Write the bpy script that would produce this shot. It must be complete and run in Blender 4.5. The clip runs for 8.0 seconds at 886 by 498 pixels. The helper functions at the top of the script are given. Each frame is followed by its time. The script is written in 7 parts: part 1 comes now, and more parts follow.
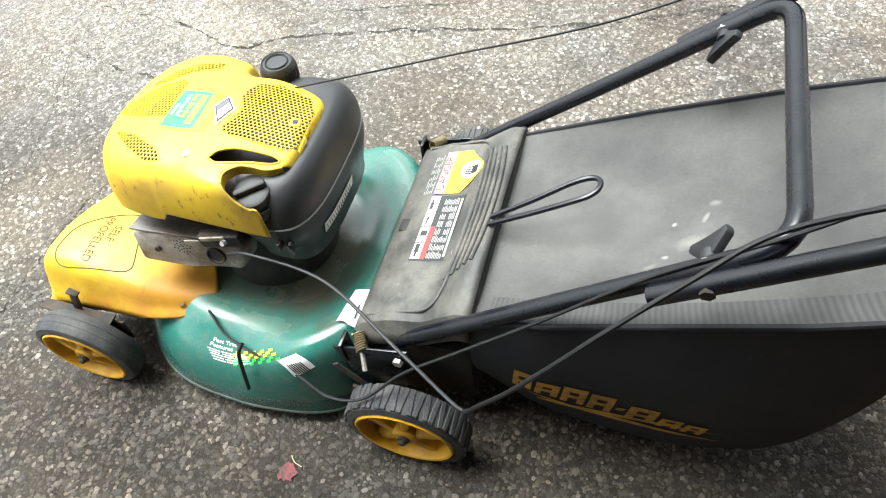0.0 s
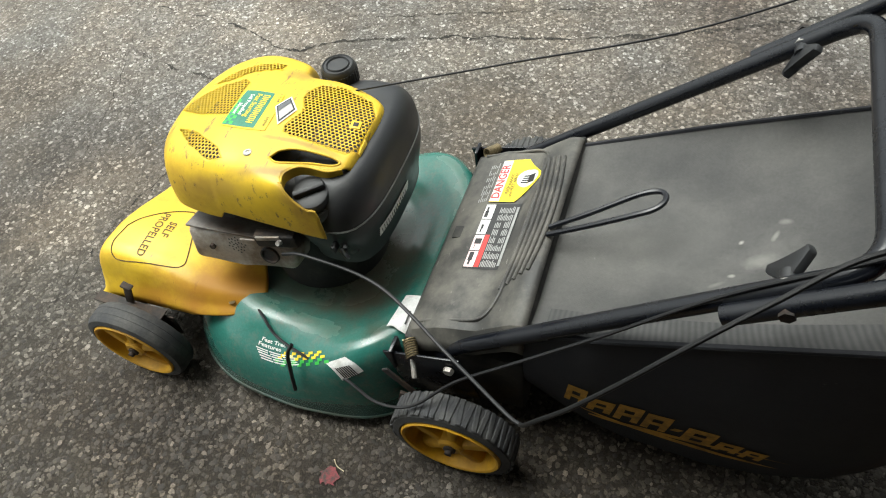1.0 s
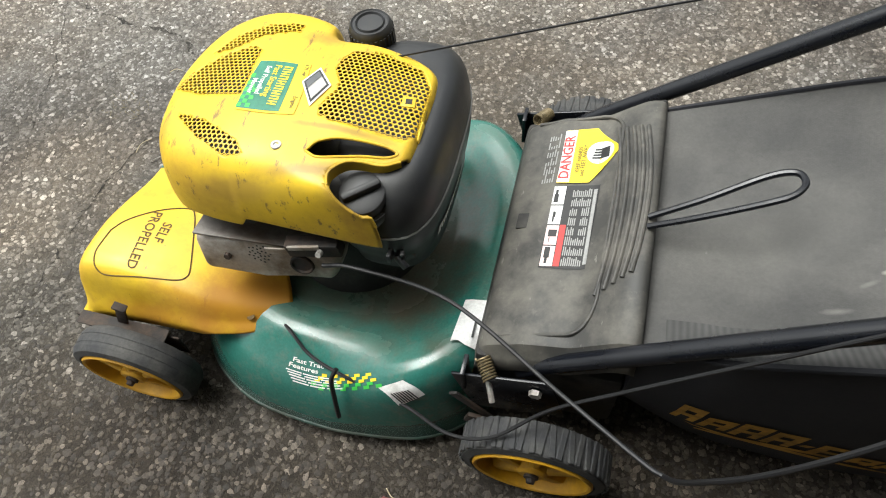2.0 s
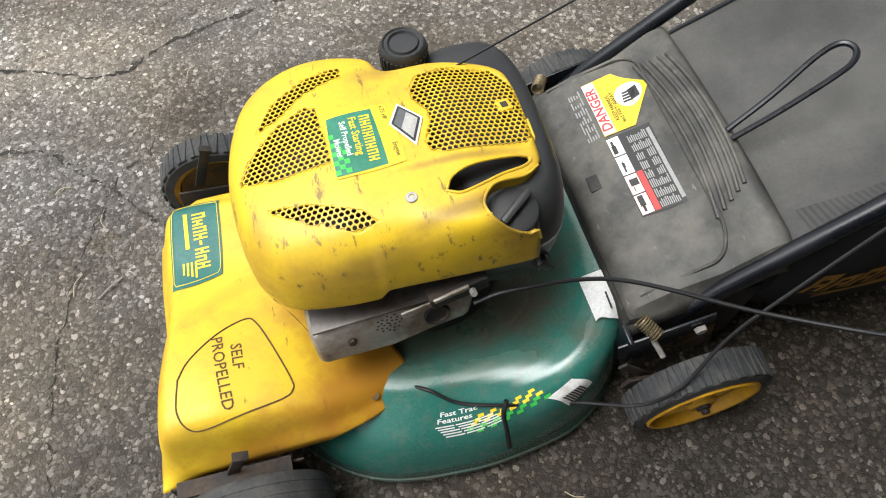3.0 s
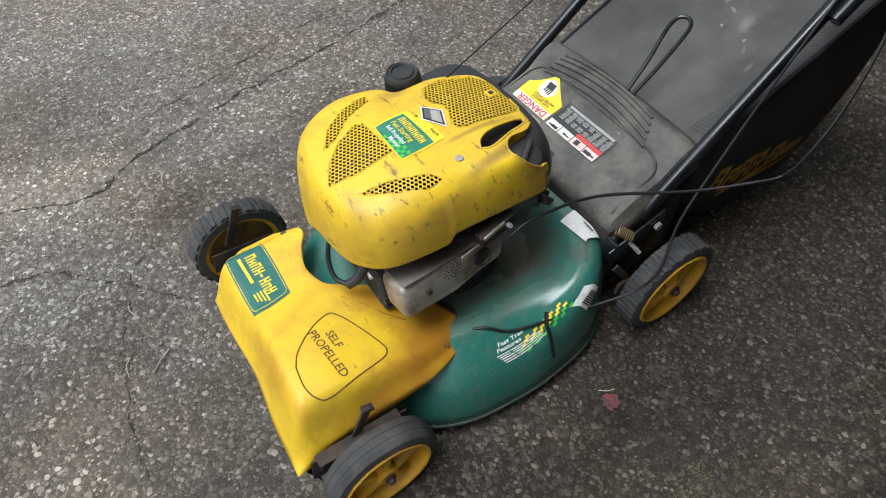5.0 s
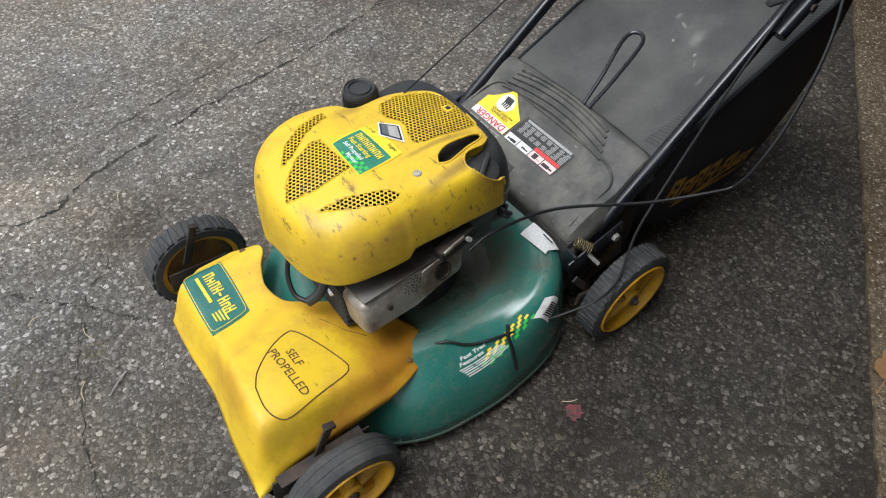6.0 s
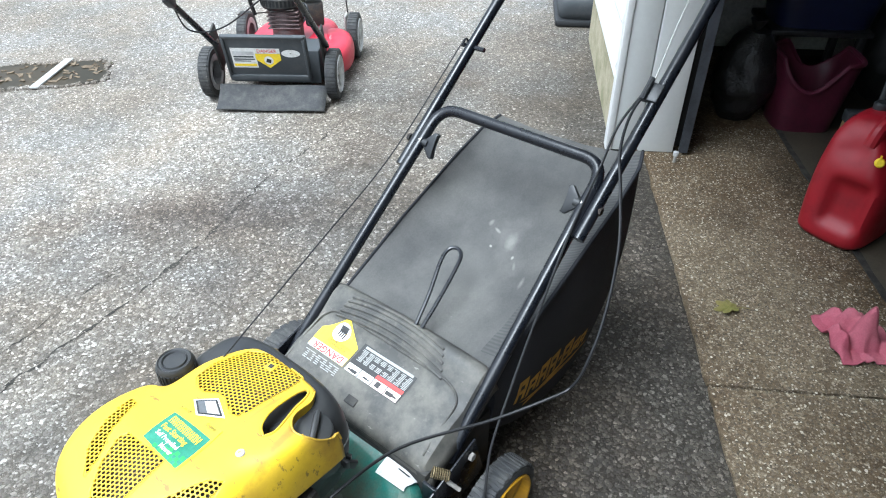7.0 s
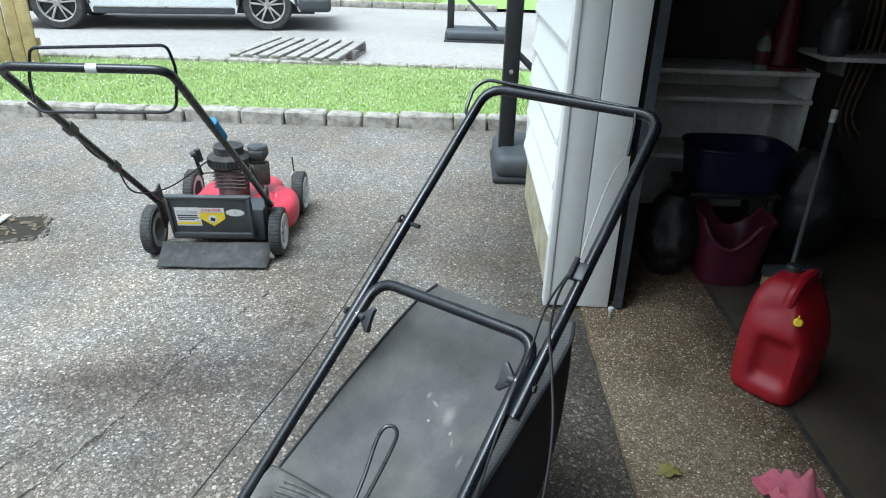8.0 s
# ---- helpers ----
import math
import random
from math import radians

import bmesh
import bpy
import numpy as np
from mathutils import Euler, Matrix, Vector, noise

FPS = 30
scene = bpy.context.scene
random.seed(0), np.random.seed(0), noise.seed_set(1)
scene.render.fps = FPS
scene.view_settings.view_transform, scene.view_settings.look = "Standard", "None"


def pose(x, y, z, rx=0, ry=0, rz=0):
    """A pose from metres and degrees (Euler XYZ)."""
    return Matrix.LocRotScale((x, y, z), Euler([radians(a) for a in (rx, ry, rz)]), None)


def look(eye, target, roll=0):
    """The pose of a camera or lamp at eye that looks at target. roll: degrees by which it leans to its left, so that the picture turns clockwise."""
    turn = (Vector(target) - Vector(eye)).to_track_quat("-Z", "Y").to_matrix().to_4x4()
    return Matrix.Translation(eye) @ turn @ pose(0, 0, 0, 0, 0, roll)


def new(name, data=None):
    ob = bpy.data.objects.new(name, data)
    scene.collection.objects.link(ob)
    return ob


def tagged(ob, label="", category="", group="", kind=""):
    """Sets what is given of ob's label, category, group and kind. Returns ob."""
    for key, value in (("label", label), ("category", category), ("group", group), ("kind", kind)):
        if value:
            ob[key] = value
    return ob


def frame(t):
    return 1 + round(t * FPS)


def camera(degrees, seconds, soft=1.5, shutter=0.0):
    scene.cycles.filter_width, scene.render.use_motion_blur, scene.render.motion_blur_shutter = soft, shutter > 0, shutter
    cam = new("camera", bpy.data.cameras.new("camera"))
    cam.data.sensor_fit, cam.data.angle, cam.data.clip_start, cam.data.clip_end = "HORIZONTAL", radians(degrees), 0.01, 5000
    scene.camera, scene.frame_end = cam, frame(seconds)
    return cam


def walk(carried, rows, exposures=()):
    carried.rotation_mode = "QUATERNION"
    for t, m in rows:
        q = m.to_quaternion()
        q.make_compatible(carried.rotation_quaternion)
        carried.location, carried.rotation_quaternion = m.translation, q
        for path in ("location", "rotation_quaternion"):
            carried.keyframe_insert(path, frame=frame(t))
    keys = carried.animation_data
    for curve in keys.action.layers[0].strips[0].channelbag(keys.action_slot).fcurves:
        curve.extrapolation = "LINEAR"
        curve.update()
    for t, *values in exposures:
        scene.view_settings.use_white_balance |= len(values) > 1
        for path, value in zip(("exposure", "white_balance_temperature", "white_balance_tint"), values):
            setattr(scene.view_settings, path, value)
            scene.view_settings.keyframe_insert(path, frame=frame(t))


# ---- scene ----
cam = camera(67.2, 8.0, soft=1.1, shutter=0.0)
PATH = [
    (0, (0.273, -0.343, 1.172), (-0.198, 0.75, -0.435), -9.2),
    (0.5, (0.24, -0.355, 1.173), (-0.343, 0.74, -0.396), -10.2),
    (1, (0.231, -0.349, 1.165), (-0.328, 0.738, -0.419), -10.0),
    (1.2, (0.25, -0.306, 1.143), (-0.264, 0.78, -0.456), -9.4),
    (1.4, (0.231, -0.269, 1.133), (-0.251, 0.803, -0.486), -7.4),
    (1.5, (0.217, -0.247, 1.131), (-0.272, 0.788, -0.509), -8.3),
    (1.7, (0.165, -0.22, 1.107), (-0.33, 0.723, -0.586), -10.6),
    (1.8, (0.129, -0.23, 1.09), (-0.37, 0.729, -0.593), -10.0),
    (2, (0.004, -0.229, 1.081), (-0.37, 0.751, -0.622), -8.0),
    (2.2, (-0.137, -0.224, 1.069), (-0.29, 0.79, -0.649), -4.7),
    (3.3, (-0.46, -0.172, 1.087), (-0.192, 0.728, -0.679), -1.9),
    (3.5, (-0.506, -0.192, 1.099), (-0.161, 0.667, -0.674), 0.8),
    (3.7, (-0.569, -0.215, 1.124), (-0.11, 0.692, -0.599), 0.9),
    (3.8, (-0.62, -0.236, 1.139), (-0.089, 0.697, -0.548), 1.7),
    (4, (-0.71, -0.282, 1.157), (-0.124, 0.666, -0.504), 3.5),
    (4.2, (-0.75, -0.325, 1.177), (-0.143, 0.655, -0.457), 2.5),
    (4.5, (-0.77, -0.355, 1.183), (-0.133, 0.671, -0.411), -0.1),
    (6, (-0.754, -0.378, 1.186), (0.013, 0.626, -0.365), 0.6),
    (6.2, (-0.751, -0.364, 1.189), (0.069, 0.623, -0.346), 1.8),
    (6.5, (-0.694, -0.368, 1.208), (0.268, 0.629, -0.234), 0.7),
    (7, (-0.613, -0.36, 1.263), (0.624, 0.651, 0.06), -0.1),
    (7.5, (-0.566, -0.358, 1.324), (0.87, 0.656, 0.37), 0.7),
    (8, (-0.572, -0.361, 1.34), (0.921, 0.659, 0.485), 1.8),
]
walk(cam, [(t, look(eye, target, roll)) for t, eye, target, roll in PATH], [(0, 1.8, 6200, 4), (0.2, 1.2, 6400, 4), (0.5, 0.77, 6450, 3), (1.0, 0.82, 6430, 3), (1.5, 0.86, 6430, 4), (2.0, 0.83, 6450, 6), (3.5, 0.5, 6250, 9), (4.5, 0.33, 6080, 8), (6.0, 0.3, 6050, 9), (6.5, 0.66, 5700, 8), (7.0, 1.42, 5550, 4), (7.5, 1.05, 5480, 1), (8.0, 1.0, 5480, 0)])

# ---- light ----
SUN_EL, SUN_AZ = radians(69), radians(282)
world = bpy.data.worlds.new("sky")
scene.world = world
world.use_nodes = True
wn = world.node_tree.nodes
sky = wn.new("ShaderNodeTexSky")
sky.sky_type = "NISHITA"
sky.sun_disc = False
sky.sun_elevation, sky.sun_rotation = SUN_EL, SUN_AZ
sky.air_density, sky.dust_density, sky.ozone_density = 1.0, 6.0, 0.6
soft_sky = wn.new("ShaderNodeHueSaturation")
soft_sky.inputs["Saturation"].default_value = 0.12
world.node_tree.links.new(sky.outputs[0], soft_sky.inputs["Color"])
world.node_tree.links.new(soft_sky.outputs[0], wn["Background"].inputs["Color"])
wn["Background"].inputs["Strength"].default_value = 0.15
sun = new("sun", bpy.data.lights.new("sun", "SUN"))
sun.data.energy, sun.data.angle, sun.data.color = 1.5, radians(35), (1.0, 0.985, 0.96)
sun_dir = Vector((math.sin(SUN_AZ) * math.cos(SUN_EL), math.cos(SUN_AZ) * math.cos(SUN_EL), math.sin(SUN_EL)))
sun.matrix_world = look(sun_dir * 20, (0, 0, 0))


# ---- materials ----
def material(name):
    m = bpy.data.materials.new(name)
    m.use_nodes = True
    return m, m.node_tree.nodes, m.node_tree.links, m.node_tree.nodes["Principled BSDF"]


def node(nodes, kind, **values):
    n = nodes.new(kind)
    for key, value in values.items():
        n.inputs[key.replace("_", " ")].default_value = value
    return n


def ramp(nodes, links, fac, stops):
    r = nodes.new("ShaderNodeValToRGB")
    els = r.color_ramp.elements
    while len(els) < len(stops):
        els.new(0.5)
    for e, (p, c) in zip(els, stops):
        e.position, e.color = p, (*c, 1) if len(c) == 3 else c
    links.new(fac, r.inputs[0])
    return r.outputs[0]


def mixed(nodes, links, fac, a, b, how="MIX"):
    m = nodes.new("ShaderNodeMix")
    m.data_type, m.blend_type = "RGBA", how
    for value, key in ((fac, 0), (a, 6), (b, 7)):
        if isinstance(value, bpy.types.NodeSocket):
            links.new(value, m.inputs[key])
        elif isinstance(value, (int, float)):
            m.inputs[key].default_value = value
        else:
            m.inputs[key].default_value = (*value, 1)
    return m.outputs[2]


def noise_of(nodes, links, scale, detail=4.0, rough=0.6, space="Object"):
    co = nodes.new("ShaderNodeTexCoord")
    n = node(nodes, "ShaderNodeTexNoise", Scale=scale, Detail=detail, Roughness=rough)
    links.new(co.outputs[space], n.inputs["Vector"])
    return n.outputs["Fac"]


def bumped(nodes, links, bsdf, height, strength, dist):
    b = node(nodes, "ShaderNodeBump", Strength=strength, Distance=dist)
    links.new(height, b.inputs["Height"])
    links.new(b.outputs[0], bsdf.inputs["Normal"])
    return b


def stained(n, l, col, stains, colour, to=(0.36, 0.345, 0.315)):
    """Ragged stains: each with its middle, half sizes, turn and strength."""
    co = n.new("ShaderNodeTexCoord")
    edge = noise_of(n, l, 11.0, 6, 0.7)
    for x, y, rx, ry, turn, much in stains:
        mp = n.new("ShaderNodeMapping")
        mp.vector_type = "TEXTURE"
        mp.inputs["Location"].default_value = (x, y, 0)
        mp.inputs["Rotation"].default_value = (0, 0, radians(turn))
        mp.inputs["Scale"].default_value = (rx, ry, 1000)
        l.new(co.outputs["Object"], mp.inputs["Vector"])
        far = n.new("ShaderNodeVectorMath")
        far.operation = "LENGTH"
        l.new(mp.outputs[0], far.inputs[0])
        add = n.new("ShaderNodeMath")
        add.operation = "MULTIPLY_ADD"
        l.new(edge, add.inputs[0])
        add.inputs[1].default_value = 1.5
        l.new(far.outputs["Value"], add.inputs[2])
        half = n.new("ShaderNodeMath")
        half.operation = "MULTIPLY"
        l.new(add.outputs[0], half.inputs[0])
        half.inputs[1].default_value = 0.5
        col = mixed(n, l, ramp(n, l, half.outputs[0], [(0.50, (much,) * 3), (0.86, (0, 0, 0))]), col, mixed(n, l, 1.0, col, colour, "MULTIPLY") if colour[0] != 1 else to)
    return col


def surface(name, base, dirt, rough=0.5, metal=0.0, big=6.0, fine=120.0, amount=(0.45, 0.75), bump=0.15, dist=0.001, rough_dirt=None, spec=0.5, grain_span=(0.82, 1.12)):
    """A worn surface: base colour with blotches of dirt at two scales, and a fine grain."""
    m, n, l, b = material(name)
    f1, f2 = noise_of(n, l, big, 6, 0.65), noise_of(n, l, fine, 4, 0.7)
    mask = ramp(n, l, f1, [(amount[0], (0, 0, 0)), (amount[1], (1, 1, 1))])
    grain = ramp(n, l, f2, [(0.3, (grain_span[0],) * 3), (0.7, (grain_span[1],) * 3)])
    col = mixed(n, l, 1.0, mixed(n, l, mask, base, dirt), grain, "MULTIPLY")
    l.new(col, b.inputs["Base Color"])
    rr = rough if rough_dirt is None else rough_dirt
    l.new(ramp(n, l, f1, [(amount[0], (rough,) * 3), (amount[1], (rr,) * 3)]), b.inputs["Roughness"])
    b.inputs["Metallic"].default_value = metal
    b.inputs["Specular IOR Level"].default_value = spec
    bumped(n, l, b, f2, bump, dist)
    return m


def scuffed(name, base, dirt, scratch, rough=0.4, spec=0.5, dirt_span=(0.52, 0.72), scratch_span=(0.66, 0.72), grime=(), grime_to=(0.40, 0.20, 0.025)):
    """Moulded plastic or paint with grime, scuffs and fine scratches."""
    m, n, l, b = material(name)
    co = n.new("ShaderNodeTexCoord")
    f1 = noise_of(n, l, 9.0, 8, 0.7)
    f2 = noise_of(n, l, 60.0, 5, 0.7)
    mp = n.new("ShaderNodeMapping")
    mp.inputs["Scale"].default_value = (70, 18, 40)
    mp.inputs["Rotation"].default_value = (0.3, 0.2, 0.7)
    l.new(co.outputs["Object"], mp.inputs["Vector"])
    f3 = node(n, "ShaderNodeTexNoise", Scale=1.0, Detail=5.0, Roughness=0.75)
    l.new(mp.outputs[0], f3.inputs["Vector"])
    col = mixed(n, l, ramp(n, l, f1, [(dirt_span[0], (0, 0, 0)), (dirt_span[1], (0.7,) * 3)]), base, dirt)
    col = mixed(n, l, ramp(n, l, f2, [(0.6, (0, 0, 0)), (0.78, (0.55,) * 3)]), col, dirt)
    col = mixed(n, l, ramp(n, l, f3.outputs["Fac"], [(scratch_span[0], (0, 0, 0)), (scratch_span[1], (0.8,) * 3)]), col, scratch)
    if grime:
        col = stained(n, l, col, grime, (1, 1, 1), grime_to)
    l.new(col, b.inputs["Base Color"])
    l.new(ramp(n, l, f1, [(0.35, (rough,) * 3), (0.7, (min(1, rough + 0.25),) * 3)]), b.inputs["Roughness"])
    b.inputs["Specular IOR Level"].default_value = spec
    bumped(n, l, b, f2, 0.12, 0.0008)
    return m


def plain(name, color, rough=0.5, metal=0.0):
    m, n, l, b = material(name)
    f = noise_of(n, l, 150.0, 3, 0.6)
    l.new(mixed(n, l, 1.0, color, ramp(n, l, f, [(0.3, (0.85,) * 3), (0.7, (1.1,) * 3)]), "MULTIPLY"), b.inputs["Base Color"])
    b.inputs["Roughness"].default_value, b.inputs["Metallic"].default_value = rough, metal
    return m


def front_shaded(n, l, col, darkening):
    """Darker ground with the garage front's shade painted in, thinning across the drive, ragged-edged."""
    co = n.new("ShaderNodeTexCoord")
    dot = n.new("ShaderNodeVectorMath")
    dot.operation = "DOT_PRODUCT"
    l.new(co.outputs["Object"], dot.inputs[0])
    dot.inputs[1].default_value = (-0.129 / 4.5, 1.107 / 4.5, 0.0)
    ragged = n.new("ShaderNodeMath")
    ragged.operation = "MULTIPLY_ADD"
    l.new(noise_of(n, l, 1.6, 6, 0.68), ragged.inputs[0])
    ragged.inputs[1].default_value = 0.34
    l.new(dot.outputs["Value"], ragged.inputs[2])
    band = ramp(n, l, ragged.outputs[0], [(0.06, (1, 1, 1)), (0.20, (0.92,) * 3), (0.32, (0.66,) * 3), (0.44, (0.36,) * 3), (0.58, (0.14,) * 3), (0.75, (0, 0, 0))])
    col = mixed(n, l, band, col, mixed(n, l, 1.0, col, darkening, "MULTIPLY"))
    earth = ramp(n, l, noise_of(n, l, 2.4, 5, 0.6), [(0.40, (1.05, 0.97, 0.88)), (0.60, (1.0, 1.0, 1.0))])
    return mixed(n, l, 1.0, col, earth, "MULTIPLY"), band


# dark patches: oil and wet stains, and painted garage shade by the near wheels
OIL_AND_SHADE = [(0.62, 2.98, 0.46, 0.26, 137, 0.4), (0.38, 1.40, 0.62, 0.17, 133, 0.8), (0.40, 1.30, 0.95, 0.42, 133, 0.45), (0.95, 1.35, 0.35, 0.16, 20, 0.4), (0.10, 1.06, 0.22, 0.12, 30, 0.4), (-0.70, 0.88, 0.12, 0.09, 40, 0.6), (-0.94, 0.60, 0.26, 0.15, 10, 0.5), (-0.86, 1.46, 0.34, 0.26, 20, 0.55),
       (-0.10, -0.12, 0.30, 0.20, 10, 0.5), (1.7, 1.48, 0.60, 0.18, 10, 0.45), (-1.26, 0.50, 0.20, 0.34, 0, 0.45), (-0.66, -0.12, 0.40, 0.18, 0, 0.6), (0.12, -0.08, 0.52, 0.26, 12, 0.6), (-0.40, -0.10, 0.40, 0.16, 0, 0.5)]
# places where the binder has worn off the stones
WORN = [(-0.97, 1.10, 0.34, 0.15, -25, 0.8), (-0.42, 1.07, 0.28, 0.13, 20, 0.6), (0.60, 1.98, 0.60, 0.40, 30, 0.5), (0.0, -0.39, 0.20, 0.09, -20, 0.5), (-1.12, 0.30, 0.16, 0.30, 10, 0.6)]


def stony(name, matrix_dark, matrix_light, stones, size, share, patch=1.2, stain=(0.5, 0.5, 0.5), rough=0.85, darkening=None, wet_at=()):
    """Asphalt or washed concrete: stones of several tones set in a binder, with patches worn or stained."""
    m, n, l, b = material(name)
    co = n.new("ShaderNodeTexCoord")
    wob = node(n, "ShaderNodeTexNoise", Scale=90.0, Detail=2.0)
    l.new(co.outputs["Object"], wob.inputs["Vector"])
    vec = mixed(n, l, 0.012, co.outputs["Object"], wob.outputs["Color"], "ADD")
    vor = node(n, "ShaderNodeTexVoronoi", Scale=1.0 / size, Randomness=1.0)
    l.new(vec, vor.inputs["Vector"])
    edge = n.new("ShaderNodeTexVoronoi")
    edge.feature = "DISTANCE_TO_EDGE"
    edge.inputs["Scale"].default_value = 1.0 / size
    l.new(vec, edge.inputs["Vector"])
    sep = n.new("ShaderNodeSeparateColor")
    l.new(vor.outputs["Color"], sep.inputs[0])
    big, mid, fine = noise_of(n, l, patch, 5, 0.6), noise_of(n, l, 14.0, 6, 0.7), noise_of(n, l, 420.0, 3, 0.6)
    worn = n.new("ShaderNodeMath")
    worn.operation = "MULTIPLY_ADD"
    l.new(big, worn.inputs[0])
    worn.inputs[1].default_value, worn.inputs[2].default_value = 1.1, share - 0.55
    worn2 = n.new("ShaderNodeMath")
    worn2.operation = "MULTIPLY_ADD"
    l.new(mid, worn2.inputs[0])
    worn2.inputs[1].default_value = 0.5
    l.new(worn.outputs[0], worn2.inputs[2])
    if darkening:
        # The garage-front shade as a tint; fewer stones show inside it.
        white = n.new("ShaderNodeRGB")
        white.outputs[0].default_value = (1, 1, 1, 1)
        darkened, band = front_shaded(n, l, white.outputs[0], darkening)
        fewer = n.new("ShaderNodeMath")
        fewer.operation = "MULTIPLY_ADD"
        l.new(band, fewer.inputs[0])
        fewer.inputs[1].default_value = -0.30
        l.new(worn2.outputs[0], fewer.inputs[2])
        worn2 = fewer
    is_stone = n.new("ShaderNodeMath")
    is_stone.operation = "LESS_THAN"
    l.new(sep.outputs[0], is_stone.inputs[0])
    l.new(worn2.outputs[0], is_stone.inputs[1])
    inside = ramp(n, l, edge.outputs["Distance"], [(0.02, (0, 0, 0)), (0.26, (1, 1, 1))])
    stone_mask = mixed(n, l, 1.0, inside, is_stone.outputs[0], "MULTIPLY")
    tones = ramp(n, l, sep.outputs[1], stones)
    binder = mixed(n, l, ramp(n, l, mid, [(0.3, (0, 0, 0)), (0.7, (1, 1, 1))]), matrix_dark, matrix_light)
    binder = mixed(n, l, 1.0, binder, ramp(n, l, fine, [(0.25, (0.5,) * 3), (0.75, (1.6,) * 3)]), "MULTIPLY")
    binder = mixed(n, l, 1.0, binder, ramp(n, l, noise_of(n, l, 75.0, 4, 0.7), [(0.3, (0.62, 0.59, 0.55)), (0.68, (1.3, 1.28, 1.25))]), "MULTIPLY")
    tones = mixed(n, l, 1.0, tones, ramp(n, l, fine, [(0.3, (0.6, 0.59, 0.57)), (0.7, (1.25,) * 3)]), "MULTIPLY")
    col = mixed(n, l, stone_mask, binder, tones)
    stains = ramp(n, l, noise_of(n, l, patch * 0.7, 4, 0.55), [(0.40, stain), (0.6, (1.0, 1.0, 1.0))])
    col = mixed(n, l, 1.0, col, stains, "MULTIPLY")
    if darkening:
        col = mixed(n, l, 1.0, col, darkened, "MULTIPLY")
        col = stained(n, l, stained(n, l, col, OIL_AND_SHADE, (0.46, 0.42, 0.40)), WORN, (1.65, 1.64, 1.62))
    if wet_at:
        col = stained(n, l, col, wet_at, (0.40, 0.36, 0.31))
    l.new(col, b.inputs["Base Color"])
    b.inputs["Roughness"].default_value = rough
    b.inputs["Specular IOR Level"].default_value = 0.35
    lift = mixed(n, l, 0.35, stone_mask, fine)
    bumped(n, l, b, lift, 0.7, 0.003)
    return m


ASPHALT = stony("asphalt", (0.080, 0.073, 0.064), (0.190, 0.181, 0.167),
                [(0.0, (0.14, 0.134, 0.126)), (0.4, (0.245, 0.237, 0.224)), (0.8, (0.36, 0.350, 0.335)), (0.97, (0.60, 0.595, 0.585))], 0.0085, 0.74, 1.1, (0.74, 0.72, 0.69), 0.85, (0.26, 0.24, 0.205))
# damp seeping out over the apron from the garage floor
APRON_DAMP = [(1.80, -0.06, 0.55, 0.17, 33, 0.8), (1.40, -0.34, 0.35, 0.07, 33, 0.6), (1.42, 0.06, 0.16, 0.09, 10, 0.5)]
CONCRETE = stony("washed_concrete", (0.098, 0.074, 0.045), (0.205, 0.160, 0.104),
                 [(0.0, (0.09, 0.068, 0.042)), (0.5, (0.20, 0.160, 0.110)), (1.0, (0.44, 0.37, 0.27))], 0.008, 0.42, 2.0, (0.55, 0.47, 0.37), wet_at=APRON_DAMP)
ROAD = stony("far_asphalt", (0.25, 0.236, 0.224), (0.34, 0.322, 0.305), [(0.0, (0.28, 0.28, 0.28)), (1.0, (0.5, 0.5, 0.5))], 0.012, 0.3, 0.5, (0.85, 0.85, 0.85))
# Darker than the apron: the garage's shade is put into this colour.
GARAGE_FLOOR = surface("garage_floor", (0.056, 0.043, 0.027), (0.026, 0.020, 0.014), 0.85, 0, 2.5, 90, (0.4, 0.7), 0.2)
YELLOW = scuffed("yellow_plastic", (0.70, 0.468, 0.020), (0.42, 0.235, 0.03), (0.13, 0.085, 0.03), 0.36, 0.5, (0.47, 0.72), (0.64, 0.69))
YELLOW_COVER = scuffed("yellow_cover_plastic", (0.70, 0.468, 0.020), (0.42, 0.235, 0.03), (0.13, 0.085, 0.03), 0.38, 0.5, (0.47, 0.72), (0.64, 0.69),
                       [(-0.45, 0.125, 0.19, 0.10, 25, 0.9), (-0.475, 0.22, 0.09, 0.12, 0, 0.8), (-0.44, 0.15, 0.06, 0.04, 20, 0.6), (-0.60, 0.085, 0.16, 0.026, 4, 0.75), (-0.55, 0.33, 0.04, 0.14, 10, 0.5), (-0.72, 0.20, 0.02, 0.14, 0, 0.5), (-0.62, 0.30, 0.10, 0.02, 30, 0.25)], (0.38, 0.165, 0.014))
YELLOW_SHROUD = scuffed("yellow_shroud_plastic", (0.70, 0.468, 0.020), (0.42, 0.235, 0.03), (0.13, 0.085, 0.03), 0.36, 0.5, (0.44, 0.70), (0.595, 0.650),
                        [(-0.31, 0.185, 0.08, 0.014, 8, 0.7), (-0.245, 0.165, 0.05, 0.012, 0, 0.6), (-0.40, 0.165, 0.10, 0.012, 0, 0.5), (-0.30, 0.247, 0.10, 0.007, 0, 0.6), (-0.52, 0.23, 0.02, 0.05, 0, 0.4), (-0.355, 0.40, 0.05, 0.02, 0, 0.5)], (0.20, 0.115, 0.03))
YELLOW_RIM = scuffed("yellow_rim", (0.62, 0.33, 0.010), (0.20, 0.11, 0.03), (0.10, 0.06, 0.02), 0.5, 0.5, (0.42, 0.66))


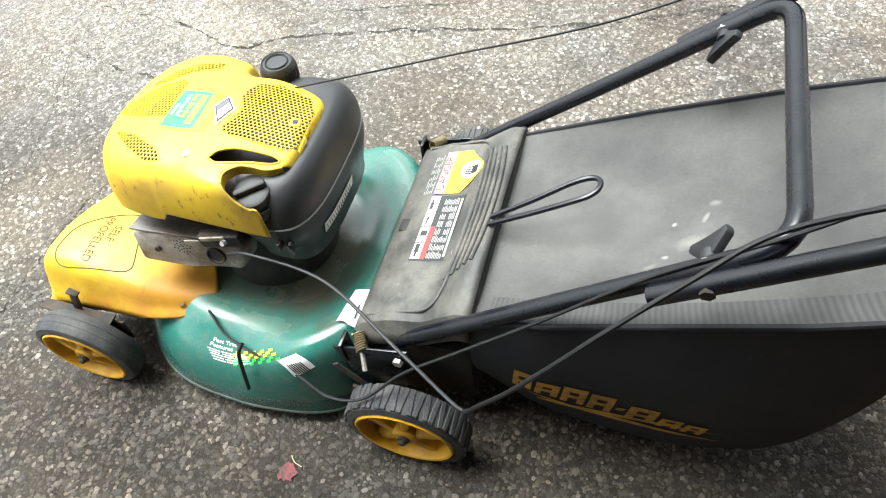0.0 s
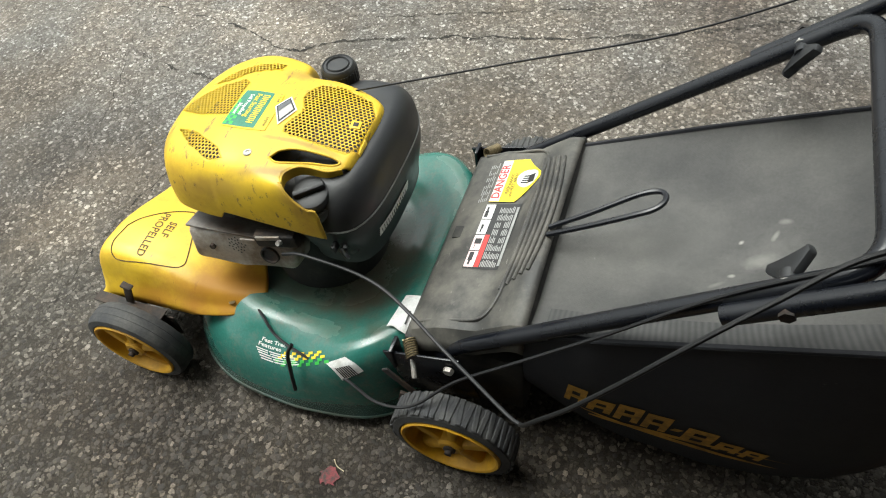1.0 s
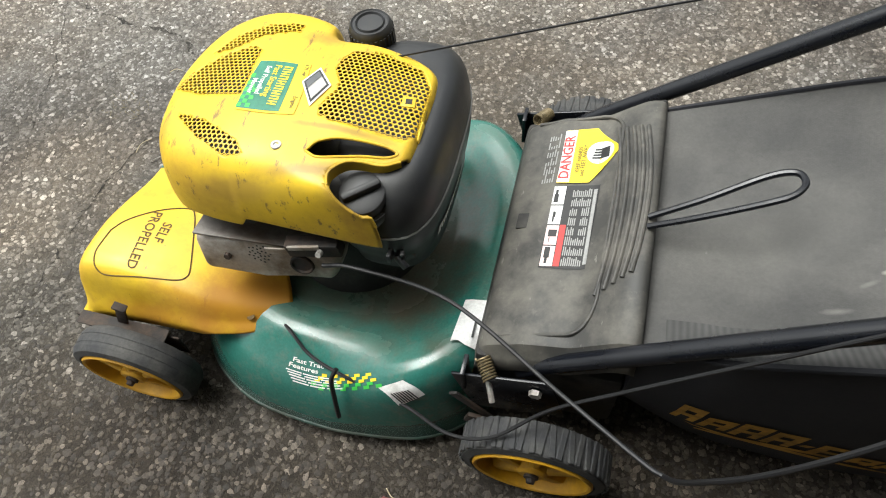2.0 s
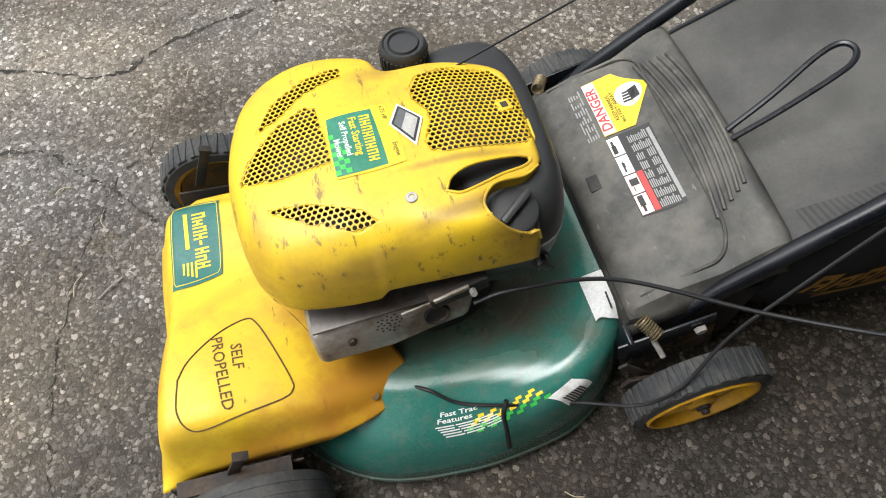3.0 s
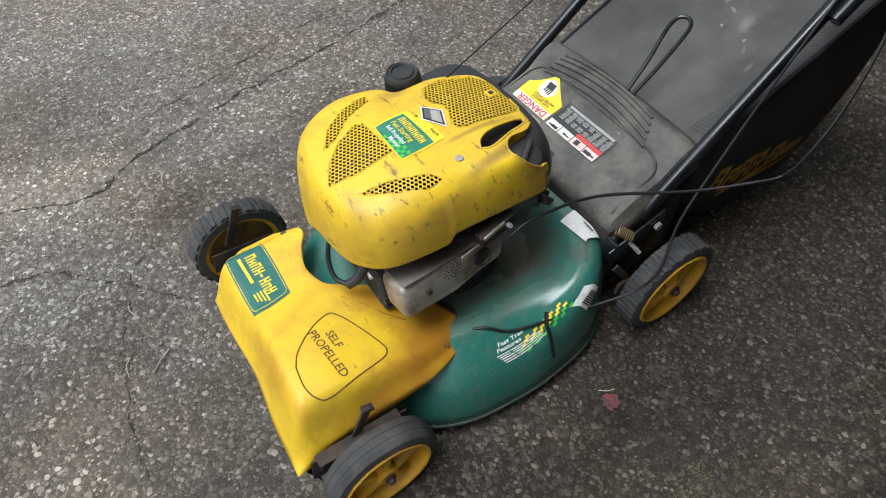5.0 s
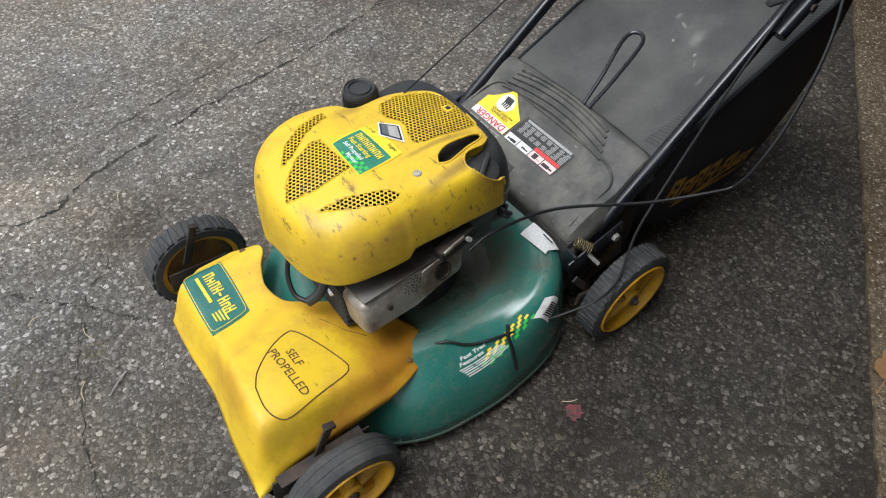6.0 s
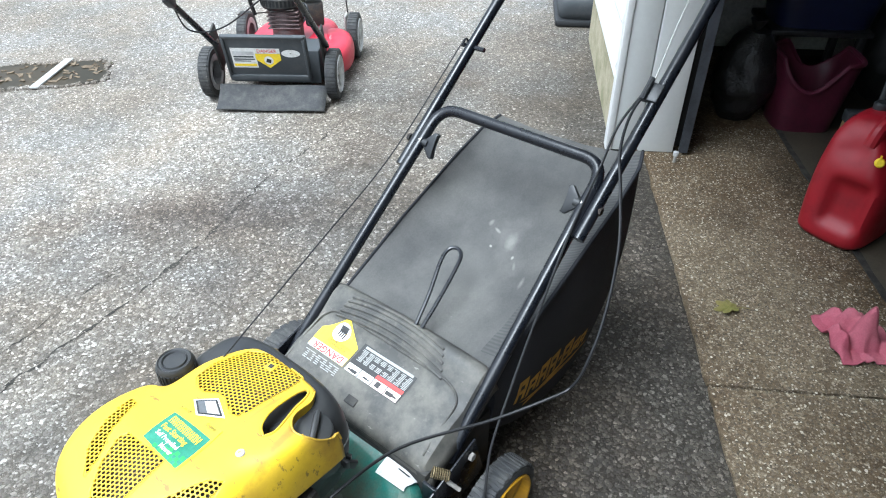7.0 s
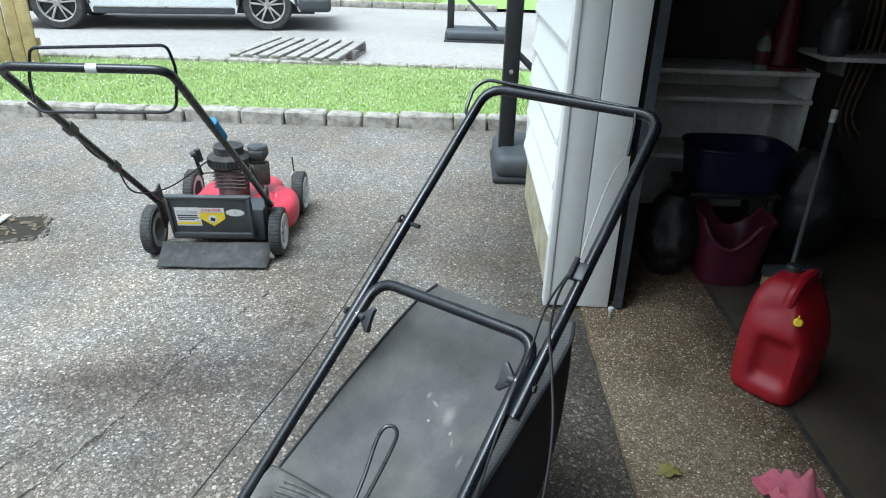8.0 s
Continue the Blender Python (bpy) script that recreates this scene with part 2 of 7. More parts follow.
# Brown pocket tone: some dirt, and the shade between the spokes painted in.
RIM_POCKET = surface("rim_pocket_brown", (0.19, 0.095, 0.014), (0.075, 0.045, 0.018), 0.8, 0, 30, 160, (0.4, 0.65), 0.3)


def dusty_enamel(name, base, dirt, dust, rough, caked=()):
    """Glossy enamel, with dry dust lying where it faces up."""
    m, n, l, b = material(name)
    f1, f2, f3 = noise_of(n, l, 7.0, 7, 0.7), noise_of(n, l, 55.0, 5, 0.7), noise_of(n, l, 260.0, 3, 0.6)
    col = mixed(n, l, ramp(n, l, f2, [(0.50, (0, 0, 0)), (0.74, (0.6,) * 3)]), base, dirt)
    geo = n.new("ShaderNodeNewGeometry")
    sep = n.new("ShaderNodeSeparateXYZ")
    l.new(geo.outputs["Normal"], sep.inputs[0])
    lie = mixed(n, l, 1.0, ramp(n, l, sep.outputs["Z"], [(0.90, (0, 0, 0)), (0.995, (0.42, 0.42, 0.42))]), ramp(n, l, f1, [(0.36, (0.18,) * 3), (0.66, (0.95,) * 3)]), "MULTIPLY")
    col = mixed(n, l, lie, col, dust)
    col = stained(n, l, col, caked, (1, 1, 1), (0.085, 0.070, 0.048))
    col = mixed(n, l, 1.0, col, ramp(n, l, f3, [(0.3, (0.88,) * 3), (0.7, (1.1,) * 3)]), "MULTIPLY")
    l.new(col, b.inputs["Base Color"])
    l.new(ramp(n, l, lie, [(0.0, (rough,) * 3), (0.7, (0.6,) * 3)]), b.inputs["Roughness"])
    b.inputs["Specular IOR Level"].default_value = 0.6
    bumped(n, l, b, f2, 0.10, 0.0008)
    return m


DECK_GREEN = dusty_enamel("dusty_green_enamel", (0.029, 0.140, 0.112), (0.11, 0.14, 0.11), (0.20, 0.205, 0.16), 0.18, [(-0.275, 0.275, 0.225, 0.195, 0, 0.9), (-0.205, 0.19, 0.09, 0.05, 20, 0.7), (-0.155, 0.11, 0.03, 0.03, 0, 0.5)])
BLACK_PLASTIC = scuffed("black_plastic", (0.019, 0.020, 0.022), (0.045, 0.044, 0.040), (0.11, 0.11, 0.11), 0.34, 0.5, (0.5, 0.72), (0.76, 0.8))
GREY_PLASTIC = scuffed("dusty_black_plastic", (0.044, 0.043, 0.040), (0.19, 0.177, 0.150), (0.30, 0.29, 0.26), 0.5, 0.45, (0.42, 0.66), (0.66, 0.73))
RUBBER = surface("tyre_rubber", (0.030, 0.031, 0.033), (0.070, 0.068, 0.063), 0.8, 0, 20, 160, (0.4, 0.7), 0.4, 0.001)
TUBE = scuffed("black_tube", (0.006, 0.007, 0.010), (0.014, 0.015, 0.019), (0.14, 0.14, 0.14), 0.17, 0.45, (0.5, 0.75), (0.76, 0.80))
CABLE = plain("cable_sheath", (0.007, 0.007, 0.008), 0.5)
STEEL = surface("dull_steel", (0.46, 0.445, 0.42), (0.19, 0.15, 0.115), 0.42, 0.40, 14, 180, (0.48, 0.72), 0.2, 0.0006, 0.7)
RUST = surface("rusty_black_iron", (0.022, 0.020, 0.019), (0.065, 0.042, 0.028), 0.75, 0.2, 25, 200, (0.42, 0.68), 0.4)
DARK = surface("engine_black", (0.016, 0.016, 0.015), (0.055, 0.050, 0.042), 0.7, 0, 18, 160, (0.45, 0.7), 0.3)
WHITE = surface("white_label", (0.72, 0.72, 0.70), (0.45, 0.44, 0.40), 0.5, 0, 30, 200, (0.5, 0.8), 0.05)
INK = plain("black_ink", (0.02, 0.02, 0.02), 0.55)
GREY_INK = plain("worn_grey_ink", (0.30, 0.30, 0.29), 0.5)
CHARCOAL_INK = plain("grey_ink", (0.10, 0.105, 0.11), 0.4)
RED_INK = plain("red_ink", (0.55, 0.04, 0.035), 0.5)
LABEL_YELLOW = plain("label_yellow", (0.82, 0.60, 0.02), 0.5)
LABEL_GREEN = surface("label_green", (0.018, 0.17, 0.10), (0.05, 0.24, 0.16), 0.35, 0, 30, 200, (0.4, 0.75), 0.03)
LABEL_TEAL = surface("label_teal", (0.015, 0.12, 0.105), (0.04, 0.16, 0.13), 0.4, 0, 30, 200, (0.4, 0.75), 0.03)
BRIGHT_GREEN = plain("bright_green", (0.05, 0.50, 0.07), 0.4)


def woven(name, base, dust, mesh=0.0022, spots_at=(), spec=0.5):
    """Coated bag cloth: a fine weave, dusty on top, with pale dried spots."""
    m, n, l, b = material(name)
    co = n.new("ShaderNodeTexCoord")
    wv = n.new("ShaderNodeTexChecker")
    wv.inputs["Scale"].default_value = 1.0 / mesh
    l.new(co.outputs["Object"], wv.inputs["Vector"])
    f1, f2 = noise_of(n, l, 5.0, 6, 0.6), noise_of(n, l, 220.0, 3, 0.6)
    col = mixed(n, l, ramp(n, l, f1, [(0.38, (0, 0, 0)), (0.68, (1, 1, 1))]), base, dust)
    col = mixed(n, l, 1.0, col, ramp(n, l, f2, [(0.3, (0.9,) * 3), (0.7, (1.1,) * 3)]), "MULTIPLY")
    spots = ramp(n, l, noise_of(n, l, 16.0, 4, 0.75), [(0.72, (0, 0, 0)), (0.77, (0.45,) * 3)])
    col = mixed(n, l, spots, col, (0.34, 0.33, 0.31))
    col = stained(n, l, col, spots_at, (1, 1, 1))
    l.new(col, b.inputs["Base Color"])
    b.inputs["Roughness"].default_value = 0.75
    b.inputs["Specular IOR Level"].default_value = spec
    bumped(n, l, b, mixed(n, l, 0.5, wv.outputs["Fac"], mixed(n, l, 0.5, f2, noise_of(n, l, 26.0, 4, 0.6))), 0.6, 0.0016)
    return m


def ribbed(name, ridge, groove, pitch):
    """Mesh cloth with upright ribs along the length of the bag."""
    m, n, l, b = material(name)
    co = n.new("ShaderNodeTexCoord")
    wave = node(n, "ShaderNodeTexWave", Scale=0.314 / pitch, Distortion=0.6, Detail=2.0)
    wave.bands_direction = "X"
    l.new(co.outputs["Object"], wave.inputs["Vector"])
    worn = ramp(n, l, noise_of(n, l, 12.0, 5, 0.65), [(0.35, (0.7,) * 3), (0.7, (1.15,) * 3)])
    l.new(mixed(n, l, 1.0, mixed(n, l, wave.outputs["Fac"], groove, ridge), worn, "MULTIPLY"), b.inputs["Base Color"])
    b.inputs["Roughness"].default_value = 0.8
    bumped(n, l, b, wave.outputs["Fac"], 0.5, 0.001)
    return m


BAG_TOP = woven("bag_top_cloth", (0.048, 0.0475, 0.046), (0.093, 0.090, 0.083), 0.0022, [(0.385, 0.265, 0.028, 0.018, 20, 0.27), (0.352, 0.238, 0.006, 0.004, 10, 0.6), (0.335, 0.222, 0.012, 0.004, 30, 0.2), (0.40, 0.31, 0.012, 0.004, 70, 0.4), (0.39, 0.27, 0.07, 0.05, 20, 0.10), (0.36, 0.30, 0.006, 0.004, 60, 0.8), (0.41, 0.335, 0.010, 0.006, 0, 0.25), (0.27, 0.30, 0.17, 0.13, 0, 0.13), (0.30, 0.18, 0.020, 0.006, 10, 0.25)])
BAG_SIDE = woven("bag_side_cloth", (0.012, 0.013, 0.017), (0.024, 0.024, 0.028), spec=0.4)


# ---- mesh helpers ----
def world_of(ob):
    own = ob.matrix_basis
    return world_of(ob.parent) @ ob.matrix_parent_inverse @ own if ob.parent else own


def part(name, bm, mat, parent=None, label="", smooth=True, angle=35):
    """One mesh object from a bmesh in world coordinates, under a thing or a part."""
    me = bpy.data.meshes.new(name)
    bmesh.ops.recalc_face_normals(bm, faces=bm.faces)
    for f in bm.faces:
        f.smooth = smooth
    if smooth:
        for e in bm.edges:
            if len(e.link_faces) == 2 and e.calc_face_angle(0) > radians(angle):
                e.smooth = False
    bm.to_mesh(me)
    bm.free()
    for m in mat if isinstance(mat, (list, tuple)) else [mat]:
        me.materials.append(m)
    ob = new(name, me)
    if parent:
        ob.parent = parent
        ob.matrix_parent_inverse = world_of(parent).inverted()
    if label:
        tagged(ob, label)
    return ob


def thing(name, at, label, category, group="", kind="", turn=0):
    ob = new(name)
    ob.empty_display_size = 0.05
    ob.matrix_basis = pose(*at, 0, 0, turn)
    return tagged(ob, label, category, group, kind)


def add_box(bm, size, m, bevel=0.0, seg=2):
    made = bmesh.ops.create_cube(bm, size=1.0)["verts"]
    bmesh.ops.scale(bm, vec=size, verts=made)
    if bevel:
        edges = list({e for v in made for e in v.link_edges})
        made = bmesh.ops.bevel(bm, geom=edges, offset=bevel, segments=seg, affect="EDGES", profile=0.5)["verts"] + [v for v in made if v.is_valid]
        made = list({v for v in made if v.is_valid})
    bmesh.ops.transform(bm, matrix=m, verts=made)
    return made


def box(size, m, bevel=0.0, seg=2):
    bm = bmesh.new()
    add_box(bm, size, m, bevel, seg)
    return bm


def add_lathe(bm, profile, seg, m, caps=False):
    """Turns (radius, height) round the local z axis."""
    rings = [[bm.verts.new(m @ Vector((r * math.cos(a), r * math.sin(a), h))) for a in (2 * math.pi * k / seg for k in range(seg))] for r, h in profile]
    for a, b in zip(rings, rings[1:]):
        for k in range(seg):
            bm.faces.new((a[k], a[(k + 1) % seg], b[(k + 1) % seg], b[k]))
    if caps:
        bm.faces.new(rings[0][::-1])
        bm.faces.new(rings[-1])
    return rings


def lathe(profile, seg, m, caps=False):
    bm = bmesh.new()
    add_lathe(bm, profile, seg, m, caps)
    return bm


def spline(points, steps=8):
    """A smooth line through the points."""
    p = [Vector(q) for q in points]
    p = [2 * p[0] - p[1], *p, 2 * p[-1] - p[-2]]
    out = []
    for a, b, c, d in zip(p, p[1:], p[2:], p[3:]):
        for k in range(steps):
            t = k / steps
            out.append(0.5 * (2 * b + (c - a) * t + (2 * a - 5 * b + 4 * c - d) * t * t + (3 * b - a - 3 * c + d) * t ** 3))
    return out + [p[-2]]


def rounded(points, radius, steps=6):
    """Straight runs with the corners rounded off."""
    p = [Vector(q) for q in points]
    out = [p[0]]
    for a, b, c in zip(p, p[1:], p[2:]):
        r = min(radius, 0.49 * (a - b).length, 0.49 * (c - b).length)
        s, e = b + (a - b).normalized() * r, b + (c - b).normalized() * r
        out += [(1 - t) ** 2 * s + 2 * t * (1 - t) * b + t * t * e for t in (k / steps for k in range(steps + 1))]
    return out + [p[-1]]


def add_tube(bm, line, r, seg=10, closed=False, flat=1.0):
    line = [Vector(q) for q in line]
    n, rings = len(line), []
    side = None
    for k, q in enumerate(line):
        a, b = (line[(k - 1) % n], line[(k + 1) % n]) if closed else (line[max(k - 1, 0)], line[min(k + 1, n - 1)])
        way = (b - a).normalized()
        if side is None:
            side = way.cross(Vector((0, 0, 1)) if abs(way.z) < 0.9 else Vector((0, 1, 0))).normalized()
        side = (side - way * side.dot(way)).normalized()
        up = way.cross(side)
        rad = r(k / (n - 1)) if callable(r) else r
        rings.append([bm.verts.new(q + (side * math.cos(t) + up * flat * math.sin(t)) * rad) for t in (2 * math.pi * j / seg for j in range(seg))])
    pairs = list(zip(rings, rings[1:])) + ([(rings[-1], rings[0])] if closed else [])
    for a, b in pairs:
        for j in range(seg):
            bm.faces.new((a[j], a[(j + 1) % seg], b[(j + 1) % seg], b[j]))
    if not closed:
        bm.faces.new(rings[0][::-1])
        bm.faces.new(rings[-1])


def tube(line, r, seg=10, closed=False, flat=1.0):
    bm = bmesh.new()
    add_tube(bm, line, r, seg, closed, flat)
    return bm


def add_sheet(bm, nu, nv, at, wrap=False):
    """A grid of at(u, v) for u, v from 0 to 1."""
    rows = [[bm.verts.new(at(i / (nu if wrap else nu - 1), j / (nv - 1))) for i in range(nu)] for j in range(nv)]
    for a, b in zip(rows, rows[1:]):
        for i in range(nu if wrap else nu - 1):
            bm.faces.new((a[i], a[(i + 1) % nu], b[(i + 1) % nu], b[i]))
    return rows


def sheet(nu, nv, at, wrap=False):
    bm = bmesh.new()
    add_sheet(bm, nu, nv, at, wrap)
    return bm


def add_prism(bm, outline, low, high):
    """An upright prism over a plan outline; low and high are heights or functions of x, y."""
    lo = low if callable(low) else (lambda x, y: low)
    hi = high if callable(high) else (lambda x, y: high)
    a = [bm.verts.new((x, y, lo(x, y))) for x, y in outline]
    b = [bm.verts.new((x, y, hi(x, y))) for x, y in outline]
    for k in range(len(a)):
        j = (k + 1) % len(a)
        bm.faces.new((a[k], a[j], b[j], b[k]))
    bm.faces.new(a[::-1])
    bm.faces.new(b)


def thick(ob, t, offset=-1):
    md = ob.modifiers.new("thickness", "SOLIDIFY")
    md.thickness, md.offset = t, offset
    return ob


def lerp_table(table, x):
    xs, ys = zip(*table)
    return float(np.interp(x, xs, ys))


def smooth_table(table, x):
    """A smooth line through a table of (x, y) that never overshoots."""
    if x <= table[0][0]:
        return table[0][1]
    if x >= table[-1][0]:
        return table[-1][1]
    k = next(i for i in range(1, len(table)) if x <= table[i][0])
    rise = [(q - p) / (b - a) for (a, p), (b, q) in zip(table, table[1:])]

    def slope(i):
        if i == 0 or i == len(table) - 1:
            return rise[min(i, len(rise) - 1)]
        a, b = rise[i - 1], rise[i]
        return 0.0 if a * b <= 0 else 2 * a * b / (a + b)

    (a, p), (b, q) = table[k - 1], table[k]
    w, t = b - a, (x - a) / (b - a)
    return p * (1 + 2 * t) * (1 - t) ** 2 + slope(k - 1) * w * t * (1 - t) ** 2 + q * t * t * (3 - 2 * t) + slope(k) * w * t * t * (t - 1)


def step(a, b, x):
    t = min(1, max(0, (x - a) / (b - a)))
    return t * t * (3 - 2 * t)


# ---- setting: yard and garage, in a frame turned with the garage front (u along it, n out of it) ----
YARD = pose(0, 0, 0, 0, 0, 33.17)


def yd(u, n, z=0.0):
    return YARD @ Vector((u, n, z))


def yard_box(name, u0, u1, n0, n1, z0, z1, mat, parent=None, bevel=0.0, label=""):
    m = YARD @ Matrix.Translation(((u0 + u1) / 2, (n0 + n1) / 2, (z0 + z1) / 2))
    return part(name, box((u1 - u0, n1 - n0, z1 - z0), m, bevel), mat, parent, label)


PAINT_WHITE = surface("white_siding", (0.80, 0.80, 0.78), (0.70, 0.70, 0.67), 0.5, 0, 1.5, 60, (0.5, 0.8), 0.03, grain_span=(0.96, 1.03))
PAINT_GREY = surface("grey_trim_paint", (0.70, 0.71, 0.69), (0.60, 0.60, 0.565), 0.42, 0, 2.2, 60, (0.5, 0.9), 0.02, grain_span=(0.97, 1.02))
FOUNDATION = surface("foundation_render", (0.42, 0.37, 0.26), (0.24, 0.23, 0.13), 0.85, 0, 6, 70, (0.4, 0.65), 0.4, 0.003)
# Near-black base: the shade inside the garage is put into the wall colour.
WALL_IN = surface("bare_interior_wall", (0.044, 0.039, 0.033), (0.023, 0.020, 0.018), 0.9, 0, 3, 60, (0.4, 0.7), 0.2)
WOOD_GREY = surface("weathered_wood", (0.34, 0.32, 0.29), (0.20, 0.185, 0.165), 0.8, 0, 9, 90, (0.4, 0.7), 0.4, 0.002)
WOOD_TAN = surface("tan_timber", (0.46, 0.34, 0.17), (0.30, 0.21, 0.10), 0.75, 0, 7, 90, (0.4, 0.7), 0.3, 0.002)
GRANITE = surface("kerb_granite", (0.36, 0.335, 0.295), (0.17, 0.150, 0.122), 0.85, 0, 12, 150, (0.42, 0.66), 0.7, 0.006)
GRASS = surface("lawn_soil", (0.19, 0.30, 0.07), (0.26, 0.37, 0.11), 0.9, 0, 3, 60, (0.4, 0.7), 0.5, 0.01)
BLADE = surface("grass_blade", (0.30, 0.365, 0.135), (0.40, 0.455, 0.20), 0.6, 0, 2.0, 40, (0.4, 0.7), 0.1)


def square(u0, u1, n0, n1, z, cuts=1):
    bm = bmesh.new()
    add_sheet(bm, cuts + 1, cuts + 1, lambda a, b: yd(u0 + (u1 - u0) * a, n0 + (n1 - n0) * b, z))
    return bm


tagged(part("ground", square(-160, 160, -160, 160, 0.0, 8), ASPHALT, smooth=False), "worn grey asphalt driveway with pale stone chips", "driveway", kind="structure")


def slab_edge(a, k):
    return 0.006 * noise.noise(Vector((a * 9, k, 0))) + 0.004 * noise.noise(Vector((a * 31, k, 3)))


def apron(u0, u1, n0, n1, k):
    bm = bmesh.new()
    count = max(4, int((u1 - u0) / 0.03))
    us = [u0 + (u1 - u0) * i / count for i in range(count + 1)]
    outline = [(u, n1 + slab_edge(u, k)) for u in us] + [(u, n0) for u in us[::-1]]
    add_prism(bm, outline, -0.06, 0.009)
    bmesh.ops.transform(bm, matrix=YARD, verts=bm.verts)
    return bm


for k, (u0, u1) in enumerate(((-4.6, -2.2), (-2.19, 0.4555), (0.4645, 2.93))):
    tagged(part("pavement_%d" % (k + 1), apron(u0, u1, -1.06, -0.494, k), CONCRETE, smooth=False), "brown washed-stone concrete apron slab with damp stains", "concrete slab", kind="structure")
tagged(yard_box("garage_floor", -4.6, 2.93, -6.0, -1.072, -0.06, 0.012, GARAGE_FLOOR), "stained concrete garage floor, garage shade put into its colour", "floor", kind="structure")

# front wall right of the opening, with lapped siding
front = thing("wall_front", yd(2.29, -0.46), "garage front wall of white lapped siding on a rendered base", "wall", kind="structure", turn=33.17)
yard_box("core", 1.70, 2.90, -0.55, -0.385, 0.30, 2.75, PAINT_WHITE, front)
yard_box("foundation", 1.675, 2.915, -0.56, -0.372, 0.0, 0.30, FOUNDATION, front)


def siding_course(z, h):
    bm = bmesh.new()
    prof = [(-0.385, z), (-0.346, z - 0.010), (-0.342, z + 0.004), (-0.378, z + h), (-0.385, z + h)]
    a = [bm.verts.new(yd(1.70, n, q)) for n, q in prof]
    b = [bm.verts.new(yd(2.88, n, q)) for n, q in prof]
    for k in range(5):
        bm.faces.new((a[k], a[(k + 1) % 5], b[(k + 1) % 5], b[k]))
    bm.faces.new(a[::-1])
    bm.faces.new(b)
    return bm


for k in range(14):
    part("siding_board", siding_course(0.318 + 0.172 * k, 0.17), PAINT_WHITE, front, smooth=False)
yard_box("corner_board", 2.88, 2.925, -0.60, -0.352, 0.30, 2.75, PAINT_WHITE, front, 0.004)
yard_box("drip_board", 1.68, 2.925, -0.384, -0.345, 0.285, 0.312, PAINT_WHITE, front, 0.004)
# Almost black, to carry the shade behind the jamb in the stud's colour.
RAW_SHADED = surface("shaded_raw_timber", (0.022, 0.020, 0.018), (0.012, 0.011, 0.010), 0.8, 0, 9, 90, (0.4, 0.7), 0.3)
jamb = thing("door_jamb", yd(1.66, -0.47), "pale grey painted garage door jamb boards, scuffed", "door jamb", kind="structure", turn=33.17)
yard_box("board", 1.650, 1.672, -0.468, -0.372, 0.012, 2.75, PAINT_GREY, jamb, 0.003)
yard_box("board", 1.648, 1.672, -0.604, -0.472, 0.012, 2.75, PAINT_GREY, jamb, 0.003)
yard_box("corner_trim", 1.642, 1.70, -0.371, -0.347, 0.012, 2.75, PAINT_WHITE, jamb, 0.004)
yard_box("stud", 1.70, 1.76, -0.672, -0.61, 0.014, 2.75, RAW_SHADED, jamb, 0.003)
track = thing("door_track", yd(1.66, -0.66), "galvanised steel garage door track on a dark jamb", "door track", kind="structure", turn=33.17)
TRACK = surface("dull_galvanised", (0.085, 0.094, 0.110), (0.045, 0.050, 0.058), 0.4, 0.4, 6, 90, (0.4, 0.7), 0.1)
yard_box("channel", 1.640, 1.690, -0.646, -0.640, 0.02, 2.0, TRACK, track)
yard_box("flange", 1.634, 1.640, -0.656, -0.622, 0.02, 2.0, TRACK, track)
# Unseen wall, added to cut the light that enters the garage from the west.
tagged(yard_box("wall_front_unseen", -4.4, -1.05, -0.56, -0.37, 0.0, 2.028, PAINT_WHITE), "unseen plain white wall beside the door, added to cut light", "wall", kind="structure")
# Unseen header, carried up to 4.6 m to block sky over the apron.
tagged(yard_box("wall_header", -4.4, 1.672, -0.56, -0.37, 2.03, 4.6, PAINT_WHITE), "unseen white garage header above the open door, raised to block sky", "wall", kind="structure")
tagged(yard_box("wall_west", -4.6, -4.4, -6.0, -0.37, 0.0, 2.75, WALL_IN), "bare garage side wall, shade put into its dark colour", "wall", kind="structure")
tagged(yard_box("wall_east", 2.75, 2.90, -6.0, -0.56, 0.012, 2.75, WALL_IN), "bare garage side wall, shade put into its dark colour", "wall", kind="structure")
tagged(yard_box("wall_back", -4.4, 2.75, -6.0, -5.85, 0.012, 2.75, WALL_IN), "bare garage back wall, shade put into its dark colour", "wall", kind="structure")
# Gable, roof and eave are unseen, added to block sky near the garage.
tagged(yard_box("wall_gable_unseen", 1.676, 2.925, -0.56, -0.37, 2.752, 4.6, PAINT_WHITE), "unseen plain white upper garage wall, added to block sky", "wall", kind="structure")
tagged(yard_box("roof", -4.9, 3.2, -6.2, -0.02, 4.602, 4.75, WALL_IN), "unseen dark garage roof with a short overhang, added to block sky", "roof", kind="structure")
tagged(yard_box("trim_eave_unseen", -4.9, 3.05, -0.368, 0.16, 2.30, 2.44, PAINT_WHITE), "unseen white eave above the garage door, added to block sky", "eave", kind="structure")
tagged(yard_box("ceiling", -4.4, 2.75, -5.85, -0.562, 2.30, 2.42, WALL_IN), "boarded garage ceiling under the eaves, shade put into its dark colour", "ceiling", kind="structure")


# ---- the green and yellow mower: x runs to its rear, y to its far side ----
MOWER = thing("lawn_mower", (-0.30, 0.30, 0), "green and yellow push mower with black grass bag, worn, on asphalt", "lawn mower")
CX, CY = -0.315, 0.30


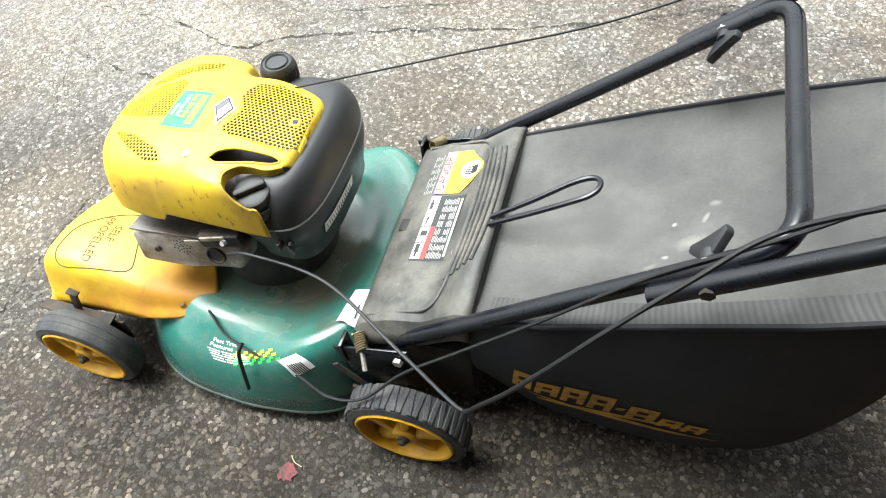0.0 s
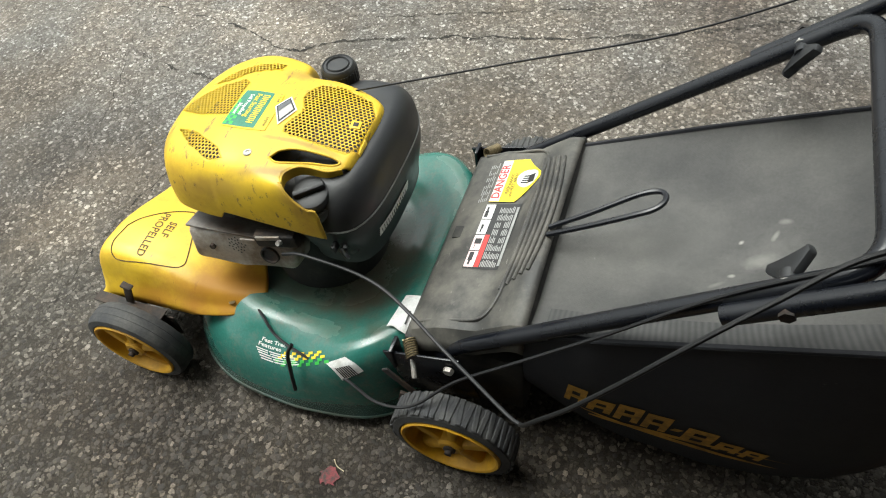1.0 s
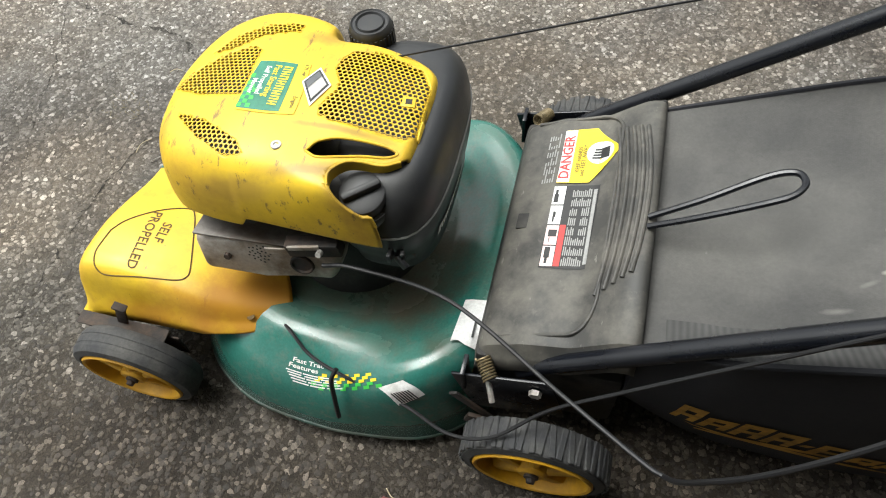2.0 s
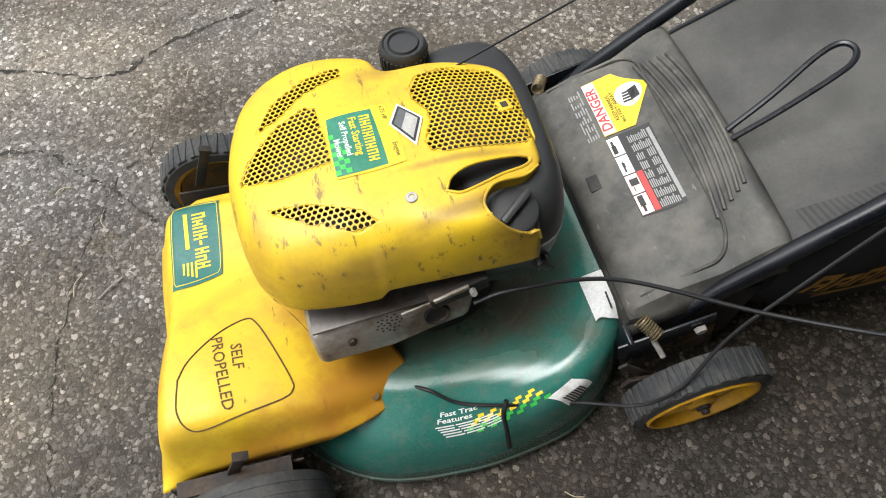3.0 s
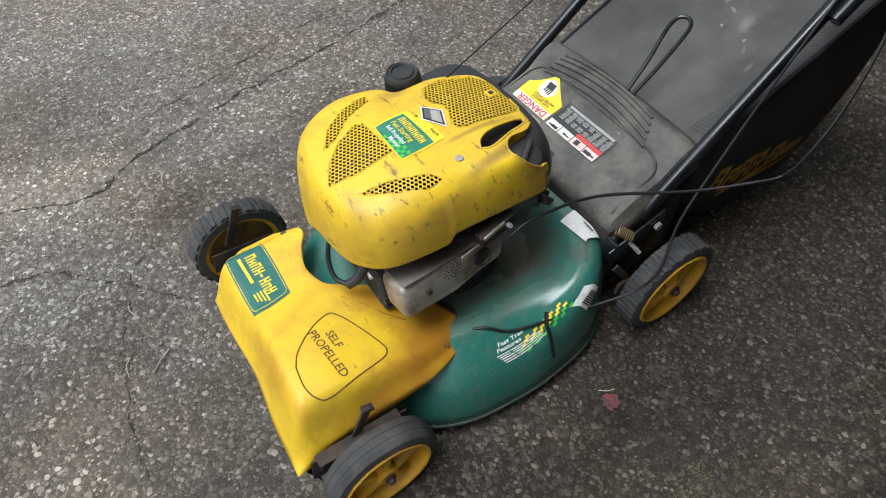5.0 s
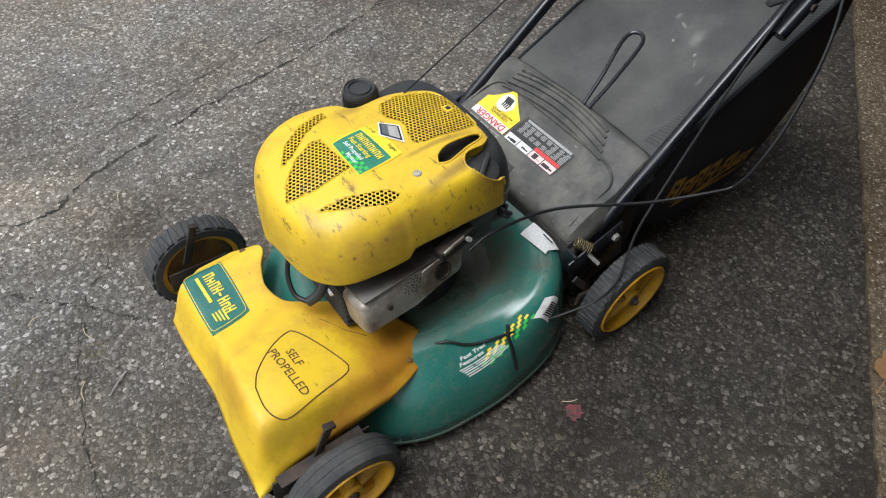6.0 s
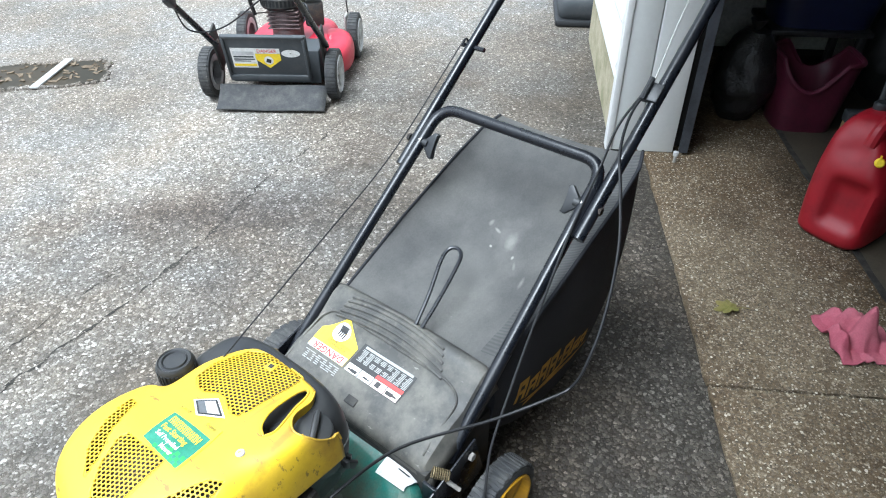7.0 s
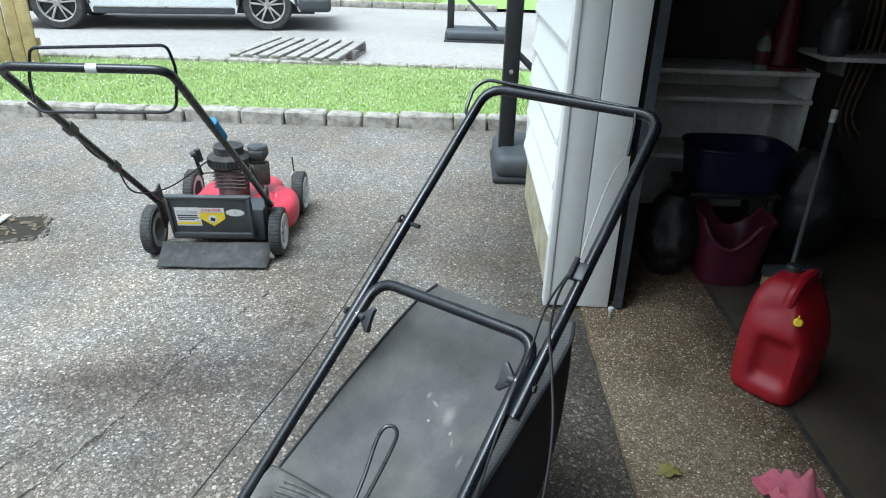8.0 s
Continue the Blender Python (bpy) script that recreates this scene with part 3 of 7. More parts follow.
def wheel(name, hub, r, w, lugs, parent, outer=-1, label=""):
    """A wheel whose outer face looks along y * outer; hub is the middle of that face."""
    m = Matrix.Translation(hub) @ pose(0, 0, 0, 90 if outer < 0 else -90, 0, 0)
    whl = part(name, lathe([(r * 0.80, -0.004), (r * 0.84, 0.0), (r * 0.95, -0.003), (r * 0.985, -0.009), (r * 0.99, -w / 2), (r * 0.985, -w + 0.009), (r * 0.94, -w + 0.002), (r * 0.80, -w)], 56, m), RUBBER, parent, label)
    if lugs <= 44:
        bm = lathe([(r * 0.986, -0.010), (r * 0.997, -0.012), (r * 0.997, -w * 0.34), (r * 0.988, -w * 0.36), (r * 0.997, -w * 0.38), (r * 0.997, -w * 0.62), (r * 0.988, -w * 0.64), (r * 0.997, -w * 0.66), (r * 0.997, -w + 0.012), (r * 0.986, -w + 0.010)], 64, m)
    else:
        bm = bmesh.new()
        for k in range(lugs):
            q = m @ pose(0, 0, 0, 0, 0, 360 * k / lugs) @ Matrix.Translation((r * 0.988, 0, -w * 0.5)) @ pose(0, 0, 0, 6 if k % 2 else -6, 0, 0)
            add_box(bm, (r * 0.040, 2 * math.pi * r / lugs * 0.66, w * 0.86), q, 0.0012, 1)
    part("tread", bm, RUBBER, whl, smooth=lugs <= 44)
    part("rim", lathe([(r * 0.66, -0.041), (r * 0.70, -0.020), (r * 0.72, -0.012), (r * 0.745, 0.001), (r * 0.785, 0.0025), (r * 0.81, 0.0), (r * 0.81, -w + 0.002), (r * 0.7, -w + 0.006)], 48, m), YELLOW_RIM, whl)
    bm = bmesh.new()
    add_lathe(bm, [(0.001, -0.041), (r * 0.67, -0.041)], 40, m)
    part("rim_disc", bm, RIM_POCKET, whl, "brown dirt and painted shade in the rim pockets")
    for k in range(5):
        a = 360 / 5 * k + 12
        bm = bmesh.new()
        q = m @ pose(0, 0, 0, 0, 0, a)

        def spoke(u, v):
            x = r * (0.16 + 0.55 * u)
            half = r * (0.11 + 0.10 * u)
            s = v * 2 - 1
            z = -0.040 + 0.036 * (1 - abs(s) ** 4) * (1 - 0.22 * u)
            return q @ Vector((x, s * half, z))

        add_sheet(bm, 6, 9, spoke)
        part("spoke", bm, YELLOW_RIM, whl)
    part("hub", lathe([(r * 0.24, -0.041), (r * 0.21, -0.004), (r * 0.17, 0.0), (0.001, 0.0)], 24, m), YELLOW_RIM, whl)
    part("axle_bolt", lathe([(r * 0.10, -0.002), (r * 0.10, 0.004), (r * 0.065, 0.005), (r * 0.055, 0.011), (0.001, 0.012)], 12, m), RUST, whl, "rusty axle bolt")
    return whl


WW = 0.050
wheel("rear_wheel", (0.003, -0.006, 0.106), 0.106, WW, 50, MOWER, -1, "black lugged tyre on a dirty yellow rim")
wheel("rear_wheel", (0.003, 0.630, 0.106), 0.106, WW, 50, MOWER, 1, "black lugged tyre on a dirty yellow rim")
wheel("front_wheel", (-0.641, 0.0, 0.100), 0.100, WW, 44, MOWER, -1, "worn black tyre on a yellow rim")
wheel("front_wheel", (-0.641, 0.630, 0.100), 0.100, WW, 46, MOWER, 1, "worn black tyre on a yellow rim")


# deck
def deck_reach(a):
    c, s = math.cos(a), math.sin(a)
    if c <= 0:
        q = 2 + 0.6 * step(0, 0.5, -c)
        return (abs(c / 0.305) ** q + abs(s / 0.290) ** q) ** (-1 / q)
    p = 2 + 0.7 * step(0, 0.5, c)
    return (abs(c / 0.275) ** p + abs(s / 0.290) ** p) ** (-1 / p)


DECK = [(0, 0.168), (0.40, 0.168), (0.50, 0.171), (0.57, 0.179), (0.63, 0.184), (0.69, 0.182), (0.75, 0.173), (0.81, 0.160), (0.87, 0.144), (0.92, 0.123), (0.96, 0.094), (0.985, 0.064), (1.0, 0.034)]
DECK_REAR = [(0, 0.168), (0.40, 0.172), (0.50, 0.178), (0.58, 0.189), (0.66, 0.204), (0.74, 0.217), (0.82, 0.224), (0.88, 0.221), (0.93, 0.206), (0.965, 0.166), (0.985, 0.10), (1.0, 0.034)]


def deck_polar(a, s):
    r = deck_reach(a) * s
    x, y = CX + r * math.cos(a), CY + r * math.sin(a)
    k = step(-0.36, -0.14, x)
    return Vector((x, y, lerp_table(DECK, s) * (1 - k) + lerp_table(DECK_REAR, s) * k))


def deck_over(x, y, off=0.0):
    a = math.atan2(y - CY, x - CX)
    q = deck_polar(a, math.hypot(x - CX, y - CY) / deck_reach(a))
    return Vector((x, y, q.z + off))


def deck_at(u, v):
    return deck_polar(2 * math.pi * u, v ** 0.75)


bm = bmesh.new()
add_sheet(bm, 96, 48, lambda u, v: deck_at(u, 0.02 + 0.98 * v), True)
bmesh.ops.smooth_vert(bm, verts=[v for v in bm.verts if len(v.link_faces) == 4], factor=0.5, use_axis_z=True)
WORN_GREEN = scuffed("worn_green_edge", (0.02, 0.055, 0.042), (0.06, 0.06, 0.045), (0.16, 0.155, 0.13), 0.5, 0.5, (0.40, 0.62), (0.6, 0.66))
rim = [deck_at(k / 96, 1.0) for k in range(96)]
deck = thick(part("deck", bm, DECK_GREEN, MOWER, "dark green enamelled steel mower deck, dusty"), 0.003)
part("deck_rim", tube([q + Vector((0, 0, 0.002)) for q in rim], 0.0032, 6, True), WORN_GREEN, deck, "worn pale deck edge")


# yellow front cover
def cover_front(y):
    t = (y - 0.285) / 0.21
    return -0.748 + 0.008 * t * t * (t > 0) - 0.006 * (t < 0) * t * t + 0.004 * math.exp(-((y - 0.30) / 0.07) ** 2) - 0.010 * step(0.30, 0.14, y) + 0.030 * step(0.468, 0.500, y) ** 2


def cover_rear(y):
    return smooth_table([(0.07, -0.545), (0.078, -0.500), (0.090, -0.455), (0.105, -0.424), (0.122, -0.404), (0.142, -0.398), (0.165, -0.405), (0.20, -0.424), (0.25, -0.455), (0.29, -0.53), (0.33, -0.572), (0.371, -0.580), (0.417, -0.566), (0.455, -0.545), (0.48, -0.556), (0.50, -0.595)], y)


COVER_LOBE = [(-0.76, 0.250), (-0.70, 0.257), (-0.66, 0.255), (-0.60, 0.243), (-0.55, 0.230), (-0.483, 0.205), (-0.434, 0.188), (-0.385, 0.176)]
COVER_FALL = [(-0.01, 1.0), (0.0, 0.97), (0.004, 0.84), (0.010, 0.71), (0.016, 0.60), (0.023, 0.38), (0.031, 0.17), (0.042, 0.05), (0.06, 0.0)]


def cover_z(x, y, v, w):
    """v: 0 at the front edge, 1 at the rear; w: 0 at the near side, 1 at the far side."""
    lobe = step(0.385, 0.165, y)
    top = 0.217 + (smooth_table(COVER_LOBE, x) - 0.217) * lobe - 0.004 * math.exp(-((y - 0.33) / 0.06) ** 2)
    d = y - smooth_table([(-0.76, 0.074), (-0.60, 0.074), (-0.53, 0.0725), (-0.50, 0.0765), (-0.455, 0.0885), (-0.422, 0.1035), (-0.398, 0.1235), (-0.38, 0.150)], x)
    low = smooth_table([(-0.75, 0.128), (-0.66, 0.156), (-0.50, 0.166), (-0.38, 0.164)], x)
    top -= (top - low) * smooth_table(COVER_FALL, d)
    top -= max(0, top - 0.128) * (1 - step(-0.006, 0.058, v * (cover_rear(y) - cover_front(y)))) ** 1.5
    top -= 0.022 * (1 - step(0.0, 0.09, 1 - w))
    return max(top, 0.118)


def cover_at(u, v):
    y = 0.074 + 0.424 * u
    x0, x1 = cover_front(y), cover_rear(y)
    x = x0 + (x1 - x0) * v
    return Vector((x, y, cover_z(x, y, v, u)))


cover = thick(part("front_cover", sheet(84, 60, cover_at), YELLOW_COVER, MOWER, "scuffed yellow plastic front cover"), 0.004)

# engine shroud
SX, SY = -0.378, 0.312
SHROUD_PLAN = [tuple(q)[:2] for q in spline([(x, y, 0) for x, y in (
    (-0.191, 0.300), (-0.190, 0.350), (-0.196, 0.380), (-0.222, 0.398), (-0.272, 0.406), (-0.326, 0.410), (-0.346, 0.424), (-0.356, 0.452), (-0.380, 0.466), (-0.435, 0.471), (-0.490, 0.462),
    (-0.528, 0.436), (-0.550, 0.390), (-0.559, 0.325), (-0.555, 0.255), (-0.542, 0.210), (-0.510, 0.174), (-0.455, 0.158), (-0.380, 0.154), (-0.300, 0.153), (-0.232, 0.154),
    (-0.212, 0.162), (-0.202, 0.190), (-0.195, 0.225), (-0.192, 0.260), (-0.191, 0.300))], 4)]


def ray_reach(plan, cx, cy, a):
    """How far the outline lies from a middle, in a direction."""
    dx, dy, best = math.cos(a), math.sin(a), 0.0
    for (x0, y0), (x1, y1) in zip(plan, plan[1:]):
        ex, ey = x1 - x0, y1 - y0
        det = dx * -ey + ex * dy
        if abs(det) < 1e-12:
            continue
        qx, qy = x0 - cx, y0 - cy
        t = (qx * -ey + ex * qy) / det
        k = (dx * qy - dy * qx) / det
        if t > 0 and -1e-9 <= k <= 1 + 1e-9:
            best = max(best, t)
    return best


REACH = [ray_reach(SHROUD_PLAN, SX, SY, 2 * math.pi * k / 720) for k in range(721)]


def shroud_half(a):
    k = (a / (2 * math.pi) % 1.0) * 720
    i = int(k) % 720
    return REACH[i] + (REACH[i + 1] - REACH[i]) * (k - int(k))


def shroud_top(s, x, y):
    """Height over the plan at a share s of the way from the middle to the edge."""
    low = smooth_table([(-0.56, 0.366), (-0.53, 0.374), (-0.50, 0.380), (-0.45, 0.385), (-0.412, 0.386), (-0.398, 0.403), (-0.30, 0.397), (-0.20, 0.387)], x)
    low -= 0.05 * step(0.30, 0.40, y)
    crown = 0.495 - 0.016 * step(-0.30, -0.20, x) - 0.026 * step(-0.40, -0.58, x) - (0.010 if y < 0.31 else 0.010 + 0.017 * step(-0.46, -0.32, x)) * ((y - 0.31) / 0.15) ** 2
    a = math.atan2(y - SY, x - SX)
    near = math.exp(-((a + 1.75) / 0.75) ** 4)
    rear = math.exp(-(a / 1.15) ** 6)
    t = min(1, s) ** (18.0 - 9.5 * near + 30.0 * rear)
    return low + (crown - low) * (1 - t) ** 0.55


def shroud_over(x, y, off=0.0):
    a = math.atan2(y - SY, x - SX)
    return Vector((x, y, shroud_top(math.hypot(x - SX, y - SY) / shroud_half(a), x, y) + off))


def shroud_at(u, v):
    a = 2 * math.pi * u
    s = math.sin(v * math.pi / 2)
    r = shroud_half(a) * s
    x, y = SX + r * math.cos(a), SY + r * math.sin(a)
    return Vector((x, y, shroud_top(s, x, y)))


def inside(x, y, plan):
    hit = False
    for (x0, y0), (x1, y1) in zip(plan, plan[1:] + plan[:1]):
        if (y0 > y) != (y1 > y) and x < (x1 - x0) * (y - y0) / (y1 - y0) + x0:
            hit = not hit
    return hit


GRILLES = [
    [(-0.310, 0.378), (-0.270, 0.384), (-0.218, 0.372), (-0.201, 0.346), (-0.199, 0.266), (-0.211, 0.254), (-0.300, 0.257), (-0.318, 0.262), (-0.322, 0.276), (-0.309, 0.303), (-0.309, 0.318), (-0.322, 0.340), (-0.320, 0.362)],
    [(-0.534, 0.290), (-0.512, 0.325), (-0.480, 0.352), (-0.445, 0.366), (-0.433, 0.360), (-0.427, 0.278), (-0.480, 0.276)],
    [(-0.508, 0.352), (-0.478, 0.392), (-0.440, 0.411), (-0.395, 0.421), (-0.395, 0.405), (-0.445, 0.386), (-0.480, 0.362)],
    [(-0.510, 0.247), (-0.462, 0.236), (-0.408, 0.211), (-0.394, 0.195), (-0.416, 0.189), (-0.464, 0.212)],
]
SLOT = [(-0.316, 0.209), (-0.307, 0.224), (-0.285, 0.234), (-0.253, 0.239), (-0.227, 0.240), (-0.213, 0.235), (-0.222, 0.226), (-0.250, 0.2185), (-0.276, 0.209), (-0.300, 0.203)]
NOTCH = [tuple(q)[:2] for q in spline([(x, y, 0) for x, y in ((-0.150, 0.240), (-0.195, 0.236), (-0.207, 0.226), (-0.225, 0.2145), (-0.250, 0.2115), (-0.268, 0.205), (-0.281, 0.188), (-0.278, 0.171), (-0.265, 0.160), (-0.242, 0.1565), (-0.223, 0.157), (-0.219, 0.140), (-0.150, 0.138))], 4)]
bm = bmesh.new()
add_sheet(bm, 280, 130, lambda u, v: shroud_at(u, 0.01 + 0.99 * v), True)
bm.normal_update()
gone = [f for f in bm.faces if any(inside(*f.calc_center_median()[:2], g) for g in GRILLES + [SLOT]) and f.normal.z ** 2 > 0.1]
gone += [f for f in bm.faces if f not in gone and inside(*f.calc_center_median()[:2], NOTCH)]
gone += [f for f in bm.faces if f not in gone and f.calc_center_median().x > -0.209 and f.calc_center_median().z < 0.452]
bmesh.ops.delete(bm, geom=list(set(gone)), context="FACES")


def nearest_on(plan, x, y):
    best = None
    for (x0, y0), (x1, y1) in zip(plan, plan[1:] + plan[:1]):
        ex, ey = x1 - x0, y1 - y0
        k = max(0, min(1, ((x - x0) * ex + (y - y0) * ey) / max(1e-12, ex * ex + ey * ey)))
        qx, qy = x0 + k * ex, y0 + k * ey
        d = math.hypot(qx - x, qy - y)
        if best is None or d < best[0]:
            best = (d, qx, qy)
    return best


for v in bm.verts:
    if v.is_boundary and v.co.z > 0.42:
        d, qx, qy = min(nearest_on(plan, v.co.x, v.co.y) for plan in [NOTCH, SLOT] + GRILLES)
        if d < 0.0055:
            v.co = shroud_over(qx, qy)
shroud = thick(part("engine_shroud", bm, YELLOW_SHROUD, MOWER, "scuffed yellow plastic engine shroud with honeycomb vents"), 0.0028)
part("slot_lip", tube([shroud_over(*q, 0.0) for q in [tuple(p)[:2] for p in spline([(x, y, 0) for x, y in SLOT + SLOT[:1]], 4)][:-1]], 0.0018, 8, True), YELLOW_SHROUD, shroud)
lip = [q for q in NOTCH if -0.30 < q[0] < -0.205 and q[1] > 0.1566]
part("notch_lip", tube([shroud_over(*q, -0.0008) for q in lip], 0.0018, 8), YELLOW_SHROUD, shroud)
part("notch_wall", sheet(len(lip) - 1, 2, lambda u, v: shroud_over(*lip[min(len(lip) - 1, int(round(u * (len(lip) - 1))))], -0.002 - 0.016 * v)), YELLOW, shroud)


def grille(plan, pitch=0.0067):
    """A honeycomb panel that follows the shroud: cells with holes inside the outline, solid cells as its rim."""
    bm = bmesh.new()
    xs, ys = [p[0] for p in plan], [p[1] for p in plan]
    row = pitch * math.sqrt(3) / 2
    for j in range(int((max(ys) - min(ys)) / row) + 5):
        y = min(ys) - 2 * row + j * row
        for i in range(int((max(xs) - min(xs)) / pitch) + 5):
            x = min(xs) - 2 * pitch + (i + 0.5 * (j % 2)) * pitch
            hole = inside(x, y, plan)
            near = hole or any(inside(x + 0.95 * pitch * math.cos(b), y + 0.95 * pitch * math.sin(b), plan) for b in (k * math.pi / 4 for k in range(8)))
            if not near:
                continue
            hexa = [(math.cos(b), math.sin(b)) for b in (math.pi / 6 + k * math.pi / 3 for k in range(6))]
            outer = [bm.verts.new(shroud_over(x + c * pitch * 0.578, y + d * pitch * 0.578, 0.0008)) for c, d in hexa]
            if not hole:
                for v in outer:
                    v.co.z -= 0.0014
                bm.faces.new(outer)
                continue
            inner = [bm.verts.new(shroud_over(x + c * pitch * 0.435, y + d * pitch * 0.435, 0.0008)) for c, d in hexa]
            deep = [bm.verts.new(q.co - Vector((0, 0, 0.0016))) for q in inner]
            for k in range(6):
                m = (k + 1) % 6
                bm.faces.new((outer[k], outer[m], inner[m], inner[k]))
                bm.faces.new((inner[k], inner[m], deep[m], deep[k]))
    return bm


for g in GRILLES:
    part("vent_grille", grille(g), YELLOW_SHROUD, shroud, smooth=False)
bm = bmesh.new()
add_sheet(bm, 60, 20, lambda u, v: Vector((SX, SY, 0.33)).lerp(shroud_at(u, 0.02 + 0.98 * v), 0.90) - Vector((0, 0, 0.014)), True)
part("blower_screen", bm, DARK, shroud)

# fuel tank behind and beside the shroud
def tank_at(u, v):
    a = 2 * math.pi * u
    c, s = math.cos(a), math.sin(a)
    r = (abs(c / 0.078) ** 3.2 + abs(s / 0.153) ** 3.2) ** (-1 / 3.2)
    if v < 0.6:
        k, z = 0.86 + 0.14 * step(0, 0.5, v), 0.285 + 0.105 * v / 0.6
    else:
        p = (v - 0.6) / 0.4 * math.pi / 2
        k, z = 0.60 + 0.40 * math.cos(p) ** 0.8, 0.390 + 0.074 * math.sin(p) ** 0.9
    return Vector((-0.241 + r * k * c, 0.320 + r * k * s, z))


bm = bmesh.new()
rows = add_sheet(bm, 80, 41, tank_at, True)
bm.faces.new(rows[-1])
bm.faces.new(rows[0][::-1])
SEAM = plain("pale_moulding_seam", (0.26, 0.26, 0.25), 0.5)
tank = part("fuel_tank", bm, BLACK_PLASTIC, MOWER, "black plastic fuel tank with a pale seam")
part("seam", tube([tank_at(k / 64, 0.6) + Vector((0, 0, 0.001)) for k in range(64)], 0.0020, 6, True), SEAM, tank)
# engine block under the shroud
bm = bmesh.new()
add_lathe(bm, [(0.001, 0.165), (0.112, 0.165), (0.106, 0.20), (0.104, 0.30), (0.11, 0.36), (0.001, 0.40)], 32, Matrix.Translation((CX - 0.02, CY, 0)))
part("engine_block", bm, DARK, MOWER)


# discharge door and chute
def door_z(x, y):
    z = lerp_table([(-0.10, 0.236), (-0.090, 0.256), (-0.07, 0.268), (-0.039, 0.285), (0.022, 0.302), (0.048, 0.322), (0.075, 0.341), (0.090, 0.347), (0.102, 0.343)], x)
    e = min(y - 0.09, 0.525 - y)
    return z - 0.04 * (1 - step(0, 0.035, e)) ** 2 + 0.012 * step(0.03, 0.08, x) * (1 - ((y - 0.31) / 0.22) ** 2)


def door_over(x, y, off=0.0):
    return Vector((x, y, door_z(x, y) + off))


def door_at(u, v):
    return door_over(-0.10 + 0.202 * u, 0.09 + 0.435 * v)


door = thick(part("discharge_door", sheet(24, 40, door_at), GREY_PLASTIC, MOWER, "dusty black plastic rear discharge door"), 0.006)
part("chute", box((0.20, 0.42, 0.16), pose(0.0, 0.31, 0.165), 0.01), DARK, MOWER)

# grass bag
BAG = thing("grass_bag", (0.36, 0.30, 0.0), "black cloth grass bag, dusty on top, hung behind the mower", "grass bag")
BAG_END = 0.645
BAG_EDGE = [(0.10, 0.334), (0.645, 0.540)]
BAG_SAG = [(0.10, 0.004), (0.20, 0.026), (0.35, 0.046), (0.48, 0.040), (0.58, 0.024), (0.645, 0.012)]
BAG_LOW = [(0.10, 0.15), (0.16, 0.115), (0.26, 0.066), (0.40, 0.050), (0.52, 0.072), (0.60, 0.10), (0.645, 0.12)]
BAG_NEAR = [(0.10, 0.105), (0.2, 0.092), (0.5, 0.090), (0.60, 0.096), (0.645, 0.112)]
BAG_FAR = [(0.10, 0.495), (0.3, 0.505), (0.5, 0.506), (0.60, 0.500), (0.645, 0.484)]


def bag_top_at(u, v):
    x = 0.10 + (BAG_END - 0.10) * u
    y0, y1 = lerp_table(BAG_NEAR, x), lerp_table(BAG_FAR, x)
    y = y0 + (y1 - y0) * v
    mid = (1 - abs(2 * v - 1) ** 2.4)
    pucker = 0.003 * noise.noise(Vector((x * 9, y * 9, 3))) + 0.0015 * noise.noise(Vector((x * 26, y * 22, 8)))
    return Vector((x, y, lerp_table(BAG_EDGE, x) + 0.012 * (1 - v) * u + 0.016 * (1 - v) ** 6 * min(1, 8 * u) - smooth_table(BAG_SAG, x) * mid + pucker * min(1, 6 * mid)))


part("top_panel", sheet(44, 40, bag_top_at), BAG_TOP, BAG, "dusty dark grey woven top panel")


def bag_side_at(far):
    def at(u, v):
        x = 0.10 + (BAG_END - 0.10) * u
        p = bag_top_at(u, 1.0 if far else 0.0)
        low = lerp_table(BAG_LOW, x)
        out = 0.018 * math.sin(math.pi * v) * (1 if far else -1)
        xx = x - 0.046 * step(0.4, 1.0, u) * v
        return Vector((xx, p.y + out + (0.02 * v if not far else -0.02 * v), p.z + (low - p.z) * v))
    return at


for far in (False, True):
    part("side_panel", sheet(40, 16, bag_side_at(far)), BAG_SIDE, BAG)


part("bottom_panel", sheet(40, 10, lambda u, v: bag_side_at(False)(u, 1).lerp(bag_side_at(True)(u, 1), v) - Vector((0, 0, 0.01 * math.sin(math.pi * v)))), BAG_SIDE, BAG)
for end in (0.0, 1.0):
    def end_at(v, w, end=end):
        a = bag_top_at(end, v)
        b = bag_side_at(False)(end, 1).lerp(bag_side_at(True)(end, 1), v) - Vector((0, 0, 0.01 * math.sin(math.pi * v)))
        l, r = bag_side_at(False)(end, w), bag_side_at(True)(end, w)
        q = a.lerp(b, w)
        edge = l.lerp(r, v)
        return Vector((edge.x + (0.012 * math.sin(math.pi * v) * math.sin(math.pi * w) if end else 0), edge.y, q.z))
    part("end_panel", sheet(20, 14, end_at), BAG_SIDE, BAG)
for far in (0.0, 1.0):
    part("piping", tube([bag_top_at(k / 30, far) for k in range(31)], 0.004, 6), BAG_SIDE, BAG)


# handle
def rail_z(x):
    return 0.262 + 0.80 * x


def rail(x, y, lift=0.0):
    return Vector((x, y, rail_z(x) + lift))


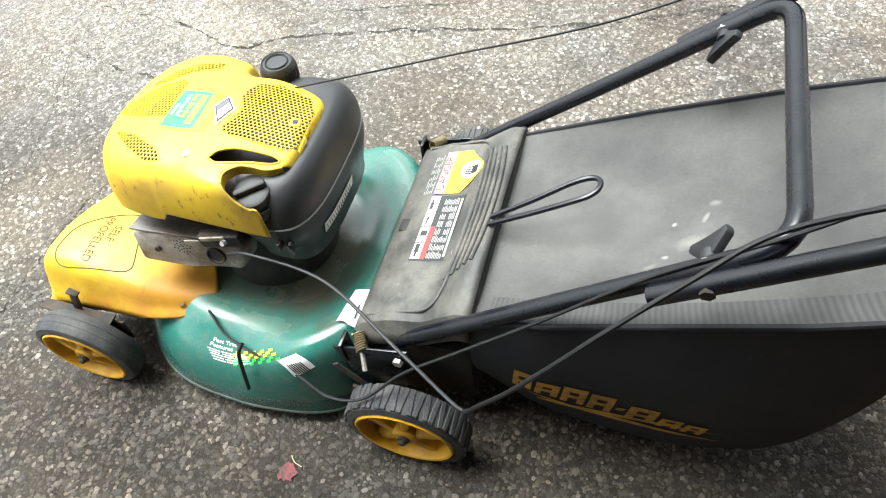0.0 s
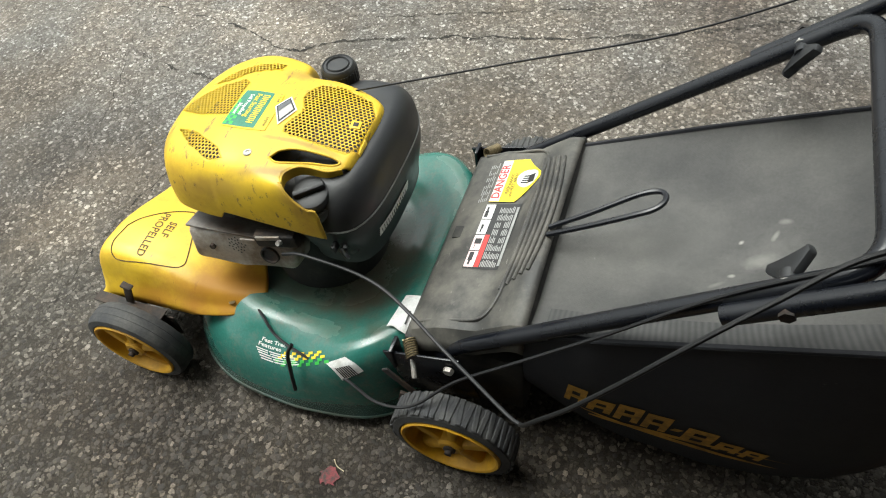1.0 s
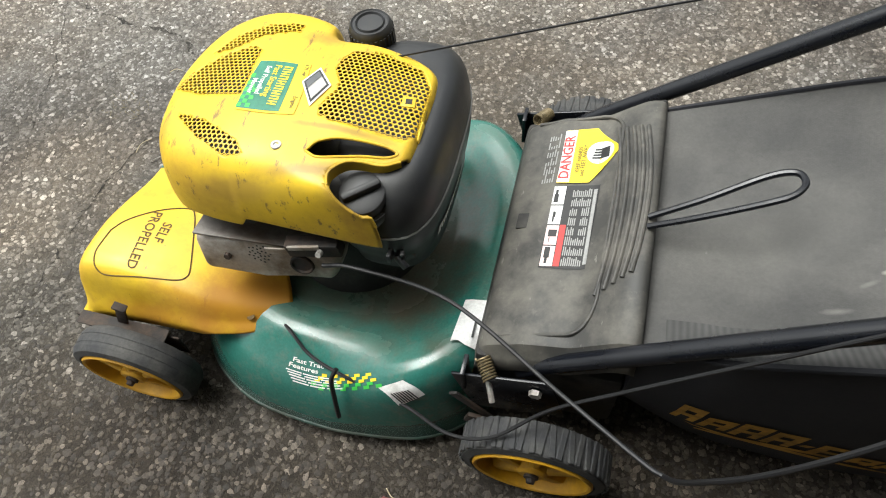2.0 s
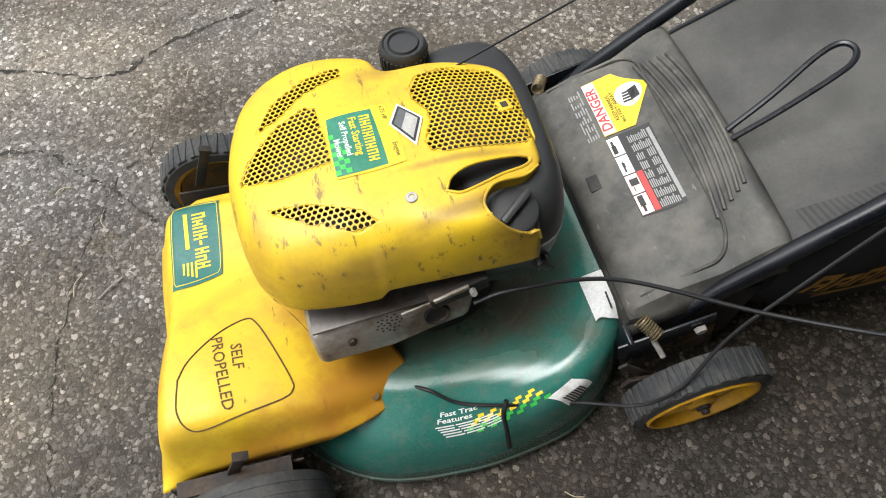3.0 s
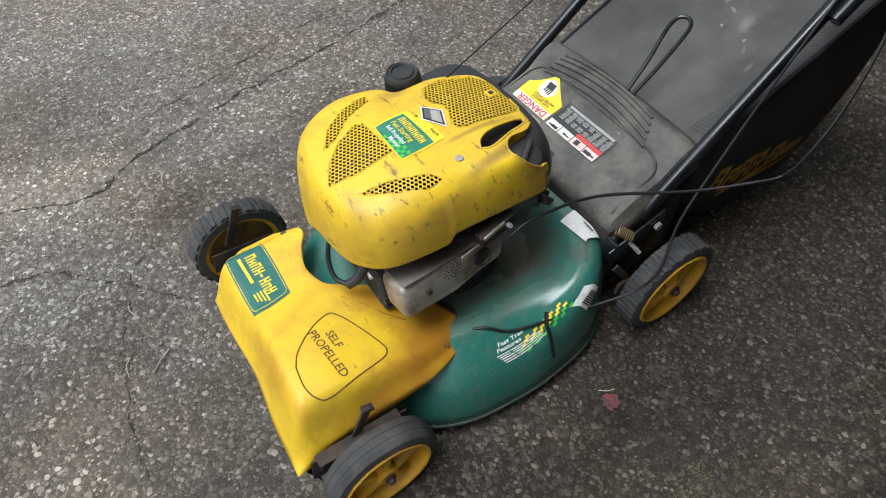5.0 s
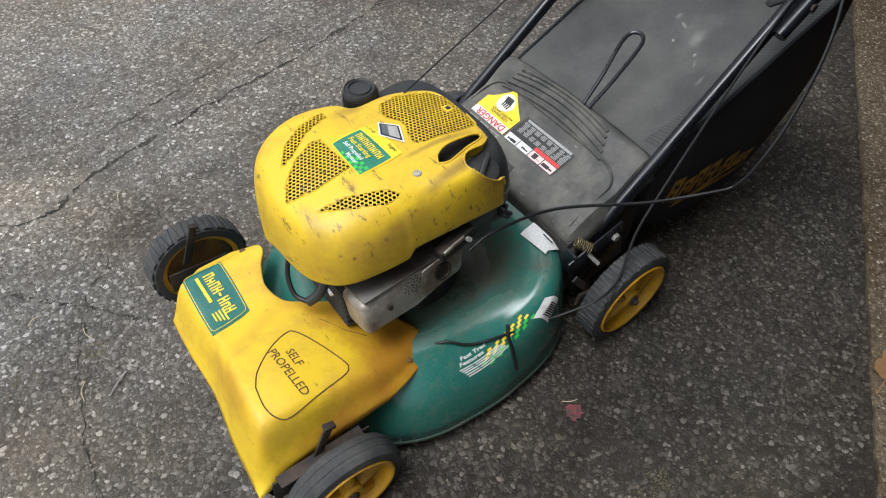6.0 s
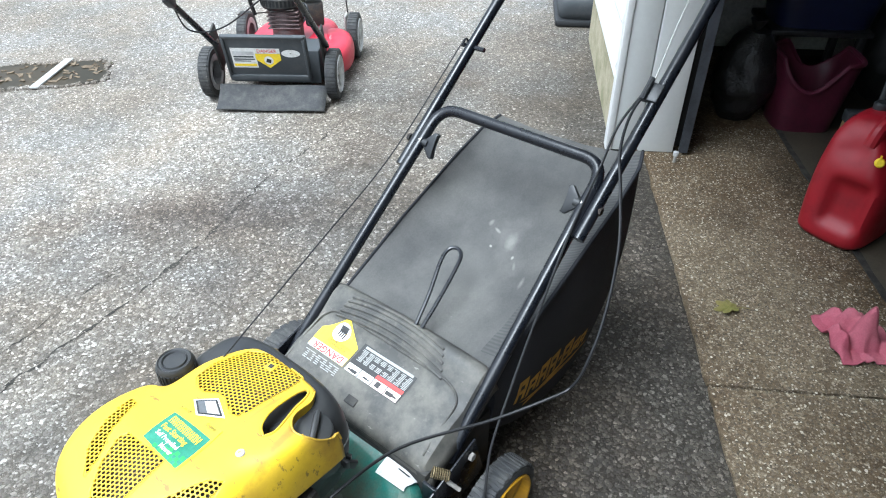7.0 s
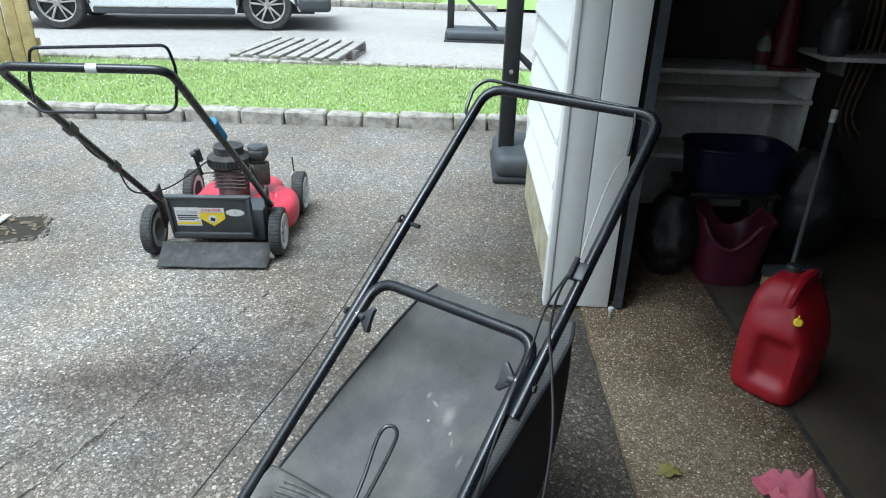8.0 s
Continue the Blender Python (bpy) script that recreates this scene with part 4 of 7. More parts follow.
lower = rounded([(-0.035, 0.10, 0.225), rail(0.0, 0.100), rail(0.452, 0.106), rail(0.452, 0.511), rail(0.0, 0.528), (-0.035, 0.530, 0.225)], 0.05)
handle_low = part("lower_handle", tube(lower, 0.0125, 14), TUBE, MOWER, "black painted steel lower handle tube")
upper = rounded([rail(0.328, 0.083), rail(0.906, 0.072), rail(0.906, 0.524), rail(0.328, 0.529)], 0.055)
handle_up = part("upper_handle", tube(upper, 0.0125, 14), TUBE, MOWER, "black painted steel upper handle tube")


# ---- details of the green and yellow mower ----
def quad_map(corners, over, off=0.0008, soft=0.06):
    """Maps the unit square onto a surface, between four plan corners, with softened corners."""
    a, b, c, d = [Vector((*q, 0)) for q in corners]

    def at(u, v):
        p, q = u * 2 - 1, v * 2 - 1
        u2, v2 = (p * (1 - soft * q * q) + 1) / 2, (q * (1 - soft * p * p) + 1) / 2
        s = a.lerp(b, u2).lerp(d.lerp(c, u2), v2)
        return over(s.x, s.y, off)
    return at


def decal(name, corners, over, mat, parent, off=0.0008, label="", n=14, soft=0.06):
    return part(name, sheet(n, n, quad_map(corners, over, off, soft)), mat, parent, label)


def lettering(name, words, place, mat, parent, bold=0.0):
    """Words laid on a surface: place(x, y) gives the world point of a point of the text (height 1)."""
    cu = bpy.data.curves.new(name, "FONT")
    cu.body, cu.size, cu.resolution_u, cu.offset = words, 1.0, 2, bold
    tmp = bpy.data.objects.new(name, cu)
    scene.collection.objects.link(tmp)
    me = bpy.data.meshes.new_from_object(tmp.evaluated_get(bpy.context.evaluated_depsgraph_get()))
    bpy.data.objects.remove(tmp)
    bm = bmesh.new()
    bm.from_mesh(me)
    bpy.data.meshes.remove(me)
    for v in bm.verts:
        v.co = place(v.co.x, v.co.y)
    return part(name, bm, mat, parent, smooth=False)


def on(over, x0, y0, dx, dy, size, off=0.0014):
    """Text placement: starts at x0, y0, runs along (dx, dy), its upper side to the left of that."""
    def place(tx, ty):
        return over(x0 + size * (tx * dx - ty * dy), y0 + size * (tx * dy + ty * dx), off)
    return place


def bars(name, rows, over, mat, parent, off=0.0012):
    """Plain strokes: each row is x0, x1, y0, y1 in plan."""
    bm = bmesh.new()
    for x0, x1, y0, y1 in rows:
        n = 4
        add_sheet(bm, n, n, lambda u, v: over(x0 + (x1 - x0) * u, y0 + (y1 - y0) * v, off))
    return tagged(part(name, bm, mat, parent, smooth=False), kind="stuff" if len(rows) > 10 else "")


random.seed(4)

# cover: name plate, outline and words
def cover_over(x, y, off=0.0):
    w = (y - 0.074) / 0.424
    x0, x1 = cover_front(y), cover_rear(y)
    v = min(1, max(0, (x - x0) / (x1 - x0)))
    return Vector((x, y, cover_z(x, y, v, w) + off))


plate = decal("name_plate", [(-0.703, 0.325), (-0.697, 0.490), (-0.620, 0.482), (-0.626, 0.336)], cover_over, LABEL_TEAL, cover, 0.0012, "teal name plate with yellow strokes", 16, 0.05)
line = [quad_map([(-0.703, 0.325), (-0.697, 0.490), (-0.620, 0.482), (-0.626, 0.336)], cover_over, 0.0016, 0.05)(0.5 + 0.46 * c, 0.5 + 0.46 * s) for c, s in ((max(-1, min(1, 1.35 * math.cos(t))), max(-1, min(1, 1.35 * math.sin(t)))) for t in (k * math.pi / 30 for k in range(60)))]
part("plate_border", tube(line, 0.0007, 4, True), LABEL_YELLOW, plate)
rows = []
for k, h in enumerate((0.021, 0.016, 0.021, 0.021, 0.004, 0.021, 0.016, 0.021)):
    y = 0.455 - k * 0.0125
    if h < 0.01:
        rows.append((-0.656, -0.652, y - 0.0075, y))
        continue
    mid = -0.664 + h * (0.40 if k % 2 else 0.78)
    rows += [(-0.664, -0.664 + h, y - 0.0030, y), (-0.664, -0.664 + h, y - 0.0098, y - 0.0068), (mid, mid + 0.004, y - 0.0068, y - 0.0030)]
rows += [(-0.677, -0.671, 0.395, 0.458)] + [(-0.684 + 0.006 * k, -0.681 + 0.006 * k, 0.352 - 0.003 * k, 0.372) for k in range(4)]
bars("plate_print", rows, cover_over, LABEL_YELLOW, plate, 0.0018)
SCRIBE = plain("dark_scribed_line", (0.10, 0.06, 0.015), 0.8)
badge = spline([(x, y, 0) for x, y in ((-0.690, 0.176), (-0.674, 0.202), (-0.635, 0.235), (-0.600, 0.250), (-0.586, 0.240), (-0.570, 0.203), (-0.552, 0.150), (-0.552, 0.134), (-0.565, 0.125), (-0.605, 0.117), (-0.660, 0.108), (-0.684, 0.112), (-0.694, 0.136), (-0.690, 0.176))], 6)[:-1]
part("scribed_outline", tube([cover_over(p.x, p.y, 0.0002) for p in badge], 0.0012, 5, True), SCRIBE, cover)
lettering("lettering", "SELF", on(cover_over, -0.6215, 0.213, 0.03, -1.0, 0.0200, 0.0006), SCRIBE, cover, 0.01)
lettering("lettering", "PROPELLED", on(cover_over, -0.6455, 0.228, 0.07, -1.0, 0.0205, 0.0006), SCRIBE, cover, 0.01)
for x, y in ((-0.577, 0.472), (-0.452, 0.112), (-0.425, 0.123)):
    part("screw_hole", lathe([(0.0001, 0.0), (0.0055, 0.0), (0.0060, 0.0004)], 14, Matrix.Translation(cover_over(x, y, 0.0012))), SCRIBE, cover)
part("crack_line", tube([cover_over(x, y, 0.0002) for x, y in ((-0.560, 0.275), (-0.535, 0.240), (-0.515, 0.205), (-0.490, 0.180))], 0.0007, 4), SCRIBE, cover)

# shroud: engine label, crest, boss, screw
def label_over(x, y, off=0.0):
    return shroud_over(x - 0.009, 0.297 + (y - 0.331) * 0.88, off)


lab = [(-0.419, 0.279), (-0.417, 0.381), (-0.345, 0.384), (-0.337, 0.283)]
eng = decal("engine_label", lab, label_over, LABEL_YELLOW, shroud, 0.0010, "green and yellow engine label", 18, 0.05)
decal("green_field", [(-0.417, 0.283), (-0.415, 0.377), (-0.362, 0.379), (-0.358, 0.285)], label_over, LABEL_GREEN, eng, 0.0014, "", 16, 0.03)
rows = []
for k in range(8):
    y = 0.369 - 0.0095 * k
    mid = -0.378 + (0.004 if k % 2 else 0.0095)
    rows += [(-0.378, -0.366, y - 0.0022, y), (-0.378, -0.366, y - 0.0072, y - 0.0050), (mid, mid + 0.0025, y - 0.0050, y - 0.0022)]
bars("label_print", rows, label_over, LABEL_YELLOW, eng, 0.0019)
PALE_INK = plain("white_ink", (0.75, 0.78, 0.74), 0.45)
lettering("lettering", "Fast Starting", on(label_over, -0.390, 0.370, 0.02, -1, 0.0125, 0.0019), LABEL_YELLOW, eng, 0.015)
lettering("lettering", "Self Propelled", on(label_over, -0.401, 0.366, 0.02, -1, 0.0100, 0.0019), PALE_INK, eng, 0.015)
lettering("lettering", "Mower", on(label_over, -0.411, 0.340, 0.02, -1, 0.0100, 0.0019), PALE_INK, eng, 0.015)
lettering("lettering", "6.75 HP", on(label_over, -0.353, 0.379, 0.05, -1, 0.0075, 0.0016), INK, eng)
lettering("lettering", "Engine", on(label_over, -0.349, 0.316, 0.06, -1, 0.0085, 0.0016), INK, eng)
rows = [(-0.4165 + 0.006 * i, -0.4105 + 0.006 * i, 0.286 + 0.007 * j, 0.293 + 0.007 * j) for i in range(3) for j in range(10) if (i + j) % 2 == 0 and j < 9 - 2 * i]
bars("chequer", rows, label_over, BRIGHT_GREEN, eng, 0.0017)
dia = [(-0.356, 0.309), (-0.341, 0.337), (-0.317, 0.309), (-0.333, 0.272)]


def shrunk(k):
    cx, cy = sum(p[0] for p in dia) / 4, sum(p[1] for p in dia) / 4
    return [(cx + (x - cx) * k, cy + (y - cy) * k) for x, y in dia]


crest = decal("crest", dia, shroud_over, WHITE, shroud, 0.0016, "silver diamond crest with a dark outline", 10, 0.0)
decal("crest_line", shrunk(0.86), shroud_over, INK, crest, 0.0021, "", 10, 0.0)
decal("crest_field", shrunk(0.70), shroud_over, STEEL, crest, 0.0026, "", 10, 0.0)
a, b, c, d = shrunk(0.70)
decal("crest_field", [a, b, tuple(Vector(b).lerp(Vector(c), 0.38)), tuple(Vector(a).lerp(Vector(d), 0.38))], shroud_over, CHARCOAL_INK, crest, 0.0031, "", 8, 0.0)
boss = part("square_boss", box((0.017, 0.017, 0.004), Matrix.Translation(shroud_over(-0.220, 0.312, 0.0)) @ pose(0, 0, 0, 0, 6, 8), 0.001), YELLOW, shroud)
part("square_hole", box((0.008, 0.008, 0.0045), Matrix.Translation(shroud_over(-0.220, 0.312, 0.0004)) @ pose(0, 0, 0, 0, 6, 8)), DARK, shroud)
part("screw", lathe([(0.0001, 0.0), (0.003, 0.0), (0.0035, 0.0012), (0.0062, 0.0012), (0.007, 0.0)], 14, Matrix.Translation(shroud_over(-0.354, 0.211, 0.0002))), STEEL, shroud)

# fuel cap and knob
fuel = part("fuel_cap", lathe([(0.026, 0.425), (0.0295, 0.444), (0.030, 0.474), (0.0285, 0.480), (0.026, 0.483), (0.024, 0.481), (0.0205, 0.481), (0.019, 0.484), (0.017, 0.481), (0.0001, 0.481)], 40, Matrix.Translation((-0.310, 0.440, 0.003))), BLACK_PLASTIC, tank, "black ribbed fuel cap")
bm = bmesh.new()
for k in range(30):
    add_box(bm, (0.003, 0.0035, 0.024), Matrix.Translation((-0.310, 0.440, 0.464)) @ pose(0, 0, 0, 0, 0, 12 * k) @ Matrix.Translation((0.0297, 0, 0)))
part("grip_ring", bm, BLACK_PLASTIC, fuel, smooth=False)
part("neck", lathe([(0.042, 0.375), (0.040, 0.41), (0.034, 0.43), (0.028, 0.435)], 28, Matrix.Translation((-0.310, 0.438, 0.004))), BLACK_PLASTIC, tank)
km = Matrix.Translation((-0.246, 0.188, 0.452)) @ pose(0, 0, 0, 14, 4, 0)
knob = part("filler_knob", lathe([(0.026, -0.030), (0.0285, -0.012), (0.029, 0.0), (0.027, 0.005), (0.022, 0.007), (0.0001, 0.007)], 36, km), BLACK_PLASTIC, tank, "round black plastic knob with a grip bar")
part("grip", box((0.050, 0.010, 0.014), km @ pose(0, 0, 0.011, 0, 0, 38), 0.004), BLACK_PLASTIC, knob)
part("knob_collar", lathe([(0.034, -0.040), (0.036, -0.02), (0.033, -0.012), (0.028, -0.012)], 36, km), BLACK_PLASTIC, tank)


def tank_side(y, z):
    best = min((abs(tank_at(u, v).y - y) + abs(tank_at(u, v).z - z), u, v) for u in [k / 200 for k in range(-30, 31)] for v in [j / 40 for j in range(24)])
    return tank_at(best[1], best[2])


def tank_map(u, v):
    y, z = 0.225 + 0.11 * u, 0.326 + 0.024 * v
    return Vector((tank_side(y, z).x + 0.0015, y, z))


part("rating_label", sheet(8, 4, tank_map), WHITE, tank, "white bar-code label on the tank")
bm = bmesh.new()
for k in range(14):
    y = 0.232 + 0.0068 * k
    add_box(bm, (0.0006, 0.0006 + 0.0014 * random.random(), 0.012), Matrix.Translation((tank_side(y, 0.338).x + 0.002, y, 0.338)))
part("bar_code", bm, INK, tank, smooth=False)

# muffler guard and linkage on the near side
mm = pose(-0.405, 0.180, 0.300, -12, 0, 3)
guard = [(-0.103, 0.030), (-0.102, -0.040), (-0.005, -0.034), (0.098, -0.028), (0.112, 0.026), (0.0, 0.036)]
bm = bmesh.new()
near, far = ([bm.verts.new(mm @ Vector((x, y, z))) for x, z in guard] for y in (-0.030, 0.035))
near_face = bm.faces.new(near)
bm.faces.new(far[::-1])
for k in range(6):
    bm.faces.new((near[k], far[k], far[(k + 1) % 6], near[(k + 1) % 6]))
bmesh.ops.bevel(bm, geom=list(bm.edges), offset=0.013, segments=4, affect="EDGES", profile=0.5)
SOOTY_STEEL = surface("sooty_steel", (0.42, 0.385, 0.34), (0.19, 0.135, 0.09), 0.42, 0.30, 16, 180, (0.40, 0.66), 0.2, 0.0006, 0.7)
muffler = part("muffler", bm, SOOTY_STEEL, MOWER, "sooty steel muffler guard with punched holes")
part("heat_shield", box((0.200, 0.070, 0.004), mm @ pose(0.004, 0.002, 0.037, 0, 1, 0), 0.001), surface("burnt_plate", (0.17, 0.155, 0.14), (0.085, 0.062, 0.046), 0.45, 0.3, 14, 150, (0.42, 0.7), 0.2), muffler, "dark iron shield plate")
part("shield_flange", box((0.085, 0.003, 0.014), pose(-0.350, 0.154, 0.340, 0, -4, 6), 0.001), SOOTY_STEEL, muffler)
bm = bmesh.new()
for k in range(26):
    a, r = k * 2.4, 0.0035 * math.sqrt(k)
    add_lathe(bm, [(0.0001, 0.0), (0.0017, 0.0)], 8, mm @ Matrix.Translation((-0.005 + r * math.cos(a), -0.0303, 0.012 + r * math.sin(a))) @ pose(0, 0, 0, 90, 0, 0))
part("punched_holes", bm, DARK, muffler)
part("outlet", lathe([(0.0001, 0.001), (0.013, 0.001), (0.0145, 0.004), (0.0165, 0.004), (0.0175, 0.0)], 24, mm @ Matrix.Translation((0.055, -0.0300, 0.002)) @ pose(0, 0, 0, 90, 0, 0)), RUST, muffler, "sooty round exhaust outlet")
part("muffler_bolt", lathe([(0.0001, 0.005), (0.005, 0.005), (0.006, 0)], 6, mm @ Matrix.Translation((-0.055, -0.0303, 0.0)) @ pose(0, 0, 0, 90, 0, 0)), RUST, muffler)
carb = part("control_bracket", box((0.075, 0.020, 0.026), pose(-0.320, 0.158, 0.358, 0, -8, 6), 0.003), RUST, MOWER, "dark steel cable bracket")
part("lever", box((0.045, 0.004, 0.008), pose(-0.330, 0.148, 0.366, 0, -10, 6), 0.001), SOOTY_STEEL, carb)
part("clamp_screw", lathe([(0.0001, 0.008), (0.004, 0.008), (0.0045, 0)], 8, pose(-0.305, 0.145, 0.368, 60, 0, 0)), STEEL, carb)
plug = part("spark_plug", tube(spline([(-0.510, 0.265, 0.285), (-0.528, 0.262, 0.268), (-0.545, 0.268, 0.255)], 6), 0.009, 10), BLACK_PLASTIC, MOWER, "black spark plug boot and lead")
part("porcelain", tube([(-0.512, 0.252, 0.272), (-0.495, 0.246, 0.276)], 0.007, 10), WHITE, plug)
part("lead", tube(spline([(-0.545, 0.268, 0.255), (-0.558, 0.290, 0.262), (-0.552, 0.318, 0.285), (-0.530, 0.335, 0.315), (-0.49, 0.34, 0.33)], 6), 0.0045, 8), CABLE, plug)
for k in range(7):
    part("cooling_fin", box((0.09, 0.19, 0.005), pose(-0.465, 0.300, 0.225 + 0.014 * k), 0.001), DARK, MOWER, smooth=False)
bm = bmesh.new()
for k in range(6):
    add_box(bm, (0.006, 0.02, 0.016), pose(-0.218 + 0.012 * (k % 2), 0.165 + 0.01 * (k % 3), 0.362 - 0.006 * k, 10 * k, 0, 20 * k), 0.001)
part("air_filter_clips", bm, BLACK_PLASTIC, MOWER)

# discharge door: ribs, raised rim, slot, labels, lift loop
def rib_line(x, y0, y1, bow):
    return [door_over(x + bow * ((2 * t - 1) ** 2) * -1, y0 + (y1 - y0) * t, 0.0016) for t in (k / 20 for k in range(21))]


for k in range(5):
    part("grip_rib", tube(rib_line(0.052 + 0.0092 * k, 0.180 + 0.006 * k, 0.462 - 0.004 * k, 0.010), 0.0032, 8), GREY_PLASTIC, door)
rimline = rounded([door_over(-0.078, 0.125, 0.001), door_over(0.030, 0.128, 0.001), door_over(0.045, 0.165, 0.001), door_over(0.048, 0.47, 0.001), door_over(0.030, 0.495, 0.001), door_over(-0.078, 0.498, 0.001)], 0.03)
part("raised_rim", tube(rimline, 0.0028, 8), GREY_PLASTIC, door)
part("slot", box((0.017, 0.026, 0.004), Matrix.Translation(door_over(-0.072, 0.309, 0.0)) @ pose(0, 0, 0, 0, -18, 0), 0.001), DARK, door)
# Black bar that stands for the shadow gap under the rear lip.
part("rear_lip_shade", box((0.012, 0.40, 0.026), pose(0.100, 0.31, 0.330, 0, -15, 0), 0.004), DARK, door)
warn = decal("warning_label", [(-0.037, 0.225), (-0.035, 0.366), (0.028, 0.366), (0.025, 0.224)], door_over, INK, door, 0.0010, "black and white picture warning label", 14, 0.01)
pane_rows = [(-0.0355, -0.0185, 0.228 + 0.0345 * k, 0.2605 + 0.0345 * k) for k in range(4)]
bars("picture_panel", pane_rows[2:], door_over, WHITE, warn, 0.0016)
PINK = plain("pale_pink_label", (0.75, 0.55, 0.53), 0.5)
bars("picture_panel", pane_rows[:2], door_over, PINK, warn, 0.0016)
bars("white_stripe", [(0.0205, 0.0252, 0.232, 0.358)], door_over, GREY_INK, warn, 0.0016)
bars("red_stripe", [(-0.0175, -0.0095, 0.228, 0.296)], door_over, RED_INK, warn, 0.0016)
fine = [(-0.0078 + 0.0027 * r, -0.0063 + 0.0027 * r, y, min(y + 0.009 + 0.006 * random.random(), 0.361)) for r in range(10) for y in (0.229 + 0.0165 * j for j in range(8)) if not (r in (4, 5) and 3 < (y - 0.229) / 0.0165 < 5)]
bars("fine_print", fine, door_over, GREY_INK, warn, 0.0016)
figures = [(-0.034 + 0.012 * random.random(), -0.029 + 0.011 * random.random(), y, y + 0.008 + 0.01 * random.random()) for y in (0.232, 0.241, 0.266, 0.276, 0.301, 0.309, 0.335, 0.345)]
bars("pictogram", figures, door_over, INK, warn, 0.0019)


def fan(name, pts, over, mat, parent, off):
    """A flat label of any outline that follows the surface below it."""
    ring = [tuple(Vector(a).lerp(Vector(b), k / 5)) for a, b in zip(pts, pts[1:] + pts[:1]) for k in range(5)]
    cx, cy = sum(p[0] for p in pts) / len(pts), sum(p[1] for p in pts) / len(pts)
    return part(name, sheet(len(ring), 8, lambda u, v: over(*(cx + (ring[int(round(u * len(ring))) % len(ring)][0] - cx) * (0.02 + 0.98 * v), cy + (ring[int(round(u * len(ring))) % len(ring)][1] - cy) * (0.02 + 0.98 * v)), off), True), mat, parent, smooth=False)


danger = fan("danger_label", [(-0.035, 0.370), (0.011, 0.370), (0.048, 0.425), (0.012, 0.474), (-0.033, 0.472)], door_over, LABEL_YELLOW, door, 0.0022)
tagged(danger, "yellow danger label with a white roundel")
bars("white_band", [(-0.0345, -0.017, 0.371, 0.471)], door_over, WHITE, danger, 0.0028)
lettering("lettering", "DANGER", on(door_over, -0.0195, 0.377, 0.0, 1.0, 0.0205, 0.0034), RED_INK, danger, 0.02)
lettering("lettering", "KEEP HANDS", on(door_over, -0.0055, 0.388, 0.0, 1.0, 0.0085, 0.0034), INK, danger)
lettering("lettering", "and FEET AWAY", on(door_over, 0.0015, 0.381, 0.0, 1.0, 0.0085, 0.0034), INK, danger)
fan("roundel", [(0.020 + 0.0185 * math.cos(t), 0.425 + 0.021 * math.sin(t)) for t in (k * math.pi / 12 for k in range(24))], door_over, WHITE, danger, 0.0028)
bars("pictogram", [(0.010 + 0.001 * k, 0.027 + 0.001 * k, 0.413 + 0.0052 * k, 0.4162 + 0.0052 * k) for k in range(4)] + [(0.022, 0.033, 0.413, 0.433)], door_over, INK, danger, 0.0034)
bars("fine_print", [(-0.0565 + 0.0036 * r, -0.0547 + 0.0036 * r, y, y + 0.005 + 0.011 * random.random()) for r in range(5) for y in (0.373 + 0.0165 * j for j in range(6))], door_over, GREY_INK, door, 0.0012)
loop = spline([(0.092, 0.270, 0.360), (0.150, 0.273, 0.394), (0.212, 0.281, 0.428), (0.238, 0.289, 0.440), (0.249, 0.305, 0.444), (0.241, 0.322, 0.440), (0.212, 0.320, 0.428), (0.150, 0.299, 0.394), (0.092, 0.285, 0.360)], 6)
part("lift_loop", tube(loop, 0.0042, 8), TUBE, door, "bent black wire lift loop")

# deck labels, in angle and share of the reach
def deck_strip(a0, s0, per_a, per_s, off=0.0012):
    def place(tx, ty):
        q = deck_polar(radians(a0 + per_a * tx), s0 - per_s * ty)
        o = Vector((CX, CY, 0.10))
        return q + (q - o).normalized() * off
    return place


lettering("decal", "Fast Trac", deck_strip(-104, 0.815, 3.4, 0.026), PALE_INK, deck, 0.02)
lettering("decal", "Features", deck_strip(-105, 0.840, 3.4, 0.026), PALE_INK, deck, 0.02)
for r in range(5):
    for j in range(3):
        p = deck_strip(-106 + 0.8 * r + 6.5 * j + 0.5, 0.856 + 0.0095 * r, 5.2 + random.random(), 0.0046)
        part("decal_line", sheet(5, 2, lambda u, v: p(u, v)), PALE_INK, deck, smooth=False)
for mat, test in ((LABEL_YELLOW, 0), (BRIGHT_GREEN, 1)):
    for i in range(13):
        for j in range(5):
            keep = (i + j) % 2 == 0 and (j < 3) == (test == 0) and i + j > 3 + 2 * (j == 4)
            if keep:
                p = deck_strip(-100 + 2.1 * i + 0.8 * j, 0.897 - 0.013 * (4 - j) + 0.004, 2.0, 0.013)
                part("chequer_square", sheet(3, 3, lambda u, v: p(u, v)), mat, deck, smooth=False)
part("rating_label", sheet(8, 8, lambda u, v: deck_over(-0.137 + 0.036 * u + 0.004 * v, 0.118 + 0.074 * v + 0.004 * max(0, 1 - 8 * v) * max(0, math.sin(6 * u)), 0.003 + 0.004 * (1 - v))), WHITE, deck, "torn white paper label")
part("bar_code", sheet(3, 8, lambda u, v: deck_over(-0.110 + 0.003 * u, 0.130 + 0.026 * v, 0.0085)), INK, deck)
p_tag = deck_strip(-66, 0.958, 1, 1)
part("torn_tag", sheet(6, 6, lambda u, v: p_tag(8.0 * u - 5 * v, 0.058 * v + 0.01 * u)), WHITE, deck, "torn foil tag")
bm = bmesh.new()
